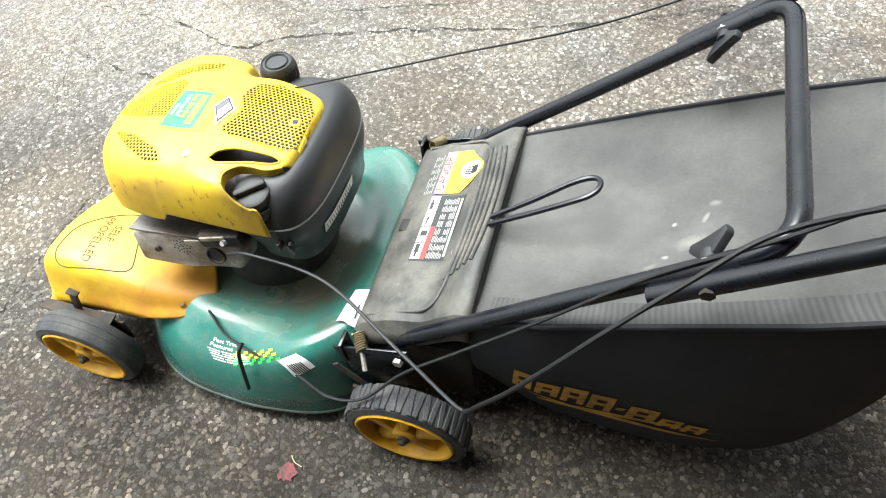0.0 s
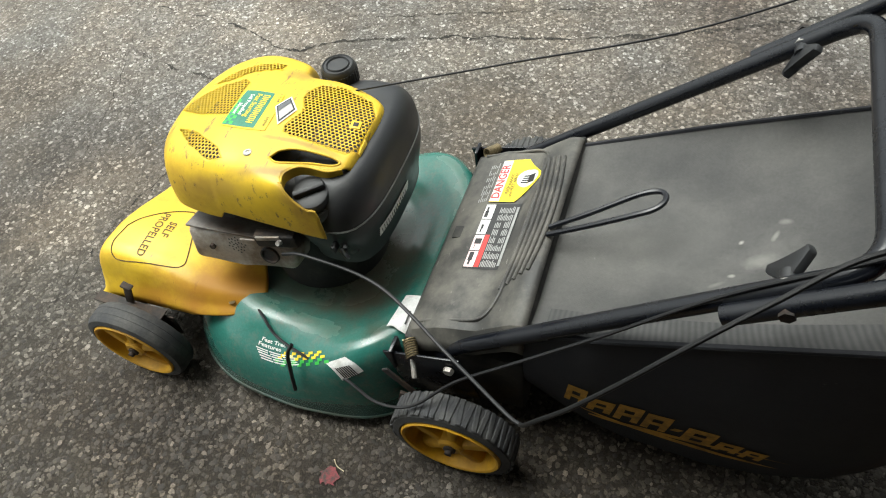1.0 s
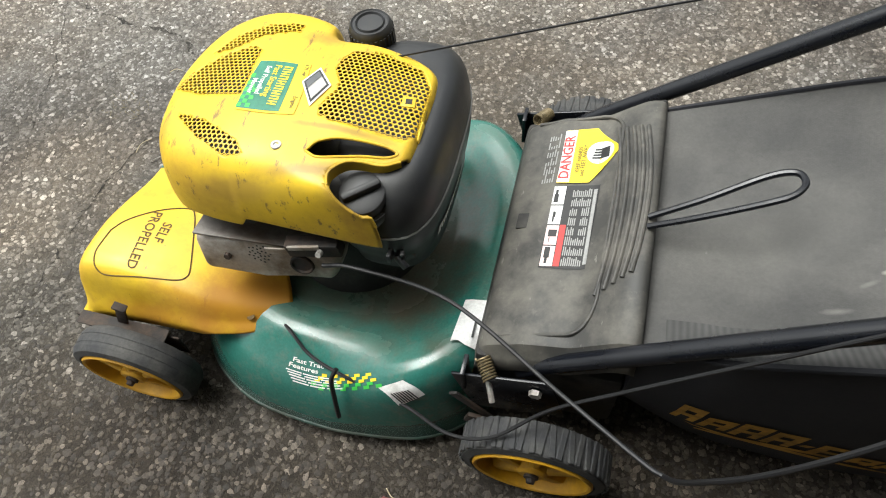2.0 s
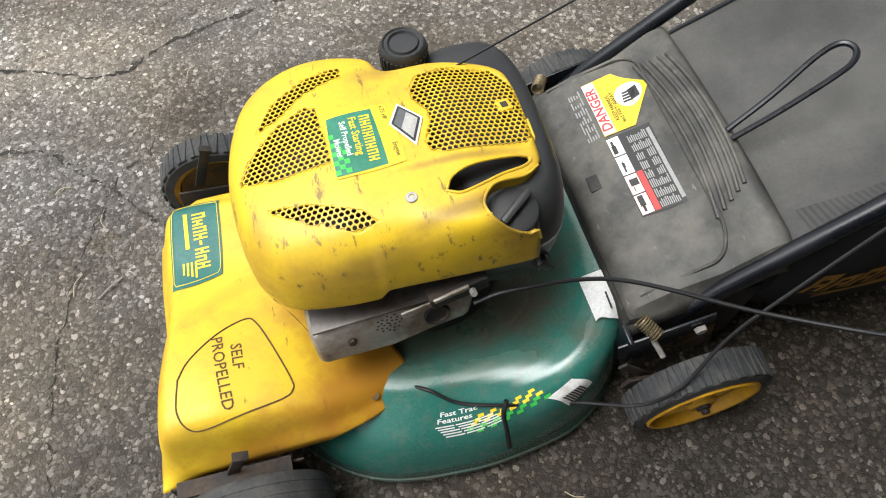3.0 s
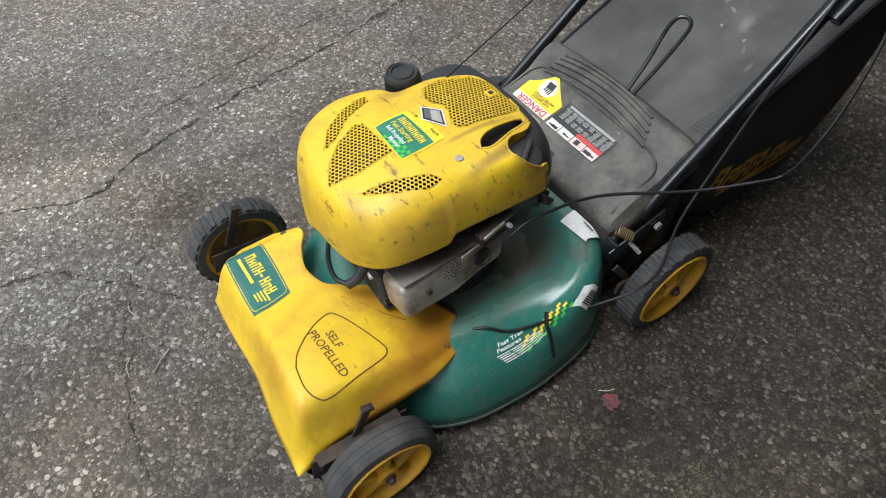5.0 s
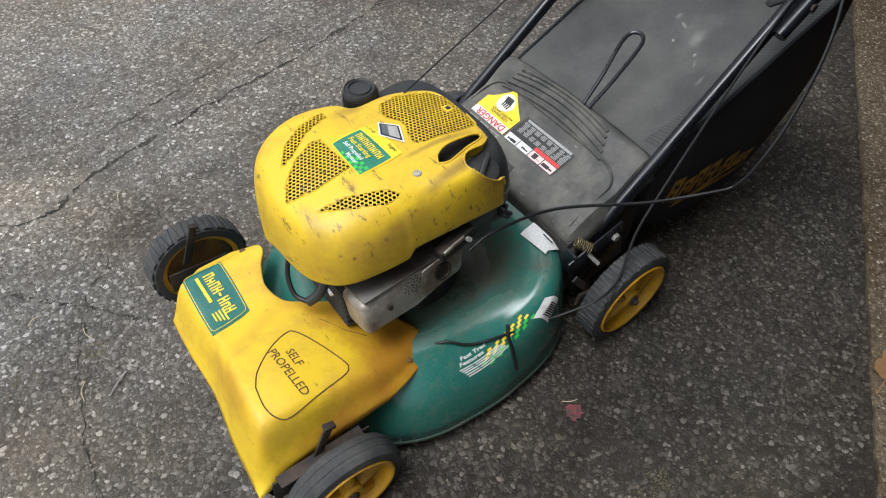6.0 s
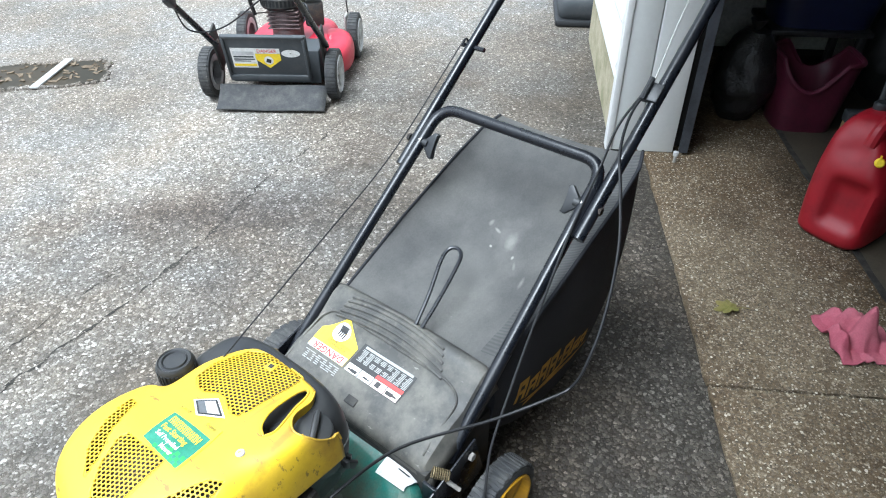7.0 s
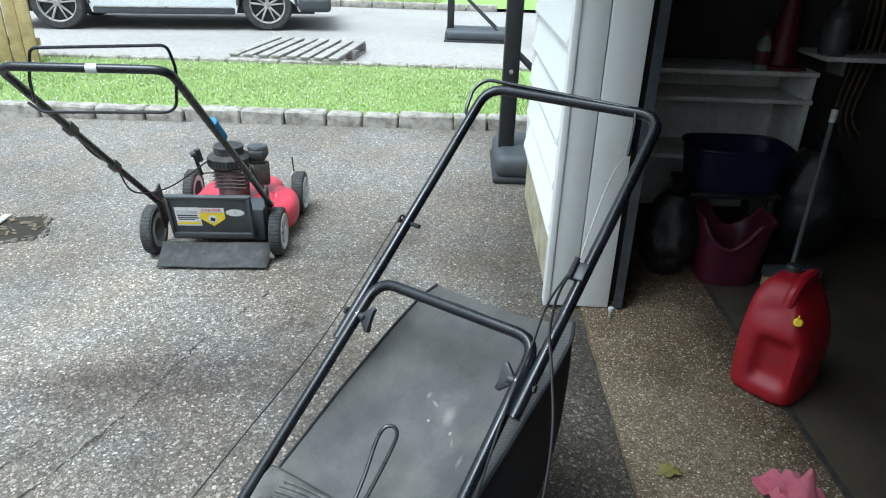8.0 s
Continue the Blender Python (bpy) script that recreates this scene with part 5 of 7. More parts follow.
for k in range(7):
    add_sheet(bm, 2, 4, lambda u, v: deck_strip(-66, 0.958, 1, 1, 0.002)(1.0 + 0.8 * k + 0.5 * u - 5 * v * 0.5, 0.005 + 0.026 * v))
part("tag_print", bm, INK, deck, smooth=False)

# brackets, springs, levers at the wheels
SPRING = surface("dull_brass_spring", (0.22, 0.17, 0.09), (0.10, 0.08, 0.05), 0.45, 0.5, 30, 200, (0.4, 0.7), 0.1)
def coil(name, a, b, r, wire, turns, mat, parent):
    a, b = Vector(a), Vector(b)
    way = (b - a).normalized()
    side = way.cross(Vector((0, 0, 1))).normalized()
    up = way.cross(side)
    n = turns * 12
    return part(name, tube([a.lerp(b, k / n) + (side * math.cos(k * math.pi / 6) + up * math.sin(k * math.pi / 6)) * r for k in range(n + 1)], wire, 6), mat, parent)


for sgn, y0 in ((-1, 0.085), (1, 0.530)):
    br = part("handle_bracket", box((0.135, 0.004, 0.115), pose(-0.045, y0 + sgn * 0.012, 0.195, 0, -14, 0), 0.001), TUBE, MOWER, "black steel handle bracket")
    part("tab", box((0.006, 0.030, 0.055), pose(-0.108, y0 + sgn * 0.002, 0.220, 0, 0, 0), 0.001), TUBE, br)
    part("pivot_bolt", lathe([(0.0001, 0.007), (0.008, 0.007), (0.009, 0.0)], 6, pose(-0.010, y0 + sgn * 0.016, 0.238, 90 if sgn < 0 else -90, 0, 0)), STEEL, br)
    coil("hinge_spring", (-0.086, y0 + sgn * -0.012, 0.250), (-0.070, y0 + sgn * 0.014, 0.243), 0.0095, 0.0015, 8, SPRING, br)
    part("hinge_pin", tube([(-0.078, y0 + sgn * 0.002, 0.238), (-0.064, y0 + sgn * 0.034, 0.214)], 0.0042, 8), STEEL, br)
    lev = part("height_lever", box((0.014, 0.004, 0.120), pose(-0.085, y0 + sgn * 0.030, 0.158, 0, -35, 0), 0.001), RUST, MOWER, "rusty wheel height lever")
    part("axle_arm", box((0.12, 0.006, 0.030), pose(-0.045, y0 + sgn * 0.036, 0.118, 0, 15, 0), 0.001), RUST, lev)
for sgn, y0 in ((-1, 0.060), (1, 0.572)):
    lev = part("height_lever", box((0.016, 0.004, 0.095), pose(-0.648, y0 + sgn * -0.006, 0.188, 0, 24, 0), 0.001), RUST, MOWER, "black front height lever")
    part("tip", box((0.020, 0.012, 0.006), pose(-0.629, y0 + sgn * -0.006, 0.231, 0, 24, 0), 0.001), RUST, lev)
    if sgn < 0:
        part("axle_plate", box((0.175, 0.004, 0.060), pose(-0.655, y0 + 0.004, 0.132, 0, 6, 0), 0.002), RUST, lev)
        part("toothed_rack", box((0.150, 0.022, 0.004), pose(-0.655, y0, 0.166, 0, 4, 0), 0.001), RUST, lev)
    else:
        part("axle_plate", box((0.120, 0.004, 0.050), pose(-0.650, y0 - 0.006, 0.105, 0, 6, 0), 0.002), RUST, lev)
part("front_skirt", sheet(30, 6, lambda u, v: Vector((cover_front(0.08 + 0.41 * u) + 0.012 + 0.02 * v, 0.08 + 0.41 * u, 0.125 - 0.085 * v))), RUST, MOWER)

# handle fittings
def wing(m):
    bm = bmesh.new()
    add_prism(bm, [(-0.010, -0.006), (0.010, -0.006), (0.030, 0.014), (0.027, 0.025), (0.010, 0.017), (-0.010, 0.017), (-0.027, 0.025), (-0.030, 0.014)], -0.006, 0.006)
    bmesh.ops.bevel(bm, geom=list(bm.edges), offset=0.003, segments=2, affect="EDGES", profile=0.5)
    bmesh.ops.transform(bm, matrix=m, verts=bm.verts)
    return bm


for y, sgn in ((0.091, 1), (0.526, -1)):
    w = part("wing_knob", wing(Matrix.Translation(rail(0.380, y + sgn * 0.032)) @ pose(0, 0, 0, 0, -60, 0) @ pose(0, 0, 0, 0, 0, 0 if sgn > 0 else 180)), BLACK_PLASTIC, MOWER, "black plastic wing knob")
    part("collar", tube([rail(0.380, y + sgn * 0.008), rail(0.380, y + sgn * 0.034)], 0.010, 12), BLACK_PLASTIC, w)
    part("washer", tube([rail(0.380, y + sgn * 0.012), rail(0.380, y + sgn * 0.018)], 0.0125, 14), STEEL, w)
    part("bolt_head", tube([rail(0.380, y - sgn * 0.024), rail(0.380, y - sgn * 0.017)], 0.0085, 6), RUST, w)
slide = Matrix.Translation(rail(0.572, 0.088, 0.012)) @ pose(0, 0, 0, 0, -38.7, 0)
clip = part("cable_clip", box((0.040, 0.034, 0.014), slide, 0.003), BLACK_PLASTIC, MOWER, "black plastic cable clip on the handle")
part("guide", tube([slide @ Vector((-0.024, 0.010, 0.012)), slide @ Vector((0.024, 0.010, 0.012))], 0.006, 8), BLACK_PLASTIC, clip)
rope_clip = part("rope_guide", tube([rail(0.574, 0.490), rail(0.574, 0.552)], 0.0055, 8), TUBE, MOWER, "black rope guide bolted to the handle")
part("eye", tube([rail(0.574, 0.542, 0.0) + Vector((0.007 * math.cos(t), 0, 0.008 + 0.007 * math.sin(t))) for t in (k * math.pi / 8 for k in range(16))], 0.0024, 6, True), TUBE, rope_clip)
bail = rounded([rail(0.815, 0.516, 0.010), rail(0.838, 0.548, 0.0), rail(0.890, 0.558, 0.010), rail(0.914, 0.535, 0.012), rail(0.904, 0.134, 0.010), rail(0.880, 0.122, 0.0), rail(0.818, 0.106, -0.004)], 0.022)
part("brake_bail", tube(bail, 0.0045, 8), TUBE, MOWER, "thin black brake bail")
part("starter_rope", tube(spline([(-0.262, 0.388, 0.478), (0.0, 0.434, 0.540), (0.258, 0.483, 0.602), (0.574, 0.546, 0.735)], 8), 0.0015, 6), CABLE, MOWER, "thin black starter rope")
A = spline([(-0.305, 0.139, 0.345), (-0.255, 0.137, 0.358), (-0.13, 0.123, 0.344), (0.014, 0.040, 0.340), (0.110, -0.024, 0.362), (0.133, -0.037, 0.370)], 8) + spline([(0.133, -0.037, 0.370), (0.142, -0.046, 0.395), (0.160, -0.050, 0.432), (0.192, -0.048, 0.479), (0.238, -0.035, 0.541), (0.286, -0.013, 0.596), (0.350, 0.027, 0.644), (0.412, 0.066, 0.682), (0.500, 0.096, 0.706), (0.566, 0.100, 0.735)], 8)[1:]
part("brake_cable", tube(A, 0.0029, 8), CABLE, MOWER, "black sheathed brake cable")
B = spline([(-0.462, 0.150, 0.176), (-0.420, 0.128, 0.170), deck_over(-0.380, 0.100, 0.006), deck_over(-0.345, 0.076, 0.006), deck_over(-0.288, 0.056, 0.006), deck_over(-0.19, 0.036, 0.005), (-0.114, 0.002, 0.196), (-0.055, 0.008, 0.206), (0.010, 0.040, 0.262), (0.089, 0.060, 0.322), (0.200, 0.082, 0.415), (0.325, 0.098, 0.540), (0.430, 0.108, 0.622), (0.500, 0.116, 0.680), (0.558, 0.104, 0.728)], 8)
part("drive_cable", tube(B, 0.0026, 8), CABLE, MOWER, "black sheathed drive cable")
part("upper_cable", tube(spline([(0.585, 0.096, 0.742), (0.68, 0.104, 0.842), (0.765, 0.112, 0.892), (0.818, 0.106, 0.912)], 8), 0.0014, 5), STEEL, MOWER, "thin steel brake wire")
part("cable_tie", tube(spline([(-0.285, 0.050, 0.214), (-0.292, 0.038, 0.198), (-0.290, 0.024, 0.165), (-0.288, 0.010, 0.120)], 5), 0.0035, 6), CABLE, MOWER, "black cable tie with a loose tail")

# bag: lettering strokes and seams on the near side
SIGN_ORANGE = surface("orange_print", (0.50, 0.27, 0.035), (0.14, 0.08, 0.02), 0.7, 0, 30, 150, (0.45, 0.75), 0.1)
side = bag_side_at(False)


def on_bag(x, z, off=0.002):
    u = min(1, max(0, (x - 0.10) / (BAG_END - 0.10)))
    p0, low = bag_top_at(u, 0.0), lerp_table(BAG_LOW, x)
    v = min(1, max(0, (p0.z - z) / (p0.z - low)))
    q = side(u, v)
    return Vector((x, q.y - off, z))


x = 0.165
for k, (w, h) in enumerate(((0.030, 0.066), (0.036, 0.052), (0.036, 0.064), (0.036, 0.064), (0.012, 0.012), (0.042, 0.060), (0.032, 0.042), (0.030, 0.040))):
    base = 0.196 - 0.0056 * k
    up = 0.024 if k == 4 else 0.0
    cells = [(0, 0.30, 0, 1), (0.70, 1, 0, 1), (0.30, 0.70, 0.74, 1), (0.30, 0.70, 0.34, 0.54)] if k != 4 else [(0, 1, 0, 1)]
    bm = bmesh.new()
    for a, b, c, d in cells:
        add_sheet(bm, 3, 3, lambda u, v: on_bag(x + w * (a + (b - a) * u) + 0.006 * (c + (d - c) * v), base + up + h * (c + (d - c) * v)))
    part("print_mark", bm, SIGN_ORANGE, BAG, "faded orange printed mark")
    x += w + 0.005
bm = bmesh.new()
add_sheet(bm, 30, 3, lambda u, v: on_bag(0.205 + 0.335 * u, 0.160 + 0.022 * u + (0.016 * (1 - u) + 0.004) * (v - 0.5) * math.sin(math.pi * min(1, 0.15 + 1.0 * u))))
part("print_swoosh", bm, SIGN_ORANGE, BAG)
BAG_MESH = ribbed("ribbed_bag_mesh", (0.070, 0.069, 0.066), (0.045, 0.045, 0.044), 0.0075)
part("mesh_band", sheet(50, 8, lambda u, v: bag_top_at(0.05 + 0.93 * u, 0.002 + 0.13 * v) + Vector((0, 0, 0.0016))), BAG_MESH, BAG, "grey ribbed mesh band along the top edge")
part("seam", tube([bag_top_at(0.02 + 0.96 * k / 30, 0.0) + Vector((0, -0.002, 0.001)) for k in range(31)], 0.0032, 6), BAG_SIDE, BAG)

part("print_swoosh", sheet(24, 3, lambda u, v: on_bag(0.185 + 0.30 * u, 0.186 - 0.045 * u - 0.016 * math.sin(math.pi * u) ** 0.7 * (0.35 + v))), SIGN_ORANGE, BAG, "faded orange printed swoosh")


# ---- the red mower beyond ----
M2 = pose(1.155, 2.031, 0, 0, 0, 36.6)
RED = scuffed("red_enamel", (0.46, 0.024, 0.048), (0.25, 0.03, 0.03), (0.30, 0.2, 0.2), 0.3, 0.6, (0.55, 0.75), (0.76, 0.8))
GREY_RIM = surface("grey_rim", (0.55, 0.55, 0.55), (0.3, 0.3, 0.3), 0.5, 0, 20, 120, (0.45, 0.75), 0.1)
CHARCOAL = scuffed("charcoal_plastic", (0.045, 0.050, 0.055), (0.09, 0.09, 0.09), (0.16, 0.16, 0.16), 0.5, 0.5, (0.5, 0.72), (0.76, 0.8))
RED_MOWER = thing("lawn_mower", (1.155, 2.031, 0), "red push mower with grey rear flap and black handle", "lawn mower", turn=36.6)


HOOP_DARK = plain("dark_slot", (0.006, 0.006, 0.006), 0.8)


def m2(x, y, z):
    return M2 @ Vector((x, y, z))


def small_wheel(hub, r, w, outer):
    m = M2 @ Matrix.Translation(hub) @ pose(0, 0, 0, 90 if outer < 0 else -90, 0, 0)
    whl = part("wheel", lathe([(r * 0.74, 0.0), (r * 0.95, -0.002), (r, -0.010), (r, -w + 0.01), (r * 0.95, -w), (r * 0.7, -w)], 40, m), RUBBER, RED_MOWER, "black ribbed tyre on a pale grey rim")
    bm = bmesh.new()
    for k in range(40):
        add_box(bm, (0.004, 0.009, w * 0.8), m @ pose(0, 0, 0, 0, 0, 9 * k) @ Matrix.Translation((r, 0, -w / 2)))
    part("tread", bm, RUBBER, whl, smooth=False)
    part("rim", lathe([(r * 0.5, -0.012), (r * 0.66, -0.004), (r * 0.72, 0.003), (r * 0.76, 0.0), (r * 0.74, -w), (r * 0.5, -w)], 32, m), GREY_RIM, whl)
    part("rim_disc", lathe([(0.0001, -0.014), (r * 0.52, -0.014)], 24, m), CHARCOAL, whl)
    for k in range(5):
        part("spoke", box((r * 0.60, 0.016, 0.008), m @ pose(0, 0, 0, 0, 0, 72 * k) @ Matrix.Translation((r * 0.40, 0, -0.008)), 0.003), GREY_RIM, whl)
    part("hub", lathe([(r * 0.18, -0.014), (r * 0.16, 0.002), (0.0001, 0.003)], 16, m), GREY_RIM, whl)


for x, y, s in ((-0.042, -0.282, -1), (-0.042, 0.322, 1), (0.455, -0.298, -1), (0.455, 0.300, 1)):
    small_wheel((x, y, 0.107), 0.107, 0.050, s)


def red_deck(u, v):
    a = 2 * math.pi * u
    c, s = math.cos(a), math.sin(a)
    r = (abs(c / 0.30) ** 3.0 + abs(s / 0.222) ** 3.0) ** (-1 / 3.0)
    z = smooth_table([(0, 0.16), (0.4, 0.16), (0.6, 0.16), (0.78, 0.165), (0.88, 0.152), (0.95, 0.115), (1.0, 0.05)], v)
    return m2(0.30 + r * v * c, r * v * s, z + 0.02 * (v > 0.5) * max(0, -s) * (1 - v) * 4)


thick(part("deck", sheet(72, 24, lambda u, v: red_deck(u, 0.03 + 0.97 * v), True), RED, RED_MOWER, "glossy red steel deck"), 0.003)
def side_bulge(u, v):
    a, b = 2 * math.pi * u, math.pi * (v - 0.5)
    k, z = max(0.001, math.cos(b)) ** 0.45, math.sin(b)
    z = math.copysign(abs(z) ** 0.75, z)
    return m2(0.225 + 0.170 * k * math.copysign(abs(math.cos(a)) ** 0.8, math.cos(a)), -0.196 + 0.102 * k * math.sin(a), 0.100 + (0.076 + 0.010 * math.cos(a)) * z)


bm = bmesh.new()
rows = add_sheet(bm, 40, 24, side_bulge, True)
bm.faces.new(rows[0][::-1])
bm.faces.new(rows[-1])
part("deck_side", bm, RED, RED_MOWER, "glossy red bulging deck side")
part("chute_side", box((0.16, 0.40, 0.15), M2 @ pose(0.02, 0, 0.142), 0.01), CHARCOAL, RED_MOWER)
dm = M2 @ pose(-0.108, -0.010, 0.202, 0, -12, 0)
rear = part("rear_door", box((0.016, 0.365, 0.215), dm @ pose(0, 0.024, 0), 0.006), CHARCOAL, RED_MOWER, "charcoal plastic rear door with labels")
part("lip", box((0.022, 0.350, 0.014), dm @ pose(-0.006, 0.024, 0.101), 0.004), CHARCOAL, rear)
part("foot", box((0.020, 0.355, 0.030), dm @ pose(-0.008, 0.024, -0.094), 0.004), CHARCOAL, rear)
for s in (-1, 1):
    part("frame", box((0.016, 0.014, 0.19), dm @ pose(-0.010, 0.024 + 0.172 * s, 0), 0.004), CHARCOAL, rear)
# labels face backwards: local y to the left seen from behind is +y
part("info_label", box((0.001, 0.106, 0.095), dm @ pose(-0.0088, 0.1205, 0.002)), WHITE, rear, "white label with grey rows")
for z, h, w, off in ((0.026, 0.016, 0.092, 0.0), (0.008, 0.007, 0.086, 0.002), (-0.004, 0.006, 0.090, 0.0), (-0.013, 0.004, 0.070, 0.008)):
    part("label_row", box((0.001, w, h), dm @ pose(-0.0096, 0.1205 + off, z)), CHARCOAL if h < 0.01 else GREY_RIM, rear, smooth=False)
part("label_band", box((0.001, 0.098, 0.012), dm @ pose(-0.0096, 0.1205, -0.032)), LABEL_YELLOW, rear)
bm = bmesh.new()
bm.faces.new([bm.verts.new(dm @ Vector((-0.0096, y, z))) for y, z in ((0.070, 0.024), (-0.038, 0.024), (-0.038, -0.006), (0.016, -0.046), (0.070, -0.006))])
part("danger_label", bm, LABEL_YELLOW, rear, "yellow danger label with a black sign", smooth=False)
part("danger_band", box((0.001, 0.108, 0.024), dm @ pose(-0.0096, 0.016, 0.037)), WHITE, rear)


def on_door(y0, z0, size):
    return lambda tx, ty: dm @ Vector((-0.0104, y0 - size * tx, z0 + size * ty))


lettering("lettering", "DANGER", on_door(0.060, 0.030, 0.021), RED_INK, rear, 0.02)
part("roundel", lathe([(0.0001, 0), (0.020, 0)], 20, dm @ pose(-0.0102, 0.016, -0.008, 0, -90, 0)), WHITE, rear)
part("pictogram", box((0.0008, 0.020, 0.018), dm @ pose(-0.0108, 0.016, -0.010, 20, 0, 0), 0.0), INK, rear)
part("oval_badge", lathe([(0.0001, 0), (0.001, 0)], 24, dm @ pose(-0.0096, -0.084, 0.026, 0, -90, 0) @ Matrix.Diagonal((18, 40, 1, 1))), WHITE, rear, "pale oval badge")
thick(part("trailing_flap", sheet(12, 10, lambda u, v: m2(-0.12 - 0.10 * v - 0.01 * v * v, -0.235 + 0.47 * u, 0.070 * (1 - v) ** 1.4 + 0.012 + 0.002 * math.sin(9 * u))), RUBBER, RED_MOWER, "grey rubber trailing flap"), 0.004)
for s in (-1, 1):
    br = part("bracket", box((0.07, 0.010, 0.20), M2 @ pose(-0.045, 0.012 + 0.232 * s, 0.22, 0, -18, 0), 0.003), DARK, RED_MOWER, "black handle bracket")
    part("bolt", lathe([(0.0001, 0.007), (0.008, 0.007), (0.009, 0)], 6, M2 @ pose(-0.05, 0.234 * s, 0.25, -90 * s, 0, 0)), STEEL, br)
# engine
block = part("engine_block", lathe([(0.072, 0.15), (0.072, 0.30), (0.066, 0.31), (0.066, 0.345)], 24, M2 @ pose(0.23, 0.0, 0), True), surface("sooty_aluminium", (0.17, 0.12, 0.115), (0.07, 0.05, 0.05), 0.6, 0.3, 14, 120, (0.4, 0.7), 0.3), RED_MOWER, "dusty engine block")
part("blower_housing", lathe([(0.094, 0.318), (0.102, 0.33), (0.100, 0.366), (0.088, 0.376), (0.068, 0.381), (0.068, 0.412), (0.062, 0.419), (0.0001, 0.421)], 36, M2 @ pose(0.24, 0.01, 0)), DARK, RED_MOWER, "black blower housing with round starter")
part("fuel_tank", box((0.11, 0.085, 0.055), M2 @ pose(0.29, -0.112, 0.364), 0.018, 3), DARK, RED_MOWER)
part("fuel_cap", lathe([(0.042, 0.384), (0.048, 0.394), (0.044, 0.404), (0.022, 0.408), (0.0001, 0.408)], 24, M2 @ pose(0.29, -0.112, 0)), CHARCOAL, RED_MOWER)
part("air_cleaner", box((0.10, 0.085, 0.105), M2 @ pose(0.28, -0.120, 0.270, 0, 8, 12), 0.012), RUST, RED_MOWER)
part("muffler", box((0.12, 0.06, 0.07), M2 @ pose(0.38, 0.06, 0.30), 0.012), RUST, RED_MOWER)
for k in range(5):
    part("cooling_fin", box((0.150, 0.146, 0.005), M2 @ pose(0.23, 0.0, 0.235 + 0.018 * k), 0.002), block.data.materials[0], block)
for k in range(14):
    part("vent_slot", box((0.004, 0.010, 0.028), M2 @ pose(0.24, 0.01, 0.349, 0, 0, 180 - 70 + 10 * k) @ Matrix.Translation((0.1005, 0, 0))), HOOP_DARK, RED_MOWER, smooth=False)
part("starter_rim", tube([m2(0.24 + 0.066 * math.cos(t), 0.01 + 0.066 * math.sin(t), 0.415) for t in (k * math.pi / 16 for k in range(32))], 0.005, 6, True), CHARCOAL, RED_MOWER)
part("dipstick", tube([m2(0.150, 0.120, 0.30), m2(0.135, 0.135, 0.395), m2(0.125, 0.145, 0.402)], 0.009, 8), DARK, RED_MOWER)
part("dipstick_grip", box((0.045, 0.022, 0.016), M2 @ pose(0.128, 0.140, 0.408, 0, 0, 30), 0.005), CHARCOAL, RED_MOWER)
part("plug_lead", tube(spline([m2(0.16, -0.10, 0.35), m2(0.10, -0.13, 0.36), m2(0.09, -0.15, 0.30), m2(0.14, -0.16, 0.25)], 6), 0.005, 7), CABLE, RED_MOWER)
part("linkage", tube([m2(0.15, -0.06, 0.322), m2(0.15, 0.20, 0.300)], 0.003, 6), RUST, RED_MOWER)
part("primer_post", tube([m2(0.17, 0.125, 0.36), m2(0.165, 0.135, 0.415)], 0.016, 10), DARK, RED_MOWER)
part("wheel_lever", box((0.010, 0.006, 0.14), M2 @ pose(0.535, -0.228, 0.21, 0, -14, 0), 0.002), DARK, RED_MOWER)
part("wheel_plate", box((0.10, 0.012, 0.10), M2 @ pose(0.52, -0.225, 0.145), 0.006), STEEL, RED_MOWER)
# handle
top_x, top_z = -0.955, 0.985


def m2_rail(t, y):
    return m2(-0.05 + (top_x + 0.05) * t, y, 0.235 + (top_z - 0.235) * t)


hl = rounded([m2_rail(0, 0.250), m2_rail(0.45, 0.252), m2_rail(1, 0.252), m2_rail(1, -0.205), m2_rail(0.45, -0.225), m2_rail(0, -0.235)], 0.05)
part("handle", tube(hl, 0.0125, 12), TUBE, RED_MOWER, "black painted tubular handle")
part("tape", tube([m2_rail(1, 0.012), m2_rail(1, -0.018)], 0.0137, 12), GREY_RIM, RED_MOWER)
part("blue_wrap", tube([m2_rail(0.60, -0.222) + Vector((0, 0, 0.012)), m2_rail(0.70, -0.219) + Vector((0, 0, 0.014))], 0.016, 12), plain("blue_foam", (0.03, 0.22, 0.45), 0.7), RED_MOWER, "blue foam grip wrap")
bail = rounded([m2_rail(0.84, 0.250), m2(-0.86, 0.225, 0.862), m2(-0.905, 0.200, 0.940), m2(-0.940, 0.160, 1.032), m2(-0.940, -0.204, 1.048), m2(-0.920, -0.213, 0.985), m2(-0.880, -0.186, 0.868), m2(-0.862, -0.155, 0.845), m2(-0.862, 0.210, 0.838), m2(-0.85, 0.250, 0.862)], 0.02)
part("control_bail", tube(bail, 0.0045, 8), TUBE, RED_MOWER, "thin black control bail")
for t, y in ((0.66, 0.252), (0.38, 0.252)):
    part("handle_clamp", box((0.06, 0.030, 0.034), Matrix.Translation(m2_rail(t, y)) @ pose(0, 0, 0, 0, 0, 36.6) @ pose(0, 0, 0, 0, 40, 0), 0.006), BLACK_PLASTIC, RED_MOWER)
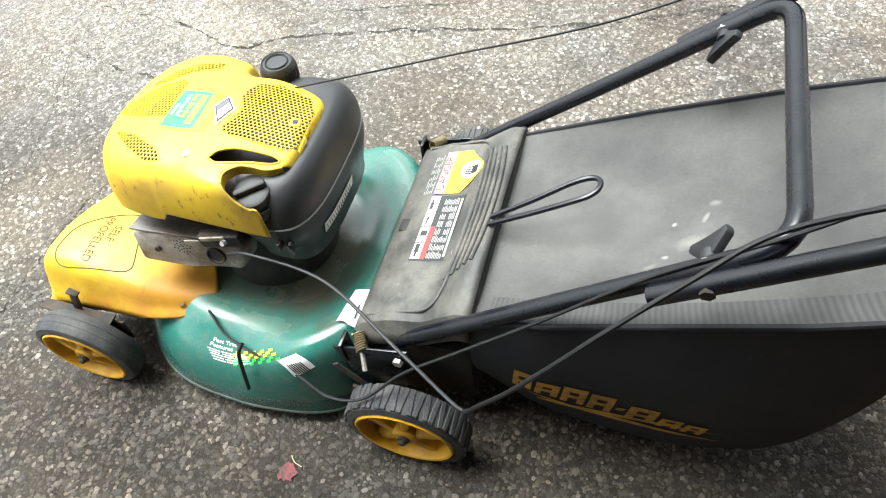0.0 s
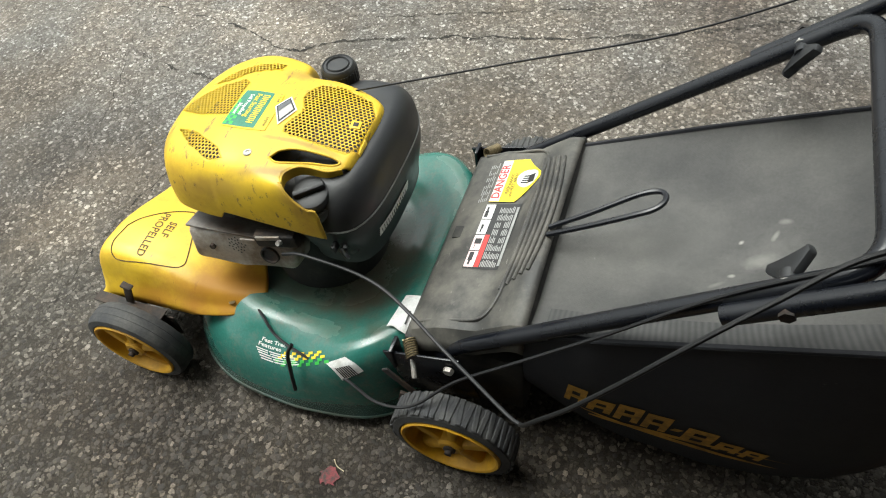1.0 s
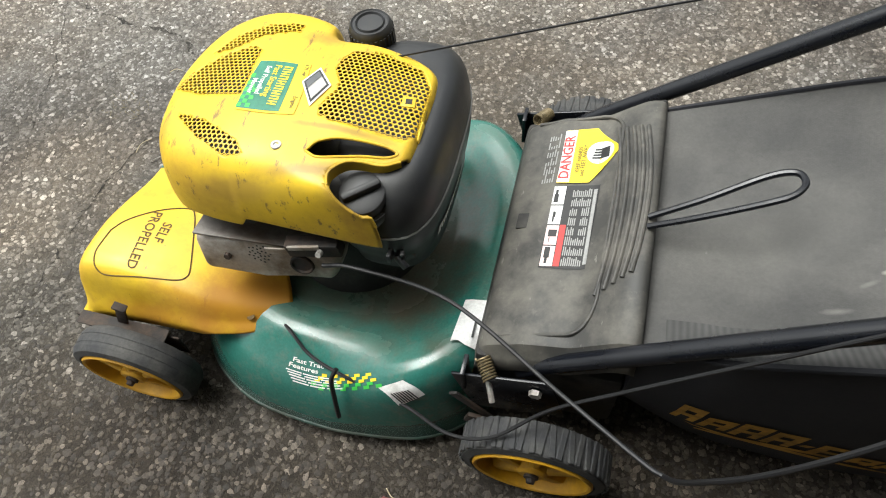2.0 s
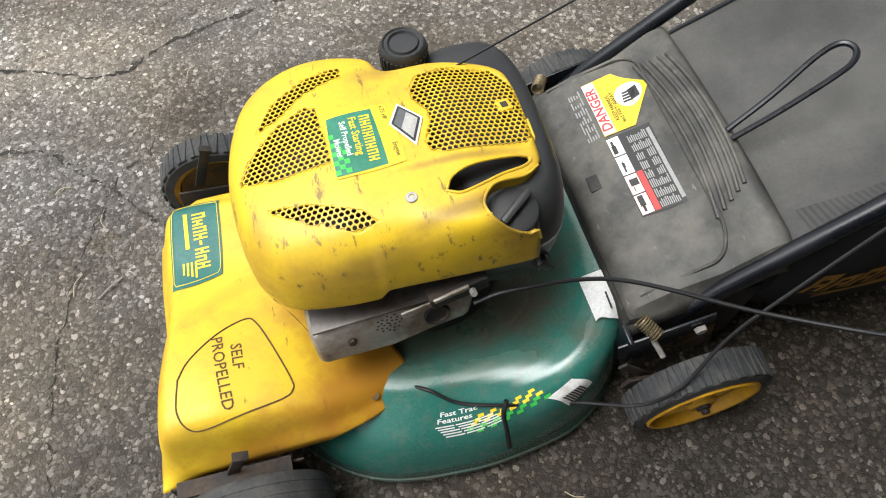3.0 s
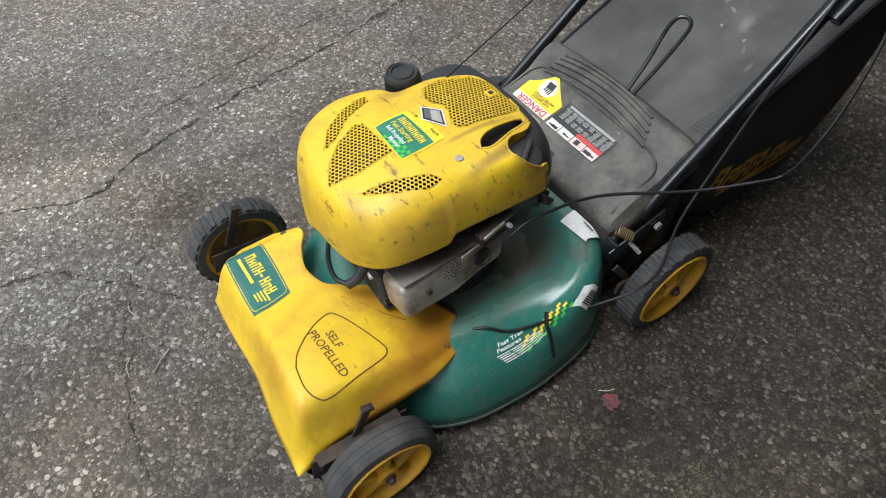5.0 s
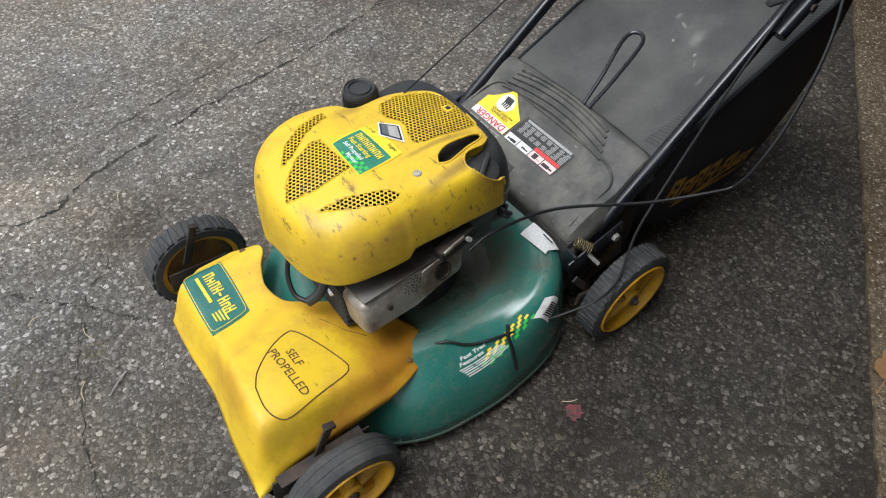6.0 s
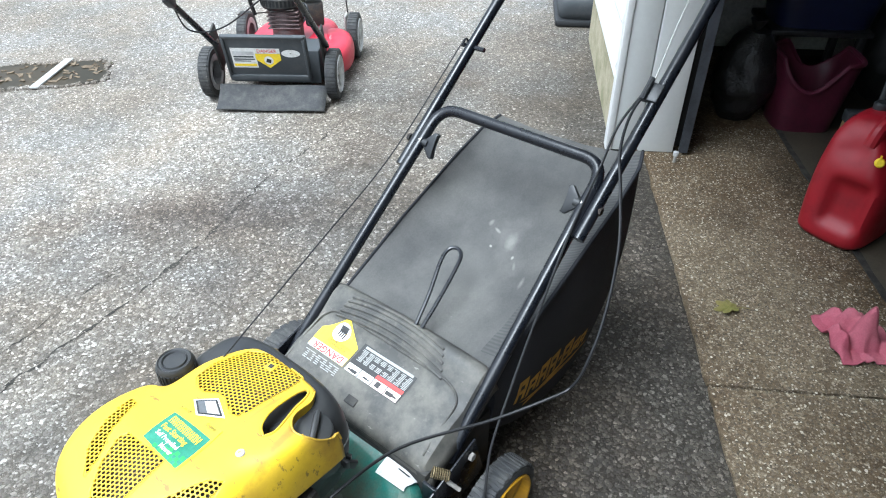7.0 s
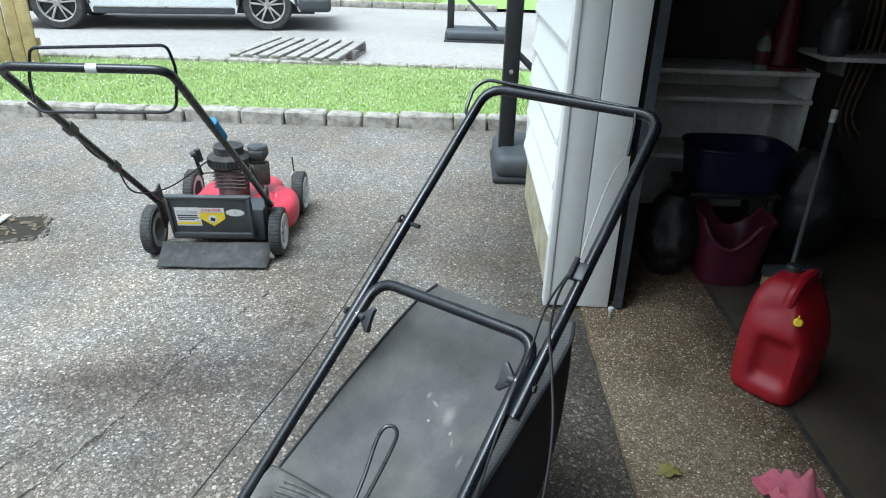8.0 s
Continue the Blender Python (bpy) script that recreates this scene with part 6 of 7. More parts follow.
part("cable", tube(spline([m2_rail(0.66, 0.258), m2_rail(0.5, 0.268) + Vector((0, 0, -0.01)), m2_rail(0.36, 0.258), m2_rail(0.25, 0.25) - Vector((0, 0, 0.05)), m2(-0.05, 0.20, 0.31), m2(0.15, 0.08, 0.37)], 8), 0.0035, 6), CABLE, RED_MOWER)

# ---- yard ----
def kerb_line(n):
    return 4.20 - 0.028 * (n - 2.5)


def rough_block(size, m, seed, cuts=2, amount=0.010):
    bm = bmesh.new()
    add_box(bm, size, Matrix(), 0.012, 1)
    bmesh.ops.subdivide_edges(bm, edges=[e for e in bm.edges if e.calc_length() > 0.05], cuts=cuts, use_grid_fill=True)
    for v in bm.verts:
        v.co += Vector((noise.noise(v.co * 14 + Vector((seed, 0, 0))), noise.noise(v.co * 14 + Vector((0, seed, 5))), noise.noise(v.co * 14 + Vector((3, 0, seed))))) * amount
    bmesh.ops.transform(bm, matrix=m, verts=bm.verts)
    return bm


kerb = thing("kerb", yd(4.2, 2.5), "row of rough grey granite kerb blocks along the grass", "kerb", kind="structure", turn=33.17)
random.seed(11)
n = -1.2
while n < 9.0:
    w = random.uniform(0.24, 0.42)
    part("stone", rough_block((0.125, w - 0.010, 0.16), YARD @ pose(kerb_line(n) + 0.062, n + w / 2, 0.018 + random.uniform(-0.006, 0.006), 0, random.uniform(-2, 2), random.uniform(-1.5, 1.5)), n * 7), GRANITE, kerb, smooth=False)
    n += w
back_kerb = thing("kerb", yd(6.42, 2.5), "row of low pale kerb stones behind the grass", "kerb", kind="structure", turn=33.17)
n = -1.2
while n < 9.0:
    w = random.uniform(0.22, 0.32)
    part("stone", rough_block((0.11, w - 0.012, 0.12), YARD @ pose(6.40 - 0.03 * (n - 2.5), n + w / 2, 0.040, 0, random.uniform(-2, 2), random.uniform(-2, 2)), n * 5, 1), GRANITE, back_kerb, smooth=False)
    n += w
tagged(part("lawn", sheet(20, 40, lambda u, v: yd(kerb_line(-3 + 16 * v) + 0.115 + 2.10 * u, -3 + 16 * v, 0.060 + 0.02 * math.sin(math.pi * u))), GRASS), "strip of green lawn with clover", "lawn", kind="structure")


def grass_patch(name, count, u0, u1, n0, n1, z, h, seed, mats, flowers=0.0):
    rnd = random.Random(seed)
    verts, faces, idx = [], [], []
    for k in range(count):
        n_, t = rnd.uniform(n0, n1), rnd.random()
        u_ = u0(n_) + (u1(n_) - u0(n_)) * t
        base = yd(u_, n_, z + 0.02 * math.sin(math.pi * t))
        a, l, hh = rnd.uniform(0, 6.283), rnd.uniform(0.3, 1.2), h * rnd.uniform(0.5, 1.4)
        d, w = Vector((math.cos(a), math.sin(a), 0)), rnd.uniform(0.0015, 0.0035)
        sd = Vector((-d.y, d.x, 0)) * w
        mid, tip = base + d * hh * 0.3 * l + Vector((0, 0, hh * 0.65)), base + d * hh * 0.9 * l + Vector((0, 0, hh))
        i = len(verts)
        if rnd.random() < flowers:
            c, q = base + Vector((0, 0, hh * 1.15)), 0.008
            verts += [c + Vector((q, 0, 0)), c + Vector((0, q, 0)), c + Vector((-q, 0, 0)), c + Vector((0, -q, 0)), c + Vector((0, 0, q)), c - Vector((0, 0, q))]
            faces += [(i, i + 1, i + 4), (i + 1, i + 2, i + 4), (i + 2, i + 3, i + 4), (i + 3, i, i + 4), (i + 1, i, i + 5), (i + 2, i + 1, i + 5), (i + 3, i + 2, i + 5), (i, i + 3, i + 5)]
            idx += [1] * 8
        else:
            verts += [base - sd, base + sd, mid - sd * 0.7, mid + sd * 0.7, tip]
            faces += [(i, i + 1, i + 3, i + 2), (i + 2, i + 3, i + 4)]
            idx += [0, 0]
    me = bpy.data.meshes.new(name)
    me.from_pydata(verts, [], faces)
    for m in mats:
        me.materials.append(m)
    me.polygons.foreach_set("material_index", idx)
    return new(name, me)


CLOVER = plain("clover_white", (0.75, 0.74, 0.70), 0.8)
tagged(grass_patch("grass", 95000, lambda n: kerb_line(n) + 0.13, lambda n: 6.36 - 0.03 * (n - 2.5), -0.6, 7.4, 0.060, 0.019, 3, [BLADE, CLOVER], 0.006), "bright green grass with white clover flowers", "grass", kind="stuff")
tagged(part("road", sheet(6, 6, lambda u, v: yd(6.44 + 6.4 * u, -30 + 70 * v, 0.012)), ROAD, smooth=False), "pale grey asphalt drive beyond the grass", "driveway", kind="structure")
tagged(part("lawn_far", sheet(6, 6, lambda u, v: yd(12.95 + 60 * u, -60 + 130 * v, 0.06)), GRASS, smooth=False), "far lawn", "lawn", kind="structure")
tagged(grass_patch("grass_far", 14000, lambda n: 12.95, lambda n: 15.5, 0.5, 7.0, 0.06, 0.12, 8, [BLADE]), "far bright grass", "grass", kind="stuff")
far_kerb = thing("kerb", yd(12.88, 3.0), "low pale kerb at the far drive edge", "kerb", kind="structure", turn=33.17)
for k in range(14):
    yard_box("stone", 12.80, 12.95, -0.6 + 0.6 * k, -0.02 + 0.6 * k, 0.0, 0.13, GRANITE, far_kerb, 0.02)

# pallet
PAL = pose(4.06, 5.60, 0.012, 0, 0, -61.9)
pallet = thing("pallet", (PAL.translation.x, PAL.translation.y, 0.012), "weathered grey wooden pallet lying on the drive", "pallet")
for k in range(3):
    part("stringer", box((1.17, 0.04, 0.090), PAL @ pose(0.585, 0.03 + 0.62 * k, 0.065), 0.003), WOOD_GREY, pallet)
for k in range(8):
    part("deck_board", box((0.100, 1.30, 0.020), PAL @ pose(0.055 + 0.151 * k, 0.65, 0.121, 0, 0, random.uniform(-0.8, 0.8)), 0.002), WOOD_GREY, pallet)
for k in range(3):
    part("base_board", box((0.095, 1.30, 0.018), PAL @ pose(0.055 + 0.53 * k, 0.65, 0.010), 0.002), WOOD_GREY, pallet)

# timber crate at the far end of the grass
CR = YARD @ pose(5.92, 4.17, 0.07, 0, 0, 8)
crate = thing("timber_panel", tuple(CR.translation), "tan timber fence panel standing on the grass", "fence panel")
for k in range(9):
    part("picket", box((0.03, 0.115, 1.0 + 0.01 * (k % 3)), CR @ pose(0.012 * (k % 2), 0.06 + 0.125 * k, 0.5), 0.004), WOOD_TAN, crate)
for z in (0.2, 0.8):
    part("rail", box((0.05, 1.14, 0.07), CR @ pose(0.05, 0.56, z), 0.004), WOOD_TAN, crate)

# parked car
CAR_PAINT = surface("pearl_white_paint", (0.72, 0.74, 0.74), (0.60, 0.62, 0.62), 0.18, 0, 3, 40, (0.5, 0.8), 0.02)
CAR = YARD @ pose(9.22, 2.80, 0.012, 0, 0, 101.7)
car = thing("car", tuple(CAR.translation), "pearl white parked SUV on the far drive", "car")
WB = 2.75
# local x runs to the rear; the near side is at y = 0
body_side = [(-0.88, 0.30), (-0.86, 0.62), (-0.78, 0.80), (-0.40, 0.92), (0.35, 1.02), (0.95, 1.45), (2.6, 1.50), (3.35, 1.10), (3.55, 1.02), (3.62, 0.60), (3.58, 0.30)]


def arch(cx, r):
    return [(cx + r * math.cos(t), 0.34 + r * math.sin(t)) for t in (math.pi * k / 12 for k in range(13))]


low_edge = [(3.58, 0.27)] + [(WB + 0.43, 0.25)] + arch(WB, 0.40) + [(WB - 0.43, 0.23), (0.43, 0.23)] + arch(0, 0.40) + [(-0.43, 0.26), (-0.80, 0.30)]
outline = body_side + low_edge
bm = bmesh.new()
left = [bm.verts.new(CAR @ Vector((x, 0.02 - 0.10 * max(0, z - 1.0) * -1, z))) for x, z in outline]
right = [bm.verts.new(CAR @ Vector((x, -1.78 + 0.10 * max(0, z - 1.0) * -1 + 0.0, z))) for x, z in outline]
k = len(outline)
for i in range(k):
    bm.faces.new((left[i], left[(i + 1) % k], right[(i + 1) % k], right[i]))
for side in (left, right[::-1]):
    f = bm.faces.new(side)
bmesh.ops.triangulate(bm, faces=[f for f in bm.faces if len(f.verts) > 4])
part("body", bm, CAR_PAINT, car, angle=25)
part("sill", box((1.86, 0.05, 0.09), CAR @ pose(WB / 2, 0.02, 0.26), 0.02), CHARCOAL, car, "black plastic sill with a bright strip")
part("bright_strip", box((1.80, 0.01, 0.018), CAR @ pose(WB / 2, 0.05, 0.31), 0.004), STEEL, car)
part("front_bumper", box((0.46, 0.30, 0.20), CAR @ pose(-0.66, -0.06, 0.36, 0, 0, 0), 0.06, 4), CHARCOAL, car)
for cx in (0.0, WB):
    part("arch_trim", tube([CAR @ Vector((x, 0.03, z)) for x, z in arch(cx, 0.405)], 0.022, 8), CHARCOAL, car)
part("underbody", box((4.0, 1.6, 0.16), CAR @ pose(1.35, -0.9, 0.30)), DARK, car)
for cx in (0.0, WB):
    for y, s in ((0.03, 1), (-1.79, -1)):
        m = CAR @ Matrix.Translation((cx, y, 0.345)) @ pose(0, 0, 0, -90 * s, 0, 0)
        whl = part("wheel", lathe([(0.235, -0.01), (0.25, 0.0), (0.32, -0.005), (0.342, -0.03), (0.345, -0.11), (0.342, -0.19), (0.31, -0.22), (0.22, -0.22)], 48, m), RUBBER, car, "black tyre on a machined alloy rim")
        part("rim", lathe([(0.225, -0.03), (0.238, -0.004), (0.246, -0.002), (0.246, -0.2)], 40, m), STEEL, whl)
        part("rim_back", lathe([(0.0001, -0.07), (0.235, -0.07)], 32, m), DARK, whl)
        for j in range(10):
            part("spoke", box((0.19, 0.020 if j % 2 else 0.028, 0.02), m @ pose(0, 0, 0, 0, 0, 36 * j + (6 if j % 2 else -6)) @ Matrix.Translation((0.135, 0, -0.022)), 0.006), STEEL, whl)
        part("hub", lathe([(0.05, -0.04), (0.045, -0.012), (0.0001, -0.010)], 20, m), STEEL, whl)
part("head_lamp", box((0.30, 0.06, 0.10), CAR @ pose(-0.68, 0.0, 0.68), 0.03), WHITE, car)
for x0, x1 in ((0.55, 1.45), (1.52, 2.45)):
    part("side_window", box((x1 - x0, 0.01, 0.34), CAR @ pose((x0 + x1) / 2, 0.06, 1.23), 0.003), DARK, car)

# basketball stand beside the wall, and a second one across the grass
HOOP_BLACK = plain("hoop_black", (0.018, 0.019, 0.021), 0.5)


def hoop_stand(u, n, turn, name_label, high=2.5):
    """The base runs back along local -y from the post."""
    m = YARD @ pose(u, n, 0, 0, 0, turn)
    th = thing("basketball_stand", tuple(m.translation), name_label, "basketball stand")
    part("base_tank", box((0.60, 0.95, 0.15), m @ pose(0.30, -0.475, 0.095), 0.06, 4), CHARCOAL, th, "charcoal plastic ballast base")
    part("base_foot", box((0.62, 0.97, 0.04), m @ pose(0.30, -0.475, 0.020), 0.014), HOOP_BLACK, th)
    part("post", box((0.095, 0.095, high), m @ pose(0.26, -0.07, 0.14 + high / 2), 0.012), HOOP_BLACK, th, "square black steel post")
    for s in (-1, 1):
        part("brace", tube([m @ Vector((0.28 + 0.04 * s, -0.10, 0.72)), m @ Vector((0.30 + 0.20 * s, -0.72, 0.16))], 0.016, 8), HOOP_BLACK, th)
    part("bolt", lathe([(0.0001, 0.01), (0.012, 0.01), (0.012, 0)], 8, m @ pose(0.21, -0.07, 0.62, 0, -90, 0)), STEEL, th)
    return th


hoop_stand(3.10, -0.205, 0, "black basketball stand with ballast base by the garage wall")
hoop_stand(8.70, 0.27, 0, "black basketball stand with low base across the drive")

# sunken wet drain in the drive
WET = surface("muddy_water", (0.020, 0.017, 0.010), (0.050, 0.036, 0.020), 0.3, 0, 5, 60, (0.4, 0.7), 0.02, spec=0.12)
SHELF_GREY = surface("pale_grey_board", (0.42, 0.42, 0.40), (0.28, 0.28, 0.26), 0.7, 0, 9, 90, (0.4, 0.7), 0.2)
LITTER = surface("wet_leaf_litter", (0.085, 0.060, 0.036), (0.17, 0.13, 0.085), 0.8, 0, 14, 120, (0.4, 0.65), 0.3)
rnd = random.Random(5)
drain = thing("drain_pit", (0.60, 2.98, 0), "shallow wet pit in the asphalt with a pale board", "drain")
pm = pose(0.545, 3.075, 0, 0, 0, 137)
pts = []
for k in range(72):
    t = k * math.pi / 36
    w = 1 + 0.10 * noise.noise(Vector((math.cos(t) * 2.2, math.sin(t) * 2.2, 1))) + 0.07 * noise.noise(Vector((math.cos(t) * 8, math.sin(t) * 8, 4)))
    r = (abs(math.cos(t) / 0.30) ** 5 + abs(math.sin(t) / 0.155) ** 5) ** (-1 / 5)
    q = pm @ Vector((r * w * math.cos(t), r * w * math.sin(t), 0))
    pts.append((q.x, q.y))
bm = bmesh.new()
bm.faces.new([bm.verts.new((x, y, 0.0055)) for x, y in pts])
part("water", bm, WET, drain, smooth=False)
bm = bmesh.new()
for x, y in pts:
    r = rnd.uniform(0.010, 0.022)
    add_lathe(bm, [(r, -0.002), (r * 0.8, r * 0.45), (0.0005, r * 0.6)], 6, pose(x + rnd.uniform(-0.006, 0.006), y + rnd.uniform(-0.006, 0.006), 0.002, rnd.uniform(-15, 15), rnd.uniform(-15, 15), rnd.uniform(0, 360)))
part("broken_edge", bm, ASPHALT, drain, smooth=False)
part("board", box((0.36, 0.040, 0.010), pose(0.582, 3.045, 0.011, 0, 0, 38), 0.003), SHELF_GREY, drain, "pale grey edging board")
bm = bmesh.new()
for k in range(70):
    q = pm @ Vector((rnd.uniform(-0.27, 0.27), rnd.uniform(-0.13, 0.13), 0.007))
    ln = rnd.uniform(0.012, 0.045)
    add_box(bm, (ln, ln * rnd.uniform(0.15, 0.5), 0.003), Matrix.Translation(q) @ pose(0, 0, 0, rnd.uniform(-12, 12), rnd.uniform(-12, 12), rnd.uniform(0, 360)))
tagged(part("leaf_litter", bm, LITTER, drain, smooth=False), "brown wet leaf litter", kind="stuff")

# ---- in and before the garage ----
CAN_RED = scuffed("red_can_plastic", (0.27, 0.006, 0.014), (0.14, 0.006, 0.011), (0.35, 0.07, 0.07), 0.35, 0.5, (0.55, 0.78), (0.78, 0.82))
CANM = pose(1.568, -0.236, 0.012, 0, 0, -16)
can = thing("fuel_can", (1.568, -0.236, 0.012), "large red plastic fuel can with moulded grip and yellow vent cap", "fuel can")


def can_at(u, v):
    a = 2 * math.pi * u
    c, s = math.cos(a), math.sin(a)
    hx = smooth_table([(0, 0.105), (0.05, 0.122), (0.55, 0.126), (0.80, 0.114), (0.93, 0.085), (1, 0.055)], v)
    far = smooth_table([(0, 0.090), (0.05, 0.104), (0.45, 0.112), (0.80, 0.104), (0.93, 0.090), (1, 0.070)], v)
    near = smooth_table([(0, 0.095), (0.05, 0.110), (0.45, 0.112), (0.70, 0.085), (0.88, 0.045), (1, 0.020)], v)
    hy = near if s < 0 else far
    r = (abs(c / hx) ** 4 + abs(s / hy) ** 4) ** (-1 / 4)
    dent = 0.034 * math.exp(-(((v - 0.36) / 0.20) ** 6)) * math.exp(-(((s * r + 0.025) / 0.055) ** 6)) * (c < 0)
    dent += 0.018 * math.exp(-(((v - 0.80) / 0.10) ** 2)) * math.exp(-(((s * r - 0.01) / 0.05) ** 2)) * (c < 0)
    return CANM @ Vector((r * c + dent + 0.02 * v, r * s, 0.385 * v + 0.012 * v * step(-0.05, 0.03, -s * r)))


bm = bmesh.new()
rows = add_sheet(bm, 72, 40, can_at, True)
bm.faces.new(rows[0][::-1])
bm.faces.new(rows[-1])
part("body", bm, CAN_RED, can, angle=50)
part("carry_handle", tube(spline([CANM @ Vector(q) for q in ((-0.075, -0.015, 0.330), (-0.062, -0.018, 0.375), (-0.02, -0.015, 0.393), (0.06, -0.01, 0.395), (0.10, -0.005, 0.37), (0.115, 0.0, 0.30))], 6), 0.019, 10), CAN_RED, can)
cap_y = part("vent_cap", lathe([(0.013, 0), (0.014, 0.008), (0.010, 0.014), (0.0001, 0.014)], 16, CANM @ pose(-0.088, -0.060, 0.300, 0, -65, 35)), LABEL_YELLOW, can, "small yellow vent cap")
part("tether", tube([CANM @ Vector((-0.092, -0.063, 0.302)), CANM @ Vector((-0.096, -0.062, 0.326))], 0.003, 6), LABEL_YELLOW, cap_y)
part("spout_neck", lathe([(0.024, 0.36), (0.024, 0.402), (0.018, 0.408), (0.0001, 0.408)], 18, CANM @ pose(0.06, 0.045, 0)), BLACK_PLASTIC, can)

# crumpled rag
RAG = woven("red_rag", (0.38, 0.075, 0.115), (0.50, 0.16, 0.20), 0.003)


def rag_at(u, v):
    x, y = (u - 0.5), (v - 0.5)
    r = math.hypot(x, y)
    fold = noise.noise(Vector((x * 3.6, y * 3.6, 2))) * 0.11 + noise.noise(Vector((x * 8, y * 8, 9))) * 0.022
    z = max(0.004, 0.085 * math.exp(-(((x - 0.05) / 0.22) ** 2)) * math.exp(-((y / 0.30) ** 2)) + fold * (1 - r) + 0.004)
    w = 0.18 * (1 + 0.25 * noise.noise(Vector((u * 3, v * 3, 4))))
    return pose(1.045, -0.400, 0.010, 0, 0, 40) @ Vector((w * x * 1.0, w * y * 0.8, z))


tagged(thick(part("rag", sheet(34, 34, rag_at), RAG), 0.003, 1), "crumpled faded red cloth rag on the concrete", "rag")


def leaf(name, at, turn, size, col, label, lobes=5):
    m = pose(*at, 4, -3, turn)
    bm = bmesh.new()
    n = 40
    mid = bm.verts.new(m @ Vector((0, 0, 0.010)))
    ring = []
    for k in range(n):
        t = 2 * math.pi * k / n
        r = size * (0.55 + 0.45 * abs(math.cos(lobes * t / 2)) ** 1.2) * (1 + 0.25 * math.cos(t)) * (1 + 0.1 * noise.noise(Vector((math.cos(t) * 3, math.sin(t) * 3, at[0]))))
        ring.append(bm.verts.new(m @ Vector((r * math.cos(t), 0.75 * r * math.sin(t), 0.006 + 0.010 * abs(math.sin(t)) ** 2 + 0.006 * noise.noise(Vector((r * 40, t, 0)))))))
    for k in range(n):
        bm.faces.new((mid, ring[k], ring[(k + 1) % n]))
    th = thing(name, at, label, "leaf")
    blade = part("blade", bm, col, th, smooth=False)
    part("stalk", tube([m @ Vector((-size * 0.3, 0, 0.009)), m @ Vector((-size * 1.4, 0.01, 0.006))], 0.0012, 5), col, th)
    return th


LEAF_GREEN = surface("oak_leaf_green", (0.16, 0.15, 0.035), (0.26, 0.21, 0.07), 0.6, 0, 30, 200, (0.4, 0.7), 0.2)
LEAF_TAN = surface("dry_leaf", (0.36, 0.19, 0.075), (0.46, 0.28, 0.14), 0.7, 0, 30, 200, (0.4, 0.7), 0.3)
leaf("oak_leaf", (0.962, -0.102, 0.008), 140, 0.040, LEAF_GREEN, "small olive green oak leaf on the concrete", 7)
leaf("dry_leaf", (0.350, -0.395, 0.008), 20, 0.048, LEAF_TAN, "curled tan dry leaf on the concrete", 3)
spot = bmesh.new()
spot.faces.new([spot.verts.new((-0.208 + 0.017 * (1 + 0.9 * noise.noise(Vector((math.cos(t) * 2, math.sin(t) * 2, 0)))) * math.cos(t), -0.083 + 0.017 * (1 + 0.9 * noise.noise(Vector((math.cos(t) * 2, math.sin(t) * 2, 5)))) * math.sin(t), 0.0035)) for t in (k * math.pi / 14 for k in range(28))])
tagged(part("paint_spot", spot, surface("faded_red_paint", (0.19, 0.045, 0.05), (0.06, 0.045, 0.04), 0.85, 0, 90, 400, (0.42, 0.6), 0.6, 0.003), smooth=False), "faded red paint spot on the asphalt", "paint spot")
tagged(part("twig", tube(spline([(-0.905, 0.478, 0.004), (-0.885, 0.495, 0.006), (-0.862, 0.512, 0.004)], 4), 0.0016, 5), WOOD_GREY), "thin grey twig on the asphalt", "twig")

# clutter inside the garage
SHELF_WHITE = surface("old_white_shelf", (0.66, 0.65, 0.60), (0.46, 0.45, 0.41), 0.6, 0, 6, 60, (0.4, 0.7), 0.1)
shelf = thing("shelf_unit", yd(2.58, -1.22, 0.012), "old white wooden shelf unit against the garage wall", "shelf", turn=33.17)
for n0 in (-0.86, -1.58):
    yard_box("upright", 2.44, 2.74, n0 - 0.015, n0 + 0.015, 0.012, 0.80, SHELF_WHITE, shelf, 0.002)
for z in (0.40, 0.675, 0.80):
    yard_box("shelf_board", 2.43, 2.74, -1.60, -0.84, z, z + 0.02, SHELF_WHITE, shelf, 0.002)
yard_box("back_board", 2.735, 2.745, -1.58, -0.86, 0.05, 0.80, SHELF_WHITE, shelf)
shelf2 = thing("wall_shelf", yd(2.62, -1.78, 0.88), "narrow wooden wall shelf in the dark garage", "shelf", turn=33.17)
yard_box("shelf_board", 2.44, 2.745, -1.98, -1.61, 0.87, 0.89, SHELF_WHITE, shelf2, 0.002)
yard_box("bracket", 2.60, 2.745, -1.80, -1.78, 0.78, 0.87, STEEL, shelf2, 0.002)


def bottle(name, u, n, z, r, h, mat, cap, label, category):
    th = thing(name, yd(u, n, z), label, category, turn=33.17)
    m = YARD @ pose(u, n, z)
    part("body", lathe([(r * 0.9, 0), (r, 0.01), (r, h * 0.62), (r * 0.75, h * 0.78), (r * 0.35, h * 0.86), (r * 0.35, h * 0.9), (0.0001, h * 0.9)], 24, m), mat, th)
    part("cap", lathe([(r * 0.42, h * 0.88), (r * 0.42, h), (0.0001, h)], 16, m), cap, th)
    part("label", lathe([(r * 1.02, h * 0.15), (r * 1.02, h * 0.5)], 24, m), RED_SHADED if r < 0.05 else mat, th)
    return th


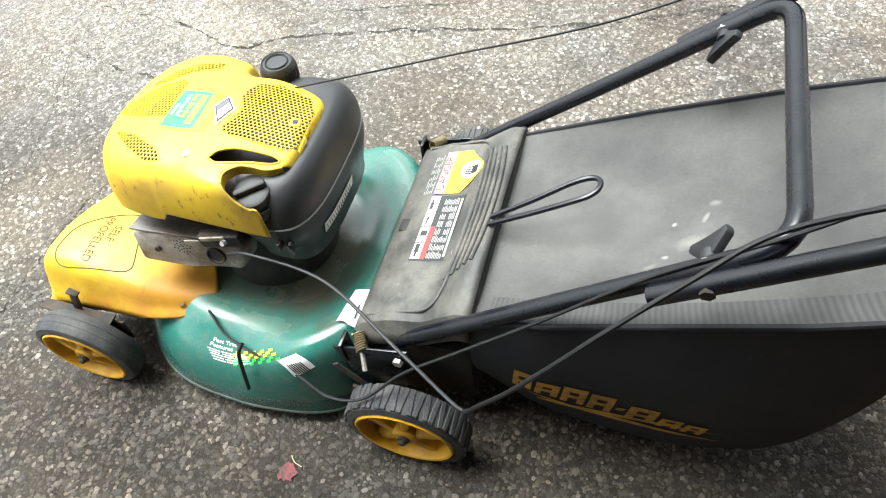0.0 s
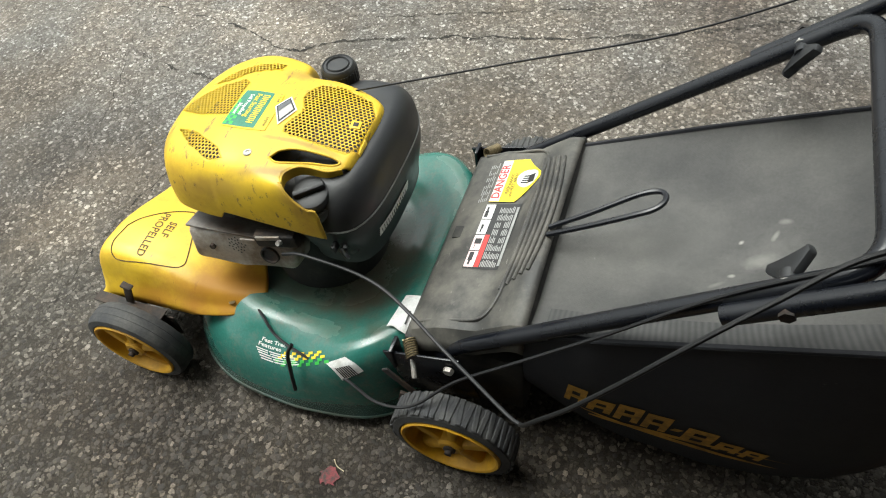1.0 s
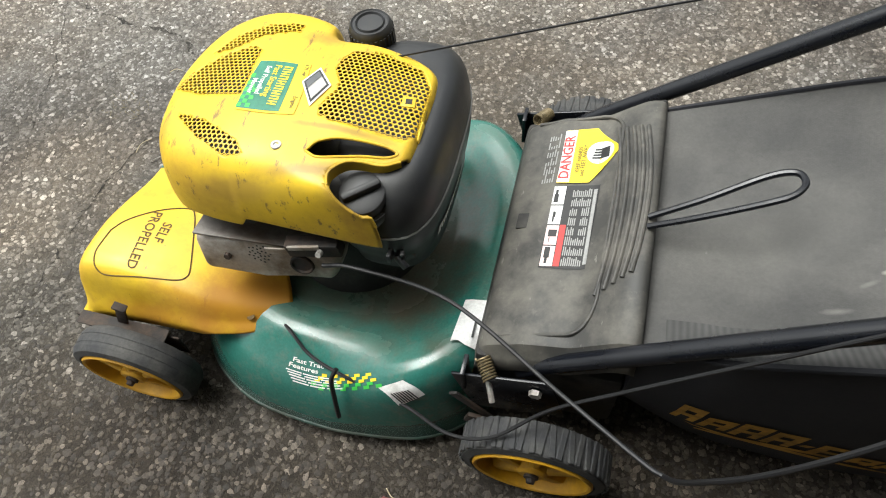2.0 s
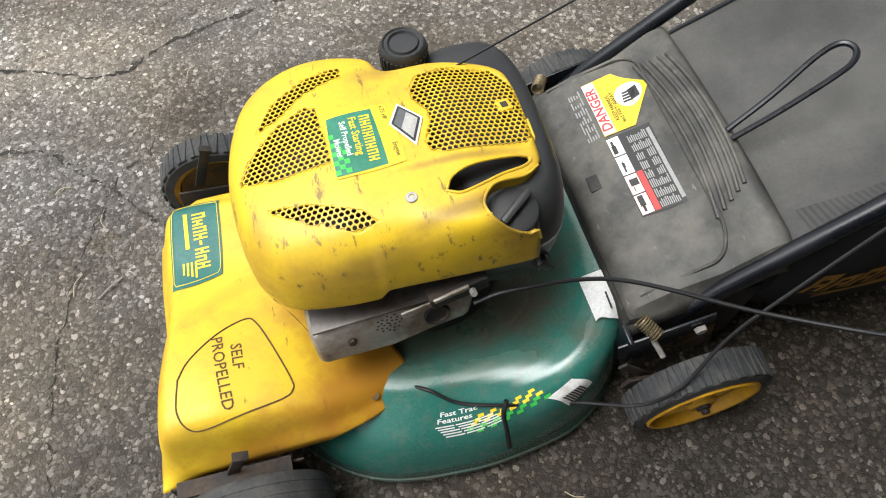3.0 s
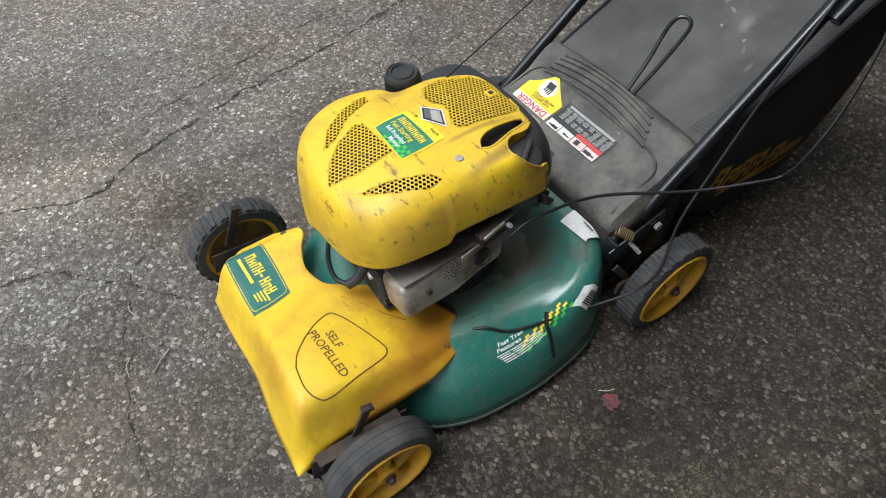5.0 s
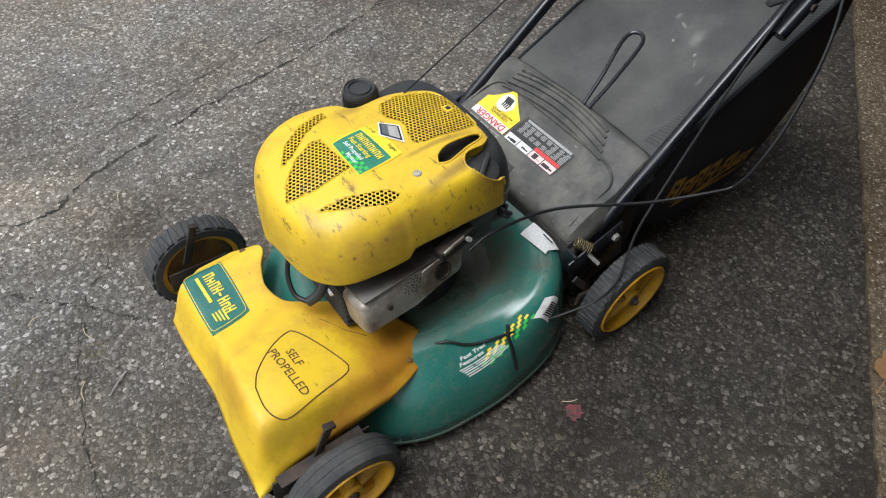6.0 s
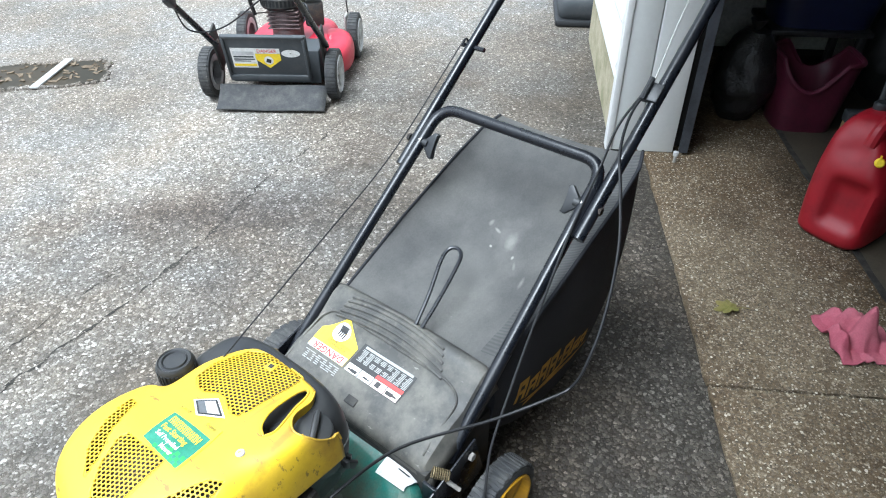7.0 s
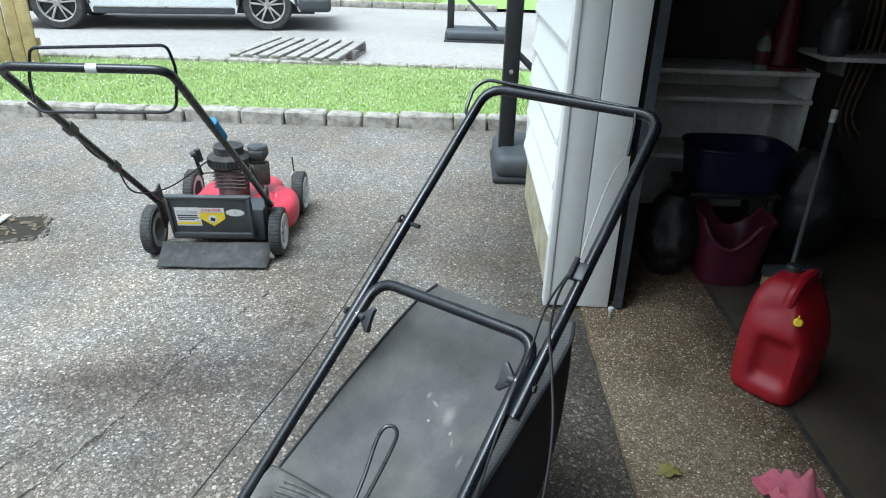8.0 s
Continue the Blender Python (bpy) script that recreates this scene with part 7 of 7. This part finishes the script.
# Clutter colours are dimmed: the garage's deep shade is put into them.
RED_SHADED = surface("shaded_red_plastic", (0.105, 0.007, 0.010), (0.055, 0.005, 0.007), 0.55, 0, 8, 80, (0.45, 0.75), 0.1)
SHADED_WHITE = surface("shaded_white_plastic", (0.22, 0.22, 0.21), (0.12, 0.12, 0.11), 0.5, 0, 12, 90, (0.4, 0.7), 0.05)
SHADED_GREY = surface("cloudy_grey_plastic", (0.085, 0.09, 0.09), (0.05, 0.052, 0.05), 0.45, 0, 12, 90, (0.4, 0.7), 0.05)
ROPE_BROWN = surface("shaded_tan_rope", (0.085, 0.058, 0.030), (0.042, 0.030, 0.017), 0.9, 0, 20, 200, (0.4, 0.7), 0.5)
bottle("spray_bottle", 2.47, -1.34, 0.82, 0.032, 0.17, SHADED_WHITE, RED_SHADED, "white bottle with red label on the shelf", "bottle")
bottle("oil_jug", 2.52, -1.67, 0.89, 0.06, 0.24, SHADED_GREY, CHARCOAL, "translucent grey plastic jug on the wall shelf", "jug")
funnel = thing("traffic_cone", yd(2.55, -1.46, 0.82), "red plastic cone standing on the shelf, dimmed with painted shade", "cone", turn=33.17)
part("cone", lathe([(0.085, 0.012), (0.07, 0.02), (0.022, 0.40), (0.015, 0.41), (0.0001, 0.41)], 28, YARD @ pose(2.55, -1.46, 0.82)), RED_SHADED, funnel)
part("foot", box((0.18, 0.18, 0.014), YARD @ pose(2.55, -1.46, 0.827), 0.004), RED_SHADED, funnel)


def tub(name, u, n, z, hu, hn, h, mat, label, flare=1.12, scallop=0.0):
    """An open plastic tub with a rolled rim."""
    th = thing(name, yd(u, n, z), label, "tub", turn=33.17)
    m = YARD @ pose(u, n, z)

    def at(a, v):
        t = 2 * math.pi * a
        c, s = math.cos(t), math.sin(t)
        r = (abs(c / hu) ** 4 + abs(s / hn) ** 4) ** (-0.25) * (1 + (flare - 1) * v)
        zz = h * v * (1 - scallop * max(0, math.cos(2 * t + 0.6)) * (v > 0.55) * (v - 0.55) / 0.45)
        return m @ Vector((r * c, r * s, zz))

    bm = bmesh.new()
    rows = add_sheet(bm, 64, 14, at, True)
    bm.faces.new(rows[0][::-1])
    thick(part("shell", bm, mat, th), 0.004)
    part("rim", tube([at(k / 64, 1.0) for k in range(64)], 0.009, 8, True), mat, th)
    return th


# Blue and pink are lowered as well, to hold the garage's shade.
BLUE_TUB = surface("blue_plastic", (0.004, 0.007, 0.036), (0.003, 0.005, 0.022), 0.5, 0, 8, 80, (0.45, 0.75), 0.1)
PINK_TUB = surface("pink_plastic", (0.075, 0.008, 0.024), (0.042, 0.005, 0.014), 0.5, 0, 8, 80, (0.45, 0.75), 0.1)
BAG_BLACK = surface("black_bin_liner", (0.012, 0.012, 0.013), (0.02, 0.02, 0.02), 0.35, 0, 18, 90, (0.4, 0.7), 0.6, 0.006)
tub("bucket", 1.98, -1.16, 0.012, 0.105, 0.115, 0.29, PINK_TUB, "pink plastic bucket with cut-away sides, dimmed with painted shade", 1.30, 0.38)
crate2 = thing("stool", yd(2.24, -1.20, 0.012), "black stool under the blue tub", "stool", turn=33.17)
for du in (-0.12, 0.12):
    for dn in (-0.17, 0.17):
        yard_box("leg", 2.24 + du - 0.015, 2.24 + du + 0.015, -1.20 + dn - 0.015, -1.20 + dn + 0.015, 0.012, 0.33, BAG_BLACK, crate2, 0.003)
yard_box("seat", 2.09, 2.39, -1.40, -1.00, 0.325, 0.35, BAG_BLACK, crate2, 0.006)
tub("storage_tub", 2.24, -1.22, 0.352, 0.13, 0.19, 0.18, BLUE_TUB, "blue plastic storage tub on a stool, dimmed with painted shade", 1.14)


def liner(u, n, z, r, h, seed, label):
    m = YARD @ pose(u, n, z)
    bm = bmesh.new()

    def at(a, v):
        t = 2 * math.pi * a
        k = math.sin(math.pi * (0.12 + 0.80 * v)) ** 0.6
        q = Vector((math.cos(t) * r * k, math.sin(t) * r * k, h * v))
        return m @ (q + Vector((q.x, q.y, 0)).normalized() * 0.02 * noise.noise(q * 16 + Vector((seed, 0, 0))))

    rows = add_sheet(bm, 40, 20, at, True)
    bm.faces.new(rows[0][::-1])
    bm.faces.new(rows[-1])
    th = thing("bin_bag", yd(u, n, z), label, "bin bag", turn=33.17)
    part("sack", bm, BAG_BLACK, th)
    part("knot", lathe([(0.022, h * 0.96), (0.012, h * 1.0), (0.026, h * 1.07), (0.034, h * 1.12), (0.02, h * 1.11), (0.0001, h * 1.06)], 14, m), BAG_BLACK, th)
    return th


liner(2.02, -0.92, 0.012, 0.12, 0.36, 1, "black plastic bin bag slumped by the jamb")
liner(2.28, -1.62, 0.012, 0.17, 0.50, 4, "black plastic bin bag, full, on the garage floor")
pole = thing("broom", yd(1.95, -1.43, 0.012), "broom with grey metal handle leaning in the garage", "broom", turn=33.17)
part("handle", tube([yd(1.90, -1.42, 0.10), yd(2.05, -1.50, 0.70)], 0.011, 10), SHADED_GREY, pole)
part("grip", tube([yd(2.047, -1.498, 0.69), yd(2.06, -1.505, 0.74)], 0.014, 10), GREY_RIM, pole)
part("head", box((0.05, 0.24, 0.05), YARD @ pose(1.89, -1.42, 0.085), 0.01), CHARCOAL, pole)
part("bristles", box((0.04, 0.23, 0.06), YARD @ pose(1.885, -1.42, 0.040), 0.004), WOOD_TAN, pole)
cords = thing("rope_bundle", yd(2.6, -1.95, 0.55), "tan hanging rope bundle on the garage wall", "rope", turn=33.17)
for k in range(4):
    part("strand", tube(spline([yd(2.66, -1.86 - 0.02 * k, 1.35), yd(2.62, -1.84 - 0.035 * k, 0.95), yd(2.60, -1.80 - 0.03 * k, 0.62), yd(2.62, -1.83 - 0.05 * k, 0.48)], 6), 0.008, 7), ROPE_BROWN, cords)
bolt = thing("floor_bolt", yd(1.58, -0.60, 0.009), "small grey anchor bolt in the concrete", "bolt")
part("shank", lathe([(0.006, 0.0), (0.006, 0.03), (0.0001, 0.03)], 10, YARD @ pose(1.58, -0.60, 0.009)), STEEL, bolt)
part("head", lathe([(0.0105, 0.028), (0.0105, 0.042), (0.0001, 0.044)], 12, YARD @ pose(1.58, -0.60, 0.009)), GREY_RIM, bolt)

# ---- ground pieces: cracks and loose stone chips ----
CRACK = surface("crack_dirt", (0.018, 0.016, 0.013), (0.05, 0.045, 0.036), 0.95, 0, 30, 200, (0.4, 0.7), 0.5)


def crack(points, width, seed, name="crack"):
    """A jagged open joint with low broken lips."""
    rnd = random.Random(seed)
    line = spline([(x, y, 0) for x, y in points], 26)
    bm = bmesh.new()
    rows = []
    for k, p in enumerate(line):
        a, b = line[max(0, k - 1)], line[min(len(line) - 1, k + 1)]
        side = Vector((-(b - a).y, (b - a).x, 0)).normalized()
        jag = side * (0.014 * noise.noise(Vector((k * 0.16, seed, 0))) + 0.008 * noise.noise(Vector((k * 0.55, seed, 3))) + rnd.uniform(-0.002, 0.002))
        w = width * max(0.0, 0.42 + 1.5 * noise.noise(Vector((k * 0.17, seed, 4))) + 0.5 * noise.noise(Vector((k * 0.6, seed, 9)))) * min(1, 0.15 + 4 * min(k, len(line) - 1 - k) / len(line))
        c = p + jag
        rows.append([bm.verts.new(c + side * w * (0.6 + 0.5 * rnd.random()) + Vector((0, 0, 0.0016))), bm.verts.new(c + Vector((0, 0, 0.0010))), bm.verts.new(c - side * w * (0.6 + 0.5 * rnd.random()) + Vector((0, 0, 0.0016)))])
    for a, b in zip(rows, rows[1:]):
        if (a[0].co - a[2].co).length < 0.0008 and (b[0].co - b[2].co).length < 0.0008:
            continue
        for j in range(2):
            bm.faces.new((a[j], a[j + 1], b[j + 1], b[j]))
    return tagged(part(name, bm, CRACK, smooth=False), "dark jagged crack in the asphalt", "crack", group="cracks in the drive", kind="structure")


crack([(-1.45, 1.16), (-1.10, 1.115), (-0.88, 1.035), (-0.733, 1.102), (-0.514, 1.160), (-0.273, 1.210), (-0.05, 1.245), (0.26, 1.333), (0.45, 1.41), (0.667, 1.488), (0.94, 1.542), (1.3, 1.66)], 0.0095, 1)
crack([(-0.80, 1.22), (-0.62, 1.25), (-0.479, 1.288), (-0.25, 1.34), (0.013, 1.404), (0.3, 1.46)], 0.0028, 2)
crack([(-1.40, 0.95), (-1.25, 0.90), (-1.025, 0.859), (-0.94, 0.78), (-0.877, 0.72), (-0.805, 0.631), (-0.76, 0.59)], 0.0055, 3)
crack([(-1.16, 0.36), (-1.24, 0.55), (-1.30, 0.74), (-1.393, 0.945), (-1.46, 1.12)], 0.0017, 4)
crack([(-0.735, 0.876), (-0.80, 0.80), (-0.877, 0.72), (-0.95, 0.52), (-0.99, 0.291), (-0.983, 0.137), (-0.99, -0.02)], 0.0022, 5)
crack([(1.20, 1.78), (1.5, 2.02), (1.783, 2.275), (2.0, 2.50)], 0.006, 6)
joint = bmesh.new()
add_prism(joint, [tuple(yd(u, -1.066 + 0.010 * (1 + 0.6 * noise.noise(Vector((u * 12, s, 0)))) * s))[:2] for s, us in ((1, [-2 + 0.05 * k for k in range(95)]), (-1, [2.7 - 0.05 * k for k in range(95)])) for u in us], 0.006, 0.0125)
tagged(part("crack", joint, CRACK, smooth=False), "dark dirt-filled joint between apron and garage floor", "joint", kind="structure")


def chips(name, count, mat, size, spread, seed, label, z=0.0):
    """Low stone chips pressed into the surface; spread gives their places."""
    rng = np.random.default_rng(seed)
    at = spread(rng, count)
    n = len(at)
    r = size * (0.50 + 0.95 * rng.random(n) ** 1.4)
    h = size * rng.uniform(0.20, 0.55, n)
    turn, squash = rng.uniform(0, 2 * np.pi, n), rng.uniform(0.55, 1.0, n)
    ang = np.arange(6) * np.pi / 3
    q = r[:, None] * rng.uniform(0.62, 1.15, (n, 6))
    cx, cy = q * np.cos(ang), q * squash[:, None] * np.sin(ang)
    c, s = np.cos(turn)[:, None], np.sin(turn)[:, None]
    verts = np.empty((n, 7, 3))
    verts[:, :6, 0] = at[:, :1] + cx * c - cy * s
    verts[:, :6, 1] = at[:, 1:] + cx * s + cy * c
    verts[:, :6, 2] = z - 0.0002 + rng.uniform(0, 0.36, (n, 6)) * h[:, None]
    verts[:, 6, :2] = at + rng.uniform(-0.45, 0.45, (n, 2)) * r[:, None]
    verts[:, 6, 2] = z + h
    k = np.arange(6)
    one = np.stack([k, (k + 1) % 6, np.full(6, 6)], 1)
    faces = (one[None] + 7 * np.arange(n)[:, None, None]).reshape(-1, 3)
    me = bpy.data.meshes.new(name)
    me.vertices.add(n * 7)
    me.vertices.foreach_set("co", verts.ravel())
    me.loops.add(len(faces) * 3)
    me.loops.foreach_set("vertex_index", faces.ravel())
    me.polygons.add(len(faces))
    me.polygons.foreach_set("loop_start", np.arange(len(faces)) * 3)
    me.polygons.foreach_set("use_smooth", np.ones(len(faces), bool))
    me.update(calc_edges=True)
    me.materials.append(mat)
    return tagged(new(name, me), label, "gravel", kind="stuff")


def chip_material(name, stops, darkening=None, wet_at=()):
    m, n, l, b = material(name)
    g = n.new("ShaderNodeNewGeometry")
    f = noise_of(n, l, 300.0, 3, 0.6)
    col = mixed(n, l, 1.0, ramp(n, l, g.outputs["Random Per Island"], stops), ramp(n, l, f, [(0.3, (0.6,) * 3), (0.7, (1.2,) * 3)]), "MULTIPLY")
    if darkening:
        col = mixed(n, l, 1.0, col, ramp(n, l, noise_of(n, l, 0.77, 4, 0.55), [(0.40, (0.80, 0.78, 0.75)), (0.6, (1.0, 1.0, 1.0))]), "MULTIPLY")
        col = stained(n, l, stained(n, l, front_shaded(n, l, col, darkening)[0], OIL_AND_SHADE, (0.50, 0.46, 0.44)), WORN, (1.65, 1.64, 1.62))
    if wet_at:
        col = stained(n, l, col, wet_at, (0.38, 0.34, 0.29))
    l.new(col, b.inputs["Base Color"])
    b.inputs["Roughness"].default_value = 0.75
    return m


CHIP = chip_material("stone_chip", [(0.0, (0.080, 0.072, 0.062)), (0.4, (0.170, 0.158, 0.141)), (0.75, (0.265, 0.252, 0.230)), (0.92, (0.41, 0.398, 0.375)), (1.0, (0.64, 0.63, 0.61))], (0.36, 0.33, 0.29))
CHIP_BROWN = chip_material("brown_stone_chip", [(0.0, (0.062, 0.048, 0.030)), (0.5, (0.165, 0.130, 0.086)), (0.86, (0.36, 0.30, 0.215)), (1.0, (0.66, 0.60, 0.49))], wet_at=APRON_DAMP)


def yard_xy(u, n):
    m = np.array(YARD)
    return np.stack([m[0, 0] * u + m[0, 1] * n, m[1, 0] * u + m[1, 1] * n], 1)


def near_drive(rng, count):
    """Thick round the mower, thinner where the binder still covers the stones."""
    a = np.stack([rng.uniform(-1.75, 1.15, count), rng.uniform(-0.45, 2.2, count)], 1)
    b = yard_xy(rng.uniform(0.4, 4.15, count), rng.uniform(-0.49, 4.2, count))
    p = np.concatenate([a, b])
    n = -0.547 * p[:, 0] + 0.837 * p[:, 1]
    patch = np.array([noise.noise(Vector((x * 1.6, y * 1.6, 3))) + 0.6 * noise.noise(Vector((x * 6, y * 6, 8))) for x, y in p])
    return p[(n > -0.49) & (rng.random(len(p)) < 0.62 + 0.75 * patch)]


chips("stone_chips", 140000, CHIP, 0.0057, near_drive, 21, "pale stone chips set in the asphalt")


def on_apron(rng, count):
    return yard_xy(rng.uniform(-1.0, 1.9, count), rng.uniform(-1.05, -0.50, count))


chips("washed_chips", 36000, CHIP_BROWN, 0.0034, on_apron, 22, "brown stone chips in the concrete apron", 0.009)


# dry straws and tufts in the cracks
STRAW = plain("dry_straw", (0.42, 0.36, 0.24), 0.8)
TUFT = surface("dry_moss", (0.12, 0.10, 0.05), (0.20, 0.16, 0.09), 0.9, 0, 60, 300, (0.4, 0.7), 0.2)
for x, y, a, ln in ((-0.941, 0.517, 70, 0.045), (-0.893, 0.645, 100, 0.035), (-0.972, 0.742, 20, 0.03), (-0.20, -0.06, 150, 0.03), (-0.70, 0.99, 60, 0.04)):
    d = Vector((math.cos(radians(a)), math.sin(radians(a)), 0)) * ln / 2
    s = Vector((-d.y, d.x, 0)) * 0.25
    c = Vector((x, y, 0.004))
    tagged(part("straw", tube(spline([c - d, c + s + Vector((0, 0, 0.003)), c + d], 5), 0.0009, 5), STRAW), "thin dry straw lying on the asphalt", "straw", group="straws on the drive")


def tuft(x, y, r, count, seed):
    rnd = random.Random(seed)
    verts, faces = [], []
    for k in range(count):
        a, q = rnd.uniform(0, 6.283), r * math.sqrt(rnd.random())
        b = Vector((x + q * math.cos(a) * 1.4, y + q * math.sin(a), 0.001))
        t = rnd.uniform(0, 6.283)
        d = Vector((math.cos(t), math.sin(t), 0.45)) * rnd.uniform(0.006, 0.016)
        s = Vector((-d.y, d.x, 0)).normalized() * 0.0007
        i = len(verts)
        verts += [b - s, b + s, b + d]
        faces.append((i, i + 1, i + 2))
    me = bpy.data.meshes.new("moss")
    me.from_pydata(verts, [], faces)
    me.materials.append(TUFT)
    tagged(new("moss", me), "small tuft of dry moss and grass on the asphalt", "moss", kind="stuff")


tuft(-0.895, 0.597, 0.020, 50, 1)
tuft(-0.198, -0.275, 0.03, 90, 2)
tuft(-1.04, 0.62, 0.04, 60, 3)
